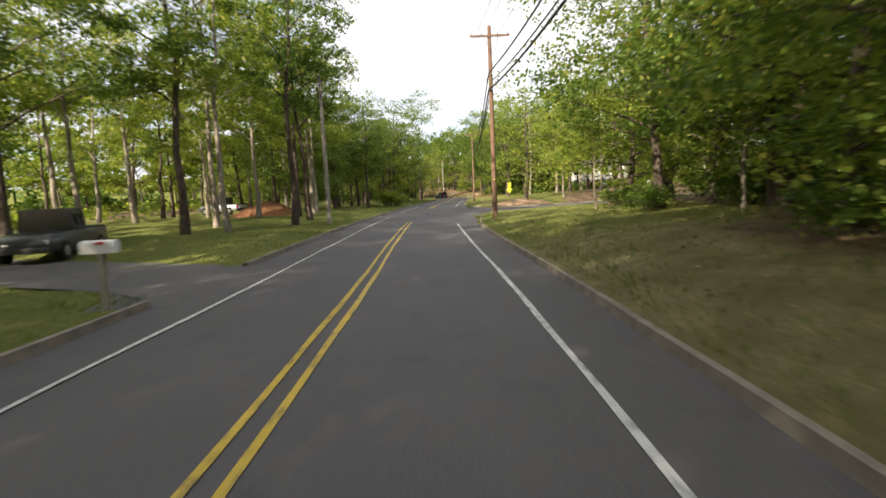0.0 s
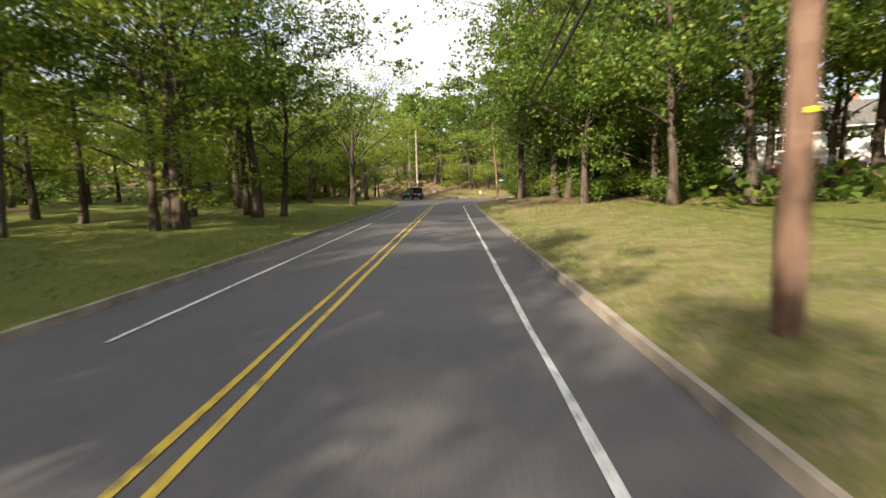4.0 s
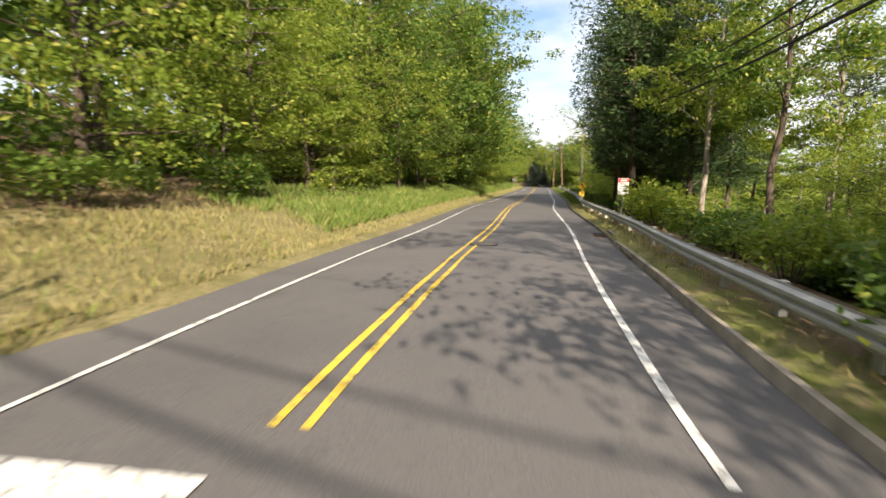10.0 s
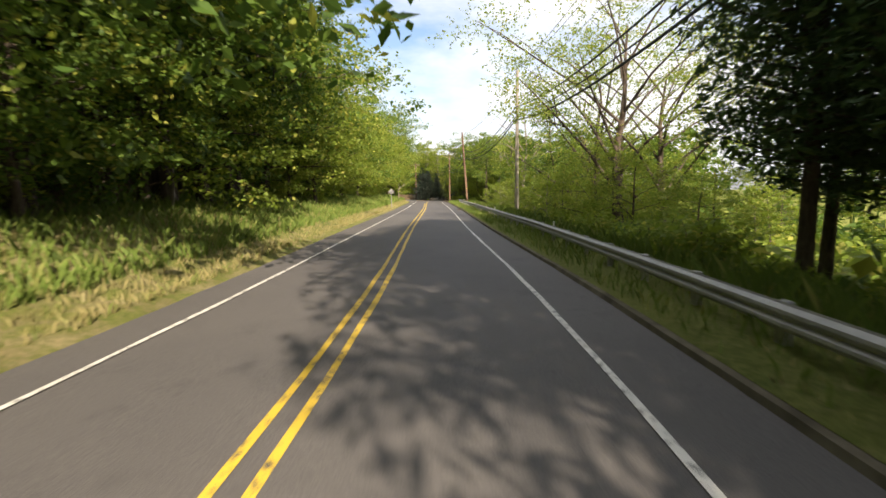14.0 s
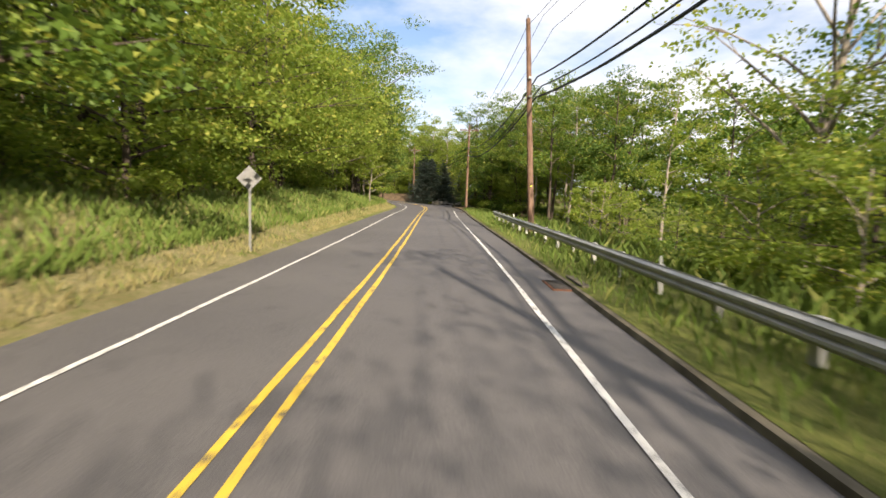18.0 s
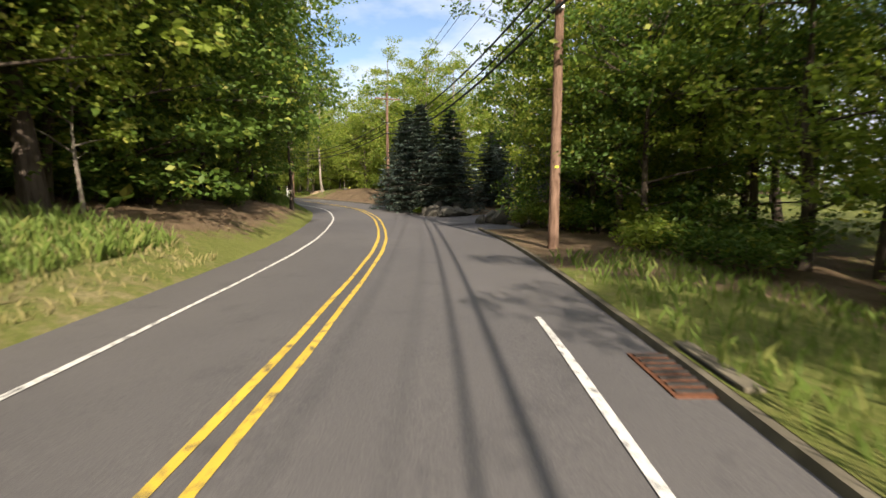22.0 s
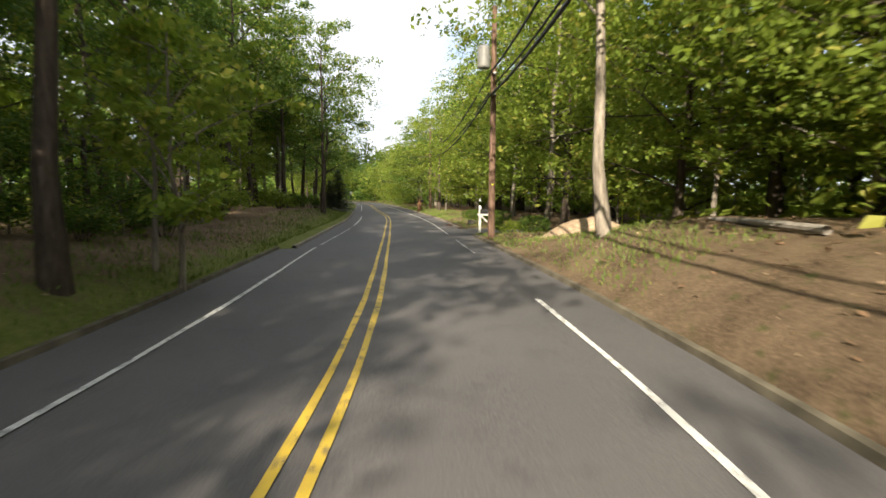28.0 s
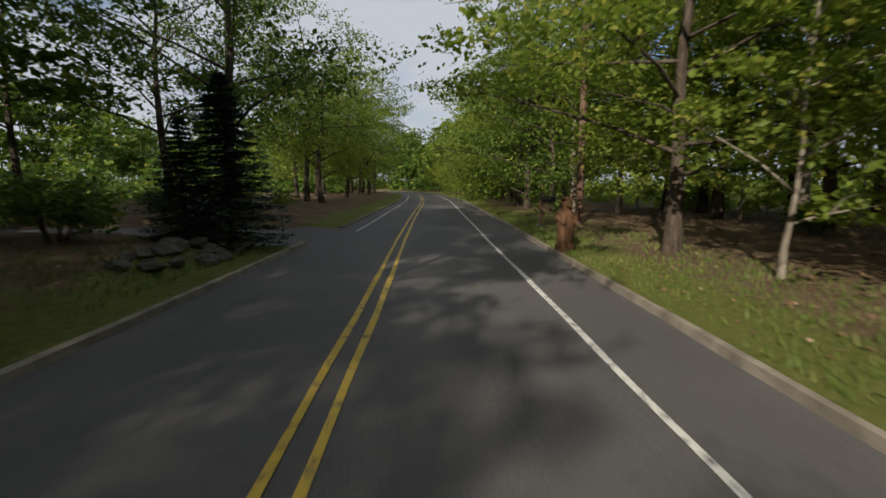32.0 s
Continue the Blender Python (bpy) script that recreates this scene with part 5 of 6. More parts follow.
for (x0, y0, h0), (x1, y1, h1) in zip(POLES, POLES[1:]):
    z0, z1 = land_at(x0, y0), land_at(x1, y1)
    side = np.array([y1 - y0, x0 - x1]) / math.hypot(x1 - x0, y1 - y0)
    for o, dz, r in ((-0.7, -0.35, 0.011), (0.5, -0.35, 0.011), (0.0, 0.15, 0.012), (-0.1, -2.5, 0.036), (0.1, -2.9, 0.03), (-0.12, -3.4, 0.045)):
        cable((x0 + side[0] * o, y0 + side[1] * o, z0 + h0 + dz), (x1 + side[0] * o, y1 + side[1] * o, z1 + h1 + dz), 0.5 + 0.016 * math.hypot(x1 - x0, y1 - y0), r)
utility_pole(-7.2, 30.9, 8.8, WOOD_GREY, label="weathered pole without cables on the lawn edge")
utility_pole(0.2, 157.6, 10.8, WOOD_GREY, plate=True, yaw=20, label="pale utility pole with a paper notice")
utility_pole(-17.5, 172.0, 9.5, WOOD_GREY, label="pale utility pole along the far road")
utility_pole(-44.0, 181.5, 9.5, WOOD_GREY, label="pale utility pole along the far road")
for dz, r in ((-0.2, 0.012), (-2.6, 0.028), (-3.3, 0.034)):
    zz = land_at(0.2, 157.6)
    cable((10.1, 128.9, 10.0 + dz), (0.2, 157.6, zz + 10.6 + dz), 0.8, r)
    cable((0.2, 157.6, zz + 10.6 + dz), (-17.5, 172.0, land_at(-17.5, 172) + 9.4 + dz), 0.6, r)
    cable((-17.5, 172.0, land_at(-17.5, 172) + 9.4 + dz), (-44, 181.5, land_at(-44, 181.5) + 9.4 + dz), 0.7, r)


# -- guardrail --
def guardrail():
    base = tagged(new("guardrail"), "long galvanised steel guardrail on short posts", "guardrail")
    s0 = ROAD.near([(13.5, 135.4)])[0][0]
    s1 = ROAD.near([(108.6, 209.0)])[0][0]
    prof = [(0.0, -0.155), (0.0, -0.13), (-0.075, -0.09), (-0.075, -0.05), (-0.01, -0.02), (-0.01, 0.02), (-0.075, 0.05), (-0.075, 0.09), (0.0, 0.13), (0.0, 0.155)]

    def off(s):
        return float(np.interp(s, [s0, s0 + 7, s0 + 14, 190, 205, s1], [5.35, 4.85, 4.8, 4.9, 5.3, 5.3]))

    def top(s):
        return float(np.interp(s, [s0, 185, 205, s1 - 8, s1], [0.42, 0.42, 0.48, 0.52, 0.56]))

    n = int((s1 - s0) / 3.81)
    cut = np.linspace(s0, s1, n + 1)
    for k in range(n):
        ss = np.linspace(cut[k], cut[k + 1] + (0.25 if k < n - 1 else 0), 5)
        v, f = [], []
        for s in ss:
            q, w = ROAD.at(s, off(s)), ROAD.at(s, off(s) + 1) - ROAD.at(s, off(s))
            lap = 0.004 * (k % 2)
            for a, b in prof:
                v.append((q[0] + w[0] * (a + lap), q[1] + w[1] * (a + lap), top(s) + b))
        m = len(prof)
        for i in range(len(ss) - 1):
            for j in range(m - 1):
                f.append((i * m + j, i * m + j + 1, (i + 1) * m + j + 1, (i + 1) * m + j))
        rail = mesh_object("rail", v, f, STEEL, base)
        md = rail.modifiers.new("thickness", "SOLIDIFY")
        md.thickness = 0.006
    pn = int((s1 - s0) / 1.905)
    for k, s in enumerate(np.linspace(s0 + 0.3, s1 - 0.3, pn)):
        q = ROAD.at(s, off(s) + 0.11)
        z = land_at(*q)
        h = top(s) + 0.14 - z + 0.5
        p = part("post", box((0.10, 0.15, h), (0, 0, h / 2 - 0.5), bevel=0.006), STEEL, base)
        p.matrix_basis = pose(q[0], q[1], z, 0, 0, ROAD.heading(s))
        part("block", box((0.13, 0.10, 0.28), (-0.06, 0, h - 0.66), bevel=0.006), STEEL, p)
        if k % 9 == 4:
            part("reflector", box((0.05, 0.02, 0.14), (0, 0, h - 0.42), bevel=0.004), CREAM, p, "white reflector tab")


guardrail()


# -- signs --
def sign_post(base, h, material=SIGN_BACK, r=0.03):
    part("post", box((r * 2, r * 1.4, h + 0.5), (0, 0, h / 2 - 0.25), bevel=0.004), material, base)


def diamond(c, half):
    return [(0, c - half), (half, c), (0, c + half), (-half, c)]


def warning_sign(x, y, yaw):
    b = new("warning_sign")
    z = land_at(x, y)
    sign_post(b, 2.05 - z)
    c = 1.48 - z
    d = part("diamond_panel", flat(diamond(c, 0.31), 0.012), SIGN_YELLOW, b, "yellow diamond with a black bent arrow")
    d.matrix_basis = pose(0, -0.035, 0)
    a = part("arrow", flat([(0.03, c - 0.14), (0.085, c - 0.14), (0.085, c + 0.03), (0.0, c + 0.10), (0.02, c + 0.15), (-0.10, c + 0.16), (-0.05, c + 0.03), (-0.03, c + 0.07), (0.03, c + 0.0)], 0.006), BAR_INK, d)
    a.matrix_basis = pose(0, -0.012, 0)
    p = part("speed_plate", box((0.32, 0.012, 0.34), (0, -0.035, c - 0.50), bevel=0.005), SIGN_YELLOW, b, "yellow plate with the number 30")
    sign_text("30", 0.24, (0, -0.046, c - 0.47), (90, 0, 0), BAR_INK, p)
    part("bar", box((0.16, 0.004, 0.03), (0, -0.044, c - 0.62)), BAR_INK, p)
    place(b, x, y, yaw)
    tagged(b, "yellow diamond curve warning sign with speed plate, behind the guardrail", "road sign")


def notice_sign(x, y, yaw, zc, w=0.4, h=0.62, label="red and white notice sign on a thin post among bushes"):
    b = new("notice_sign")
    z = land_at(x, y)
    sign_post(b, zc - z + h / 2, r=0.02)
    p = part("panel", box((w, 0.012, h), (0, -0.03, zc - z), bevel=0.004), CREAM, b)
    part("red_band", box((w * 0.98, 0.006, h * 0.24), (0, -0.039, zc - z + h * 0.37)), SIGN_RED, p, "red band")
    part("bar", box((w * 0.55, 0.004, 0.04), (0, -0.044, zc - z + h * 0.37)), CREAM, p)
    for i in range(4):
        part("bar", box((w * (0.7, 0.6, 0.72, 0.5)[i], 0.004, 0.03), (0, -0.038, zc - z + h * (0.16 - 0.15 * i))), BAR_INK, p)
    place(b, x, y, yaw)
    tagged(b, label, "notice sign")


def back_of_sign(x, y, yaw, zc, shape, size, label):
    b = new("road_sign")
    z = land_at(x, y)
    sign_post(b, zc - z + size * 0.6)
    pts = diamond(zc - z, size) if shape == "diamond" else [(size * 0.55 * math.cos(math.pi * (k + 0.5) / 4), zc - z + size * 0.55 * math.sin(math.pi * (k + 0.5) / 4)) for k in range(8)]
    part("panel", flat(pts, 0.012), SIGN_BACK, b).matrix_basis = pose(0, 0.035, 0)
    place(b, x, y, yaw)
    tagged(b, label, "road sign")


def lime_signs(x, y, yaw):
    b = new("school_sign")
    z = land_at(x, y)
    sign_post(b, 2.75 - z)
    for c, pts in ((2.35 - z, None), (1.75 - z, 1)):
        p = part("diamond_panel" if pts else "upper_panel", flat(diamond(c, 0.36), 0.012) if pts else box((0.36, 0.012, 0.52), (0, 0, c), bevel=0.005), SIGN_LIME, b)
        p.matrix_basis = pose(0, -0.035, 0)
        part("symbol", flat([(-0.07, c - 0.12), (0.07, c - 0.12), (0.03, c + 0.02), (0.08, c + 0.1), (-0.02, c + 0.14), (-0.08, c + 0.04)], 0.004), BAR_INK, p).matrix_basis = pose(0, -0.012, 0)
    place(b, x, y, yaw)
    tagged(b, "bright yellow-green pair of warning signs on one post", "road sign")


def street_name(x, y, yaw):
    b = new("street_name_sign")
    part("post", rod((0, 0, -0.4), (0.52, 0.1, 2.28), 0.038, 0.034, 10), WOOD_RAW, b, "leaning round wooden post")
    part("base_wrap", rod((0.0, 0, 0.0), (0.05, 0.012, 0.36), 0.055, n=10), CREAM, b, "white painted foot")
    for dz, yw in ((2.45, 8), (2.28, 82)):
        p = part("name_plate", box((0.62, 0.02, 0.17), bevel=0.006), SIGN_BLUE, b)
        p.matrix_basis = pose(0.53, 0.1, dz, 0, 0, yw)
        for i in range(3):
            part("bar", box((0.12, 0.004, 0.07), (-0.2 + 0.19 * i, -0.013, 0)), CREAM, p)
    place(b, x, y, yaw)
    tagged(b, "blue street name plates on a leaning wooden post", "street sign")


def stop_sign(x, y, yaw):
    b = new("stop_sign")
    sign_post(b, 2.2)
    part("panel", flat([(0.38 * math.cos(math.pi * (k + 0.5) / 4), 2.0 + 0.38 * math.sin(math.pi * (k + 0.5) / 4)) for k in range(8)], 0.012), CREAM, b, "pale back of an octagonal panel")
    place(b, x, y, yaw)
    tagged(b, "octagonal stop sign seen from its pale back", "road sign")


warning_sign(44.2, 160.4, -52)
notice_sign(32.2, 150.9, -50, 1.62)
notice_sign(-10.5, 161.0, 25, 1.9, 0.5, 0.6, "small red and white notice on the wooded bank")
back_of_sign(13.0, 147.9, -150, 1.75, "octagon", 0.42, "octagonal stop sign seen from its grey back")
back_of_sign(86.6, 202.3, 128, 2.0, "diamond", 0.33, "diamond road sign seen from its grey back, in tall grass")
lime_signs(8.1, 60.3, -8)
street_name(9.85, 128.28, -10)
stop_sign(33.0, 63.0, -40)
lawn = new("yard_sign")
for sx in (-0.2, 0.2):
    part("stake", rod((sx, 0, -0.2), (sx, 0, 0.45), 0.006, n=6), STEEL, lawn)
pan = part("panel", box((0.56, 0.01, 0.42), (0, 0, 0.58), bevel=0.003), CREAM, lawn)
for i in range(3):
    part("bar", box((0.4, 0.004, 0.05), (0, -0.008, 0.7 - 0.11 * i)), SIGN_BLUE, pan)
tagged(place(lawn, 3.0, 154.0, 10, None, 0, 6), "small white yard sign tilted in the grass", "yard sign")


# -- mailboxes --
def mailbox(x, y, yaw, post, body, style="plain", h=1.05, label=""):
    b = new("mailbox")
    if style == "cross":
        part("post", box((0.11, 0.11, h + 0.75), (0, 0, (h + 0.35) / 2 - 0.2), bevel=0.01), post, b)
        part("arm", box((0.09, 0.62, 0.09), (0, -0.2, h - 0.08), bevel=0.008), post, b)
        part("brace", box((0.07, 0.42, 0.07), (0, -0.2, h - 0.28), (45, 0, 0), bevel=0.006), post, b)
        part("finial", turned([(0.07, 0), (0.02, 0.1), (0.005, 0.18)], 8), post, b).matrix_basis = pose(0, 0, h + 0.55)
        part("stone_foot", rock_bm(3, (0.2, 0.18, 0.09)), STONE, b, "pale stone at the foot")
        cy = -0.28
    else:
        part("post", box((0.1, 0.1, h + 0.4), (0, 0, (h + 0.0) / 2 - 0.2), bevel=0.01), post, b)
        cy = 0.0
    bm = bmesh.new()
    pts = [(-0.1, 0)] + [(-0.1 * math.cos(a), 0.13 + 0.1 * math.sin(a)) for a in np.linspace(0, math.pi, 9)] + [(0.1, 0)]
    r = [[bm.verts.new((u, yy, w)) for u, w in pts] for yy in (-0.27, 0.27)]
    for i in range(len(pts)):
        k = (i + 1) % len(pts)
        bm.faces.new((r[0][i], r[0][k], r[1][k], r[1][i]))
    bm.faces.new(r[0][::-1]), bm.faces.new(r[1])
    bx = part("box_body", bm, body, b)
    bx.matrix_basis = pose(0, cy, h - 0.03, 0, 0, 0)
    part("door", box((0.19, 0.012, 0.2), (0, -0.279, 0.11), bevel=0.004), body, bx)
    part("flag", box((0.012, 0.16, 0.05), (0.112, 0.05, 0.18), bevel=0.003), SIGN_RED, bx, "small red flag")
    place(b, x, y, yaw)
    tagged(b, label, "mailbox")


mailbox(-6.0, 8.5, -80, WOOD_GREY, CREAM, h=1.0, label="white mailbox on a grey wooden post by the drive")
mailbox(-8.6, 138.4, 65, WOOD_POLE, BLACK, h=0.75, label="black roadside mailbox on a tilted post")
mailbox(-8.0, 139.5, 65, WOOD_POLE, GREY_BOX, h=0.8, label="grey newspaper box on a low post")
mailbox(161.2, 281.7, 68, CREAM, BLACK, "cross", 1.02, "black mailbox on a white cross-shaped post")
mailbox(172.5, 319.2, 68, WOOD_POLE, BLACK, "cross", 1.0, "black mailbox on a dark wooden post")
mailbox(149.0, 327.0, 0, CREAM, CREAM, h=0.9, label="distant white mailbox by the gravel drive")


# -- drains, covers, hydrant, cabinet --
def inlet(s, off, label="storm drain inlet in the kerb, rusty grate"):
    b = new("storm_drain")
    sg = 1 if off > 0 else -1
    part("hood", box((0.18, 1.3, 0.13), (sg * 0.18, 0, 0.045), bevel=0.02), KERB_DARK if s > 150 else CONCRETE, b)
    # no hole is cut: a dark plate paints the shade of the opening
    part("mouth", box((0.02, 1.0, 0.09), (sg * 0.09, 0, 0.05)), IRON, b, "dark plate for the shaded opening")
    g = part("grate_frame", box((0.5, 1.1, 0.03), (-sg * 0.2, 0, -0.02), bevel=0.004), RUST, b)
    for i in range(7):
        part("grate_bar", box((0.42, 0.05, 0.02), (-sg * 0.2, -0.45 + 0.15 * i, 0.004)), IRON, g)
    q = ROAD.at(s, off)
    place(b, q[0], q[1], ROAD.heading(s), 0.0)
    tagged(b, label, "storm drain")


inlet(44.6, -3.72), inlet(66.3, 4.0), inlet(237.7, 4.02), inlet(277.0, 4.02), inlet(359.5, 4.02), inlet(163.6, 4.02)
gr = new("storm_drain")
fr = part("grate_frame", box((0.6, 0.9, 0.04), (0, 0, 0), bevel=0.004), RUST, gr, "rusty cast iron grate")
for i in range(8):
    part("grate_bar", box((0.5, 0.05, 0.02), (0, -0.36 + 0.103 * i, 0.026)), IRON, fr)
tagged(place(gr, 16.4, 140.9, -45, 0.018), "rusty iron drain grate at the kerb", "storm drain")
dr = new("storm_drain")
part("hood", box((1.2, 0.3, 0.16), (0, 0, 0.05), bevel=0.02), BRICK, dr, "reddish masonry hood")
# dark plate on the hood in place of a shaded opening
part("mouth", box((0.9, 0.02, 0.09), (0, -0.16, 0.04)), IRON, dr)
tagged(place(dr, 12.0, 145.9, 30, 0.02), "storm drain with a reddish hood at the junction", "storm drain")
for x, y in ((-1.7, 43.0), (7.0, 138.4), (24.3, 150.75)):
    mh = new("manhole_cover")
    part("ring", turned([(0.40, 0), (0.40, 0.012), (0.36, 0.014), (0.36, 0.0)], 28), IRON, mh)
    part("lid", turned([(0.35, 0.0), (0.35, 0.012), (0.05, 0.016)], 28), WORN_IRON, mh)
    tagged(place(mh, x, y, 0, 0.032), "round dark iron manhole cover set in asphalt", "manhole cover")
hy = new("fire_hydrant")
part("barrel", turned([(0.15, -0.1), (0.15, 0.04), (0.10, 0.05), (0.10, 0.5), (0.14, 0.52), (0.14, 0.56)], 12), SIGN_RED, hy, "red barrel")
part("bonnet", turned([(0.14, 0.56), (0.12, 0.64), (0.05, 0.72), (0.03, 0.78)], 12), CREAM, hy, "white bonnet")
for a in (0, 90, 180):
    part("nozzle", rod((0, -0.08, 0.42), (0, -0.19, 0.42), 0.05, n=8), CREAM, hy).matrix_basis = pose(0, 0, 0, 0, 0, a)
part("marker_rod", rod((0.12, 0, 0.3), (0.12, 0, 1.5), 0.012, n=6), CREAM, hy, "tall white marker rod")
tagged(place(hy, 10.0, 146.4, 0), "fire hydrant with white cap in the verge grass", "fire hydrant")
cab = new("utility_cabinet")
part("leg", rod((0, 0, -0.3), (0, 0, 0.55), 0.05, n=8), STEEL, cab)
cb = part("housing", box((0.42, 0.3, 0.5), (0, 0, 0.7), bevel=0.02), GREY_BOX, cab)
part("lid", box((0.46, 0.34, 0.05), (0, 0, 0.97), bevel=0.015), GREY_BOX, cb)
tagged(place(cab, 12.6, 134.5, -30), "small grey-blue utility cabinet on a post", "utility cabinet")
for x, y in ((164.6, 275.2), (166.0, 277.5)):
    mk = new("marker_post")
    part("stake", box((0.05, 0.02, 1.2), (0, 0, 0.5), bevel=0.004), SIGN_LIME, mk)
    part("band", box((0.054, 0.024, 0.08), (0, 0, 0.95)), CREAM, mk)
    tagged(place(mk, x, y, 20), "thin yellow marker post in the lawn", "marker post")
bl = new("yellow_reflector")
part("disc", turned([(0.10, 0), (0.10, 0.02)], 12), SIGN_LIME, bl).matrix_basis = pose(0, 0, 0.25, 90, 0, 0)
part("stake", rod((0, 0, -0.1), (0, 0, 0.3), 0.01, n=6), STEEL, bl)
tagged(place(bl, 162.3, 277.0, 0), "round yellow reflector on a low stake", "reflector")


# -- vehicles --
def car(x, y, yaw, paint, length=4.6, width=1.85, height=1.75, kind="suv", label="", z=0.02):
    """A car that heads along its own +y."""
    b = new("parked_car" if kind != "suv" else "sport_utility_car")
    w, l = width / 2, length / 2
    belt, sill = height * 0.56, 0.28

    def loft(rows):
        bm = bmesh.new()
        rings = []
        for yy, hw, z0, z1, tuck in rows:
            pts = [(-hw * tuck, z0), (hw * tuck, z0), (hw, z0 + (z1 - z0) * 0.25), (hw * 0.99, z0 + (z1 - z0) * 0.75), (hw * 0.9, z1), (-hw * 0.9, z1), (-hw * 0.99, z0 + (z1 - z0) * 0.75), (-hw, z0 + (z1 - z0) * 0.25)]
            rings.append([bm.verts.new((u, yy, v)) for u, v in pts])
        for p, q in zip(rings, rings[1:]):
            for i in range(8):
                bm.faces.new((p[i], p[(i + 1) % 8], q[(i + 1) % 8], q[i]))
        bm.faces.new(rings[0]), bm.faces.new(rings[-1][::-1])
        bmesh.ops.recalc_face_normals(bm, faces=bm.faces)
        return bm

    hood = belt * 0.95
    body = part("body", loft([(-l, w * 0.88, 0.42, belt * 0.92, 0.9), (-l + 0.12, w * 0.97, 0.34, belt, 0.92), (-l * 0.4, w, sill, belt, 0.92), (l * 0.35, w, sill, belt, 0.92), (l * 0.55, w, sill, hood, 0.92), (l - 0.25, w * 0.95, 0.34, hood * 0.93, 0.9), (l, w * 0.8, 0.42, hood * 0.8, 0.9)]), paint, b)
    body.data.shade_smooth()
    if kind == "pickup":
        cab_rows = [(-0.55, w * 0.86, belt - 0.02, height, 1.08), (0.55, w * 0.84, belt - 0.02, height, 1.08)]
        part("tonneau", box((width * 0.86, l - 0.7, 0.06), (0, -l * 0.5 - 0.35, belt + 0.02), bevel=0.015), BLACK, b)
    else:
        cab_rows = [(-l + 0.3, w * 0.80, belt - 0.02, height * 0.93, 1.14), (-l + 0.55, w * 0.82, belt - 0.02, height * 0.99, 1.12), (l * 0.1, w * 0.82, belt - 0.02, height, 1.12), (l * 0.42, w * 0.78, belt - 0.02, belt + 0.03, 1.12)]
    glass = part("cabin_glass", loft(cab_rows), GLASS_DARK, b, "dark tinted glass")
    y0, y1 = cab_rows[0][0], cab_rows[-2 if kind != "pickup" else -1][0]
    part("roof", box((width * 0.74, y1 - y0 - 0.1, 0.06), (0, (y0 + y1) / 2, height - 0.005), bevel=0.02), paint, b)
    for sx in (-1, 1):
        for yy in (y0 + 0.1, (y0 + y1) / 2, y1 - 0.02):
            part("pillar", rod((sx * w * 0.91, yy, belt - 0.02), (sx * w * 0.76, yy + 0.02, height - 0.02), 0.035, n=6), paint, b)
        part("wing_mirror", box((0.2, 0.1, 0.14), (sx * (w + 0.08), l * 0.3, belt + 0.08), bevel=0.03), paint, b)
        part("tail_lamp", box((0.17, 0.08, 0.3), (sx * w * 0.82, -l + 0.03, belt * 0.82), bevel=0.02), LAMP_RED, b, "red tail lamp")
        part("headlamp", box((0.3, 0.1, 0.15), (sx * w * 0.68, l - 0.07, hood * 0.74), bevel=0.02), LAMP_CLEAR, b)
        part("door_handle", box((0.03, 0.16, 0.03), (sx * w * 1.0, -0.1, belt * 0.86), bevel=0.006), BLACK, b)
        for yy in (-l * 0.62, l * 0.62):
            wh = part("wheel", rod((sx * (w - 0.21), yy, 0.34), (sx * (w + 0.0), yy, 0.34), 0.29, n=20), BLACK, b)
            ty = bmesh.new()
            rod((sx * (w - 0.22), yy, 0.34), (sx * (w + 0.02), yy, 0.34), 0.345, n=24, bm=ty)
            part("tyre", ty, BLACK, wh)
            part("rim", rod((sx * (w - 0.02), yy, 0.34), (sx * (w + 0.03), yy, 0.34), 0.22, 0.19, 14), CHROME, wh)
    part("rear_bumper", box((width * 0.92, 0.16, 0.2), (0, -l + 0.02, 0.46), bevel=0.04), BLACK, b)
    part("front_bumper", box((width * 0.88, 0.16, 0.2), (0, l - 0.02, 0.46), bevel=0.04), paint, b)
    pl = part("number_plate", box((0.31, 0.012, 0.16), (0, -l - 0.005, belt * 0.8), bevel=0.004), CREAM, b)
    part("bar", box((0.22, 0.004, 0.06), (0, -l - 0.013, belt * 0.8)), BAR_INK, pl)
    if kind == "suv":
        part("roof_rail", rod((-w * 0.66, y0 + 0.15, height + 0.05), (-w * 0.66, y1, height + 0.05), 0.02, n=6), BLACK, b)
        part("roof_rail", rod((w * 0.66, y0 + 0.15, height + 0.05), (w * 0.66, y1, height + 0.05), 0.02, n=6), BLACK, b)
        part("rear_window", box((width * 0.66, 0.02, 0.36), (0, -l + 0.335, belt + 0.3), (-14, 0, 0), bevel=0.02), GLASS_DARK, b)
    place(b, x, y, yaw, z)
    tagged(b, label, "car")


car(-0.6, 146.2, 30, CAR_DARK, label="dark blue sport utility car turning at the junction")
car(-14.8, 18.6, 197, CAR_GREY, 5.3, 1.95, 1.8, "pickup", "dark grey pickup truck parked on the drive", 0.04)
car(-37.0, 173.0, 62, CAR_SILVER, 4.5, 1.8, 1.5, "sedan", "silver car on the road beyond the trees")
car(-22.5, 50.5, 70, CAR_SILVER, 5.0, 1.9, 1.7, "pickup", "pale truck parked among the trees behind a soil heap", land_at(-22.5, 50.5) + 0.02)


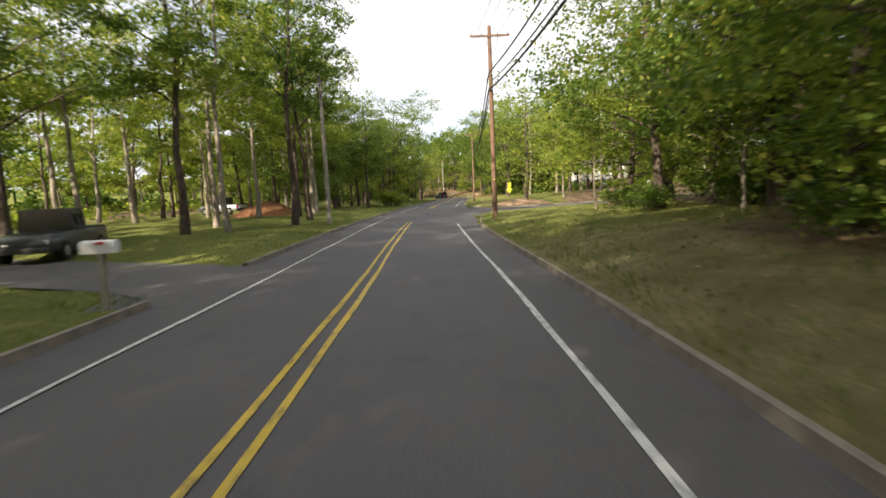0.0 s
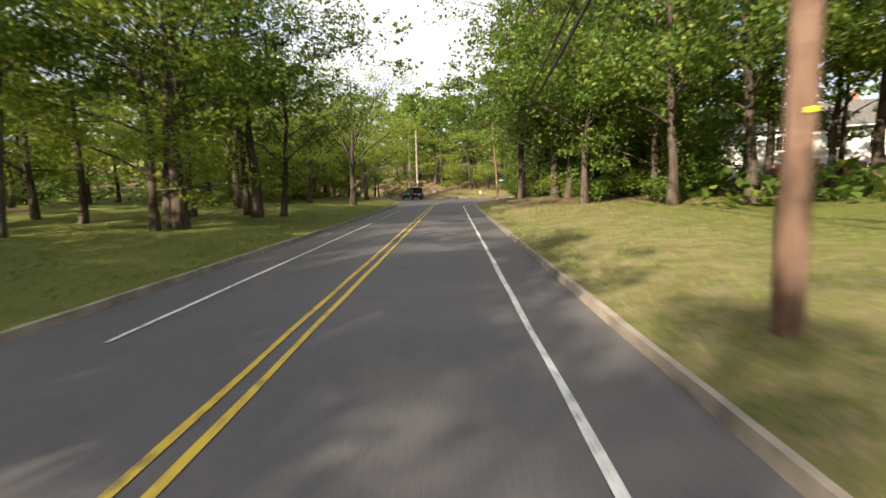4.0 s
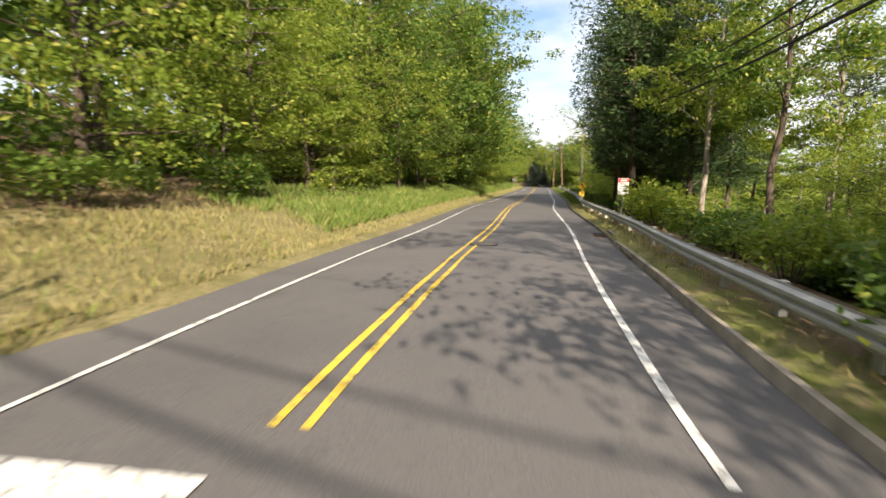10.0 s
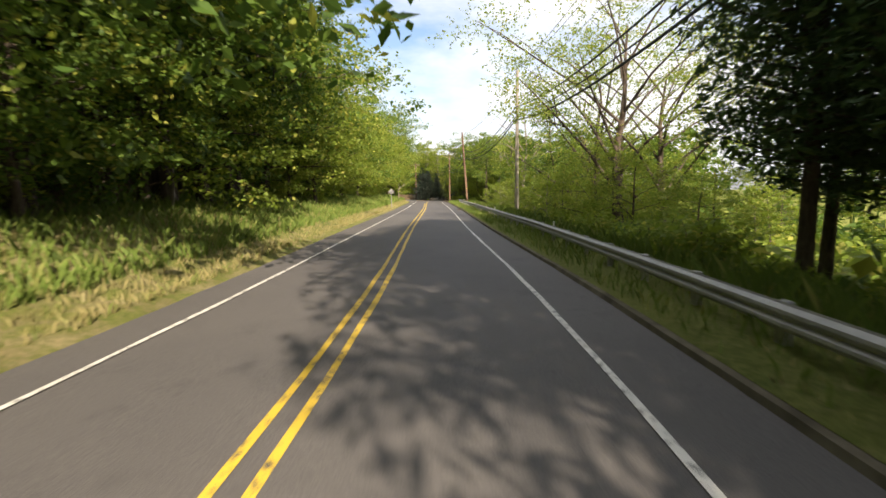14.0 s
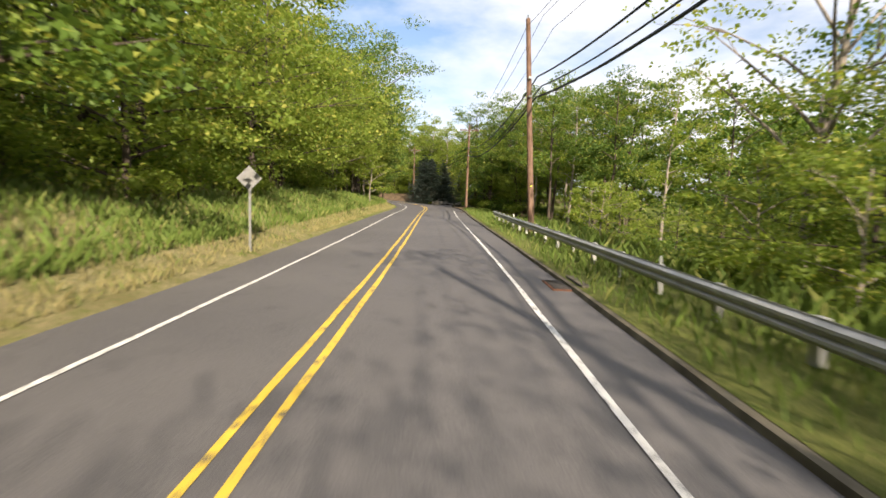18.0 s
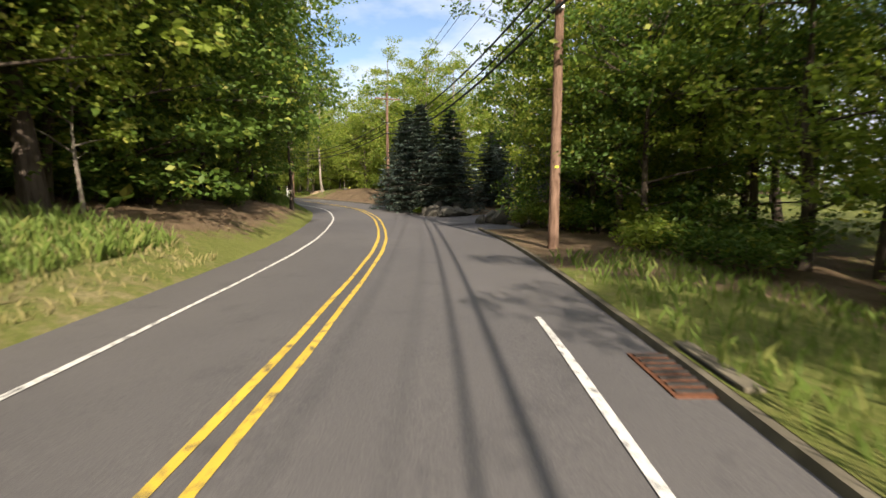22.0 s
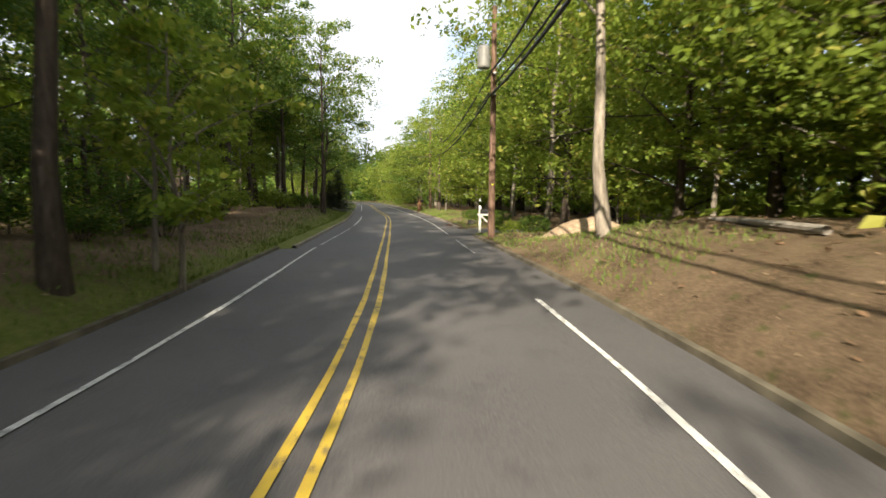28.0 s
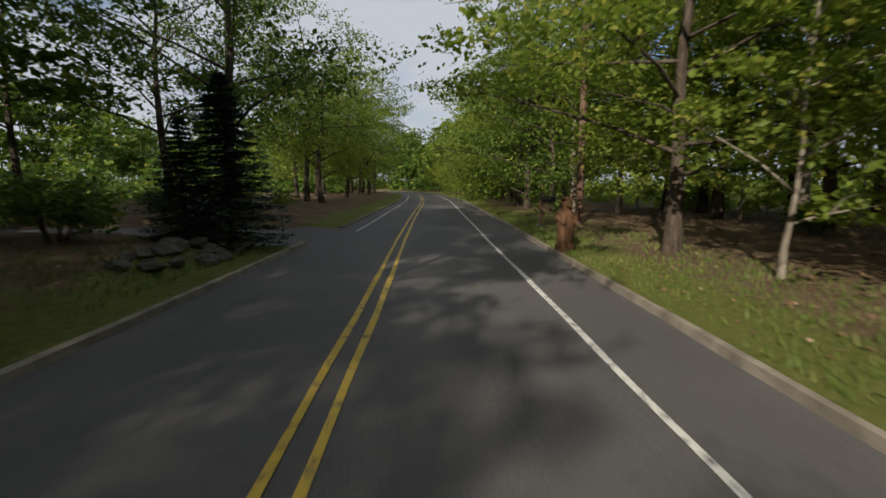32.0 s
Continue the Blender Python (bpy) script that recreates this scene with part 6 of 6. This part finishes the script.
# -- soil heap, boulders, statue --
def mound(name, x, y, size, material, label, category, seed=1, yaw=0.0):
    bm = bmesh.new()
    n = 26
    base_z = land_at(x, y)
    g = [[None] * n for _ in range(n)]
    for i in range(n):
        for j in range(n):
            u, v = 2 * i / (n - 1) - 1, 2 * j / (n - 1) - 1
            r = math.hypot(u, v)
            h = max(0.0, math.cos(min(1, r) * math.pi / 2)) ** 1.4
            k = noise.noise(Vector((u * 2.1 + seed, v * 2.1, seed))) * 0.35 + noise.noise(Vector((u * 7, v * 7 + seed, 0))) * 0.12
            px, py = u * size[0], v * size[1]
            wx, wy = x + px * math.cos(radians(yaw)) - py * math.sin(radians(yaw)), y + px * math.sin(radians(yaw)) + py * math.cos(radians(yaw))
            g[i][j] = bm.verts.new((px, py, h * size[2] * (1 + k) - 0.10 * min(1, r) ** 6 + land_at(wx, wy) - base_z))
    for i in range(n - 1):
        for j in range(n - 1):
            bm.faces.new((g[i][j], g[i + 1][j], g[i + 1][j + 1], g[i][j + 1]))
    me = bpy.data.meshes.new(name)
    bm.to_mesh(me)
    bm.free()
    me.materials.append(material)
    me.shade_smooth()
    ob = new(name, me)
    place(ob, x, y, yaw)
    tagged(ob, label, category)


mound("soil_mound", -16.5, 46.0, (3.0, 4.0, 1.2), DIRT, "heap of red-brown turned soil on the lawn", "soil heap", 2, -20)
mound("soil_mound", 9.0, 54.6, (3.8, 2.3, 0.4), plain("bare_soil", (0.36, 0.25, 0.17), 1.0, 0.05, vary=0.25, scale=5.0), "low mound of bare pale soil under a tree", "soil mound", 5, 20)
mound("soil_mound", 161.9, 275.0, (1.4, 2.0, 0.6), CHIPS, "sunlit mound of pale bark mulch by the kerb", "mulch mound", 9, 20)


def boulder(x, y, size, seed, sink=0.25, label="grey weathered boulder beside the drive"):
    ob = part("boulder", rock_bm(seed, size), STONE)
    place(ob, x, y, seed * 40, land_at(x, y) + size[2] * (1 - 2 * sink))
    tagged(ob, label, "boulder", "boulders at the drive")


for i, (x, y, a, b, c) in enumerate(((138.3, 236.1, 0.4, 0.34, 0.3), (138.1, 235.3, 0.55, 0.44, 0.38), (138.2, 234.5, 0.62, 0.5, 0.42), (138.8, 233.9, 0.6, 0.5, 0.4), (139.6, 233.8, 0.5, 0.4, 0.36), (139.0, 235.6, 0.5, 0.46, 0.55), (139.6, 234.7, 0.6, 0.5, 0.6), (137.8, 234.4, 0.22, 0.2, 0.14),
                                     (134.9, 229.9, 0.36, 0.3, 0.3), (135.5, 229.7, 0.5, 0.42, 0.42), (136.4, 229.6, 0.48, 0.42, 0.44), (135.3, 229.0, 0.5, 0.46, 0.55), (137.3, 229.4, 0.45, 0.4, 0.4))):
    boulder(x, y, (a * 0.85, b * 0.85, c * 0.85), i + 1)
for i in range(16):
    x, y = 160.0 + 1.3 * WOODS.random() + 0.06 * i, 311.2 + 0.24 * i
    k = WOODS.uniform(0.12, 0.24)
    boulder(x, y, (k * 1.3, k, k * 0.7), 30 + i, 0.2, "rough brown field stone in a loose pile")
boulder(163.5, 287.0, (0.3, 0.24, 0.16), 60, 0.2, "single pale stone on the mulch")
boulder(7.0, 74.0, (0.2, 0.16, 0.1), 61, 0.2, "single pale stone on the lawn")


def carved_statue(x, y):
    bm = turned([(0.26, -0.1), (0.27, 0.12), (0.22, 0.2), (0.23, 0.55), (0.25, 0.8), (0.20, 1.0), (0.12, 1.08), (0.15, 1.18), (0.16, 1.28), (0.10, 1.38), (0.02, 1.42)], 16)
    for sx in (-1, 1):
        rod((sx * 0.11, 0, 1.36), (sx * 0.13, 0, 1.45), 0.05, 0.03, 8, bm)
        rod((sx * 0.24, 0.0, 0.9), (sx * 0.12, -0.24, 0.7), 0.07, 0.06, 8, bm)
    rod((0, -0.1, 1.24), (0, -0.24, 1.2), 0.07, 0.05, 8, bm)
    ob = part("carved_statue", bm, WOOD_DARK)
    place(ob, x, y, -10)
    tagged(ob, "chainsaw-carved brown wooden statue on the lawn", "statue")


carved_statue(170.2, 313.1)


# -- houses --
def window(parent, w, h, at, yaw=0):
    win = part("window", box((w + 0.16, 0.08, h + 0.16), bevel=0.01), CREAM, parent)
    win.matrix_basis = pose(*at, 0, 0, yaw)
    for sx in (-1, 1):
        for sz in (-1, 1):
            part("pane", box((w / 2 - 0.05, 0.02, h / 2 - 0.05), (sx * w / 4, -0.045, sz * h / 4)), GLASS_DARK, win)
    part("sill", box((w + 0.3, 0.16, 0.06), (0, -0.06, -h / 2 - 0.1), bevel=0.008), CREAM, win)


def house(x, y, yaw, w, d, storeys, wall, lower, label, z=None):
    b = new("house")
    top = 2.6 * storeys + 0.4
    body = part("wall", box((w, d, top + 0.8), (0, 0, top / 2 - 0.4), bevel=0.02), wall, b)
    if lower is not wall:
        part("lower_wall", box((w * 0.46, 0.14, 2.3), (w * 0.22, -d / 2 - 0.05, 1.25), bevel=0.01), lower, b, "red brick facing")
    for k in range(int(top / 0.28)):
        part("siding_board", box((w + 0.03, 0.02, 0.018), (0, -d / 2 - 0.012, 0.4 + 0.28 * k)), wall, body)
    rise = d * 0.30
    bm = bmesh.new()
    o = 0.45
    ring = [[bm.verts.new((sx * (w / 2 + o), yy, zz)) for yy, zz in ((-d / 2 - o, top - 0.1), (0, top + rise), (d / 2 + o, top - 0.1), (d / 2 + o, top - 0.28), (0, top + rise - 0.2), (-d / 2 - o, top - 0.28))] for sx in (-1, 1)]
    for i in range(6):
        k = (i + 1) % 6
        bm.faces.new((ring[0][i], ring[0][k], ring[1][k], ring[1][i]))
    bm.faces.new(ring[0]), bm.faces.new(ring[1][::-1])
    bmesh.ops.recalc_face_normals(bm, faces=bm.faces)
    roof = part("roof", bm, SHINGLE, b)
    for sx in (-1, 1):
        gb = bmesh.new()
        gb.faces.new([gb.verts.new((sx * (w / 2 - 0.02), yy, zz)) for yy, zz in ((-d / 2, top - 0.05), (d / 2, top - 0.05), (0, top + rise - 0.12))])
        part("gable", gb, wall, b)
    part("chimney", box((0.7, 0.6, 1.6), (w * 0.28, 0.4, top + rise), bevel=0.02), BRICK, roof)
    part("gutter", rod((-w / 2 - 0.4, -d / 2 - o, top - 0.2), (w / 2 + 0.4, -d / 2 - o, top - 0.2), 0.06, n=8), CREAM, roof)
    for s in range(storeys):
        for fx in (-0.36, -0.14, 0.14, 0.36):
            if s == 0 and fx == -0.14:
                dr = part("door", box((1.0, 0.08, 2.05), (w * fx, -d / 2 - 0.03, 1.25), bevel=0.01), SIGN_RED, b, "dark red front door")
                part("door_handle", rod((w * fx + 0.38, -d / 2 - 0.08, 1.2), (w * fx + 0.38, -d / 2 - 0.13, 1.2), 0.03, n=8), CHROME, dr)
                continue
            window(b, 0.95, 1.25, (w * fx, -d / 2 - (0.16 if s == 0 and fx > 0 else 0.04), 1.65 + 2.6 * s))
    for fy in (-0.22, 0.22):
        window(b, 0.9, 1.2, (-w / 2 - 0.04, d * fy, 1.65), -90)
    place(b, x, y, yaw, z)
    tagged(b, label, "house")


house(37.0, 116.0, -32, 13.0, 8.0, 2, SIDING, BRICK, "white two-storey house with brick facing behind trees")
house(73.0, 139.0, -54, 13.0, 8.0, 1, SIDING_GREY, SIDING_GREY, "low grey house below the road behind pines", -4.6)

# white rail fence beyond the lawn
fence = tagged(new("rail_fence"), "low white board fence beside the house", "fence")
for i in range(7):
    x, y = 27.0 + 1.9 * i, 97.0 - 0.9 * i
    pz = land_at(x, y)
    part("post", box((0.1, 0.1, 1.4), (x, y, pz + 0.4), bevel=0.01), CREAM, fence)
    if i < 6:
        for k in range(5):
            a = Vector((x, y, pz + 0.25 + 0.2 * k))
            c = Vector((x + 1.9, y - 0.9, land_at(x + 1.9, y - 0.9) + 0.25 + 0.2 * k))
            m = (a + c) / 2
            part("board", box((2.1, 0.025, 0.15), tuple(m), (0, 0, math.degrees(math.atan2(-0.9, 1.9)))), CREAM, fence)

# clipped hedges and flowers past the mailbox
for x, y, k in ((162.6, 279.2, 0.62), (163.4, 280.2, 0.6), (164.3, 284.6, 0.55), (164.5, 286.0, 0.5), (164.8, 287.4, 0.55), (165.1, 288.8, 0.5), (165.3, 290.2, 0.55), (165.6, 291.5, 0.5), (165.4, 286.6, 0.5), (165.9, 288.4, 0.5)):
    grow("hedge", x, y, k * 1.3)
for x, y, k in ((162.0, 279.9, 0.35), (161.7, 280.5, 0.25), (139.6, 236.2, 0.35), (138.6, 236.9, 0.25), (-6.3, 68.5, 1.25), (-7.2, 66.8, 1.3), (-8.2, 69.6, 1.4), (-6.8, 70.6, 1.0), (134.4, 227.2, 0.5), (136.0, 227.4, 0.6)):
    grow("shrub_lit", x, y, k, label="bright yellow-green garden bush in leaf")
for x, y in ((27, 60), (30, 66), (52, 157)):
    grow("young", x, y, 1.2)
log = mesh_object("fallen_log", *(lambda v, f: (tube(v, f, [(-1.1, 0, 0.07), (-0.4, 0.05, 0.09), (0.4, 0, 0.08), (1.1, 0.05, 0.07)], [0.07, 0.065, 0.06, 0.05], 9), (v, f))[1])([], []), WOOD_GREY)
tagged(place(log, 43.0, 170.3, 70), "pale fallen log in the roadside grass", "log")
log2 = mesh_object("fallen_log", *(lambda v, f: (tube(v, f, [(-2.0, 0, 0.08), (-0.6, 0.1, 0.1), (0.7, 0, 0.09), (2.0, 0.1, 0.07)], [0.08, 0.08, 0.07, 0.05], 9), (v, f))[1])([], []), WOOD_GREY)
tagged(place(log2, 159.6, 267.2, 60), "pale fallen trunk along the mulch bank", "log")

# ---- grass, weeds and leaf litter ----
def on_land(s, d):
    q = ROAD.at(s, d)
    return q, land(q[:, 0], q[:, 1])


def keep_off_paving(q):
    ok = np.ones(len(q), bool)
    for line, half in ((CROSS, 4.0), (SIDE, 4.2), (DRIVE_A, 2.1), (DRIVE_B, 1.9), (DRIVE_C, 2.8), (DRIVE_D, 2.0), (DRIVE_E, 2.2)):
        s2, d2 = line.near(q)
        ok &= ~((np.abs(d2) < half) & (s2 > -1) & (s2 < line.s[-1] - 1))
    return ok & (np.hypot(q[:, 0] - 5.0, q[:, 1] - 44.5) > 6.4) & (np.hypot(q[:, 0] - 9.5, q[:, 1] - 47.5) > 3.8) & (np.hypot(q[:, 0] - 3.5, q[:, 1] - 38) > 2.6) & (np.hypot(q[:, 0] - 4, q[:, 1] - 138) > 7.2) & (np.hypot(q[:, 0] - 12, q[:, 1] - 140) > 5.5)


def blades(name, seed, n, s0, s1, side, a0, a1, h, w, material, label, power=1.6):
    """Many single blades of grass in one mesh."""
    rng = np.random.default_rng(seed)
    s, a = rng.uniform(s0, s1, n), a0 + (a1 - a0) * rng.uniform(0, 1, n) ** power
    patch = np.sin(s * 0.9 + a) + np.sin(s * 0.33 - 1.7 * a) + rng.normal(0, 1.7, n)
    keep = patch > -0.7
    s, a = s[keep], a[keep]
    q, z = on_land(s, side * a)
    ok = keep_off_paving(q)
    q, z = q[ok], z[ok]
    n = len(q)
    ang = rng.uniform(0, 2 * np.pi, n)
    hh = h * rng.uniform(0.4, 1.25, n)
    out = np.stack([np.cos(ang), np.sin(ang)], 1)
    ww = w * rng.uniform(0.6, 1.4, n)
    base = np.column_stack([q, z - 0.02])
    sidev = np.column_stack([-out[:, 1] * ww, out[:, 0] * ww, np.zeros(n)])
    mid = base + np.column_stack([out * (hh * 0.15)[:, None], hh * 0.6])
    tip = base + np.column_stack([out * (hh * rng.uniform(0.2, 0.6, n))[:, None], hh])
    v = np.stack([base - sidev, base + sidev, mid + sidev * 0.7, tip, mid - sidev * 0.7], 1).reshape(-1, 3)
    ob = mesh_object(name, v, np.arange(5 * n).reshape(n, 5), material)
    tagged(ob, label, "grass", kind="stuff")


def litter(name, seed, n, s0, s1, side, a0, a1, size, material, label):
    rng = np.random.default_rng(seed)
    s, a = rng.uniform(s0, s1, n), rng.uniform(a0, a1, n)
    q, z = on_land(s, side * a)
    ok = keep_off_paving(q)
    v, f = leaf_quads(rng, np.column_stack([q[ok], z[ok] + 0.03]), size, 2.2, 1.3)
    tagged(mesh_object(name, v, f, material), label, "leaf litter", kind="stuff")


GRASS = leaf_material("grass_blades", (0.085, 0.14, 0.024), (0.19, 0.26, 0.055), (0.27, 0.29, 0.085), 0.4)
STRAW = leaf_material("dry_grass", (0.22, 0.20, 0.07), (0.40, 0.34, 0.17), (0.17, 0.22, 0.05), 0.35)
BROWN = leaf_material("dead_leaves", (0.13, 0.075, 0.04), (0.30, 0.19, 0.11), (0.42, 0.30, 0.19), 0.1)
blades("lawn_grass", 1, 42000, -4, 118, -1, 3.9, 14, 0.10, 0.012, GRASS, "short lawn grass with uneven tufts")
blades("lawn_grass", 2, 26000, -4, 112, 1, 4.2, 12, 0.11, 0.012, GRASS, "short rough grass beside the kerb")
blades("tall_grass", 3, 60000, 160, 284, -1, 4.5, 9.5, 0.38, 0.014, GRASS, "tall green grass on the bank")
blades("dry_grass", 4, 48000, 136, 284, -1, 3.6, 7.5, 0.2, 0.010, STRAW, "dry straw-coloured grass along the road edge", 1.3)
blades("dry_grass", 16, 16000, 134, 162, -1, 4.4, 15, 0.22, 0.010, STRAW, "dry weeds on the bank at the junction", 1.0)
blades("rail_grass", 5, 26000, 185, 284, 1, 4.15, 8.5, 0.28, 0.012, GRASS, "rough grass under the guardrail", 1.0)
blades("rail_weeds", 6, 14000, 185, 256, 1, 5.6, 9.0, 0.62, 0.009, GRASS, "tall weeds behind the guardrail", 1.0)
blades("dry_grass", 7, 3500, 150, 190, 1, 4.2, 6.0, 0.14, 0.012, STRAW, "thin dry grass between kerb and guardrail", 1.0)
blades("verge_grass", 8, 18000, 304, 384, -1, 3.75, 6.5, 0.14, 0.012, GRASS, "thin grass along the kerb", 1.6)
blades("verge_grass", 9, 16000, 336, 400, 1, 4.2, 7.0, 0.13, 0.012, GRASS, "mown grass strip along the kerb", 1.3)
blades("bank_grass", 10, 16000, 300, 326, -1, 4.6, 11, 0.28, 0.014, GRASS, "soft grass on the shaded bank", 1.0)
litter("leaf_litter", 11, 9000, 284, 400, -1, 4.4, 16, 0.07, BROWN, "brown fallen leaves under the trees")
litter("leaf_litter", 12, 12000, 300, 400, 1, 4.4, 16, 0.07, BROWN, "brown leaves and bark mulch")
litter("leaf_litter", 13, 9000, 136, 284, -1, 7.5, 18, 0.12, BROWN, "brown fallen leaves on the wooded bank")
litter("leaf_litter", 14, 6000, 90, 130, 1, 5.5, 16, 0.07, BROWN, "brown fallen leaves along the wood edge")
litter("leaf_litter", 15, 3000, -5, 30, 1, 4.6, 16, 0.07, BROWN, "brown fallen leaves on the shaded grass")
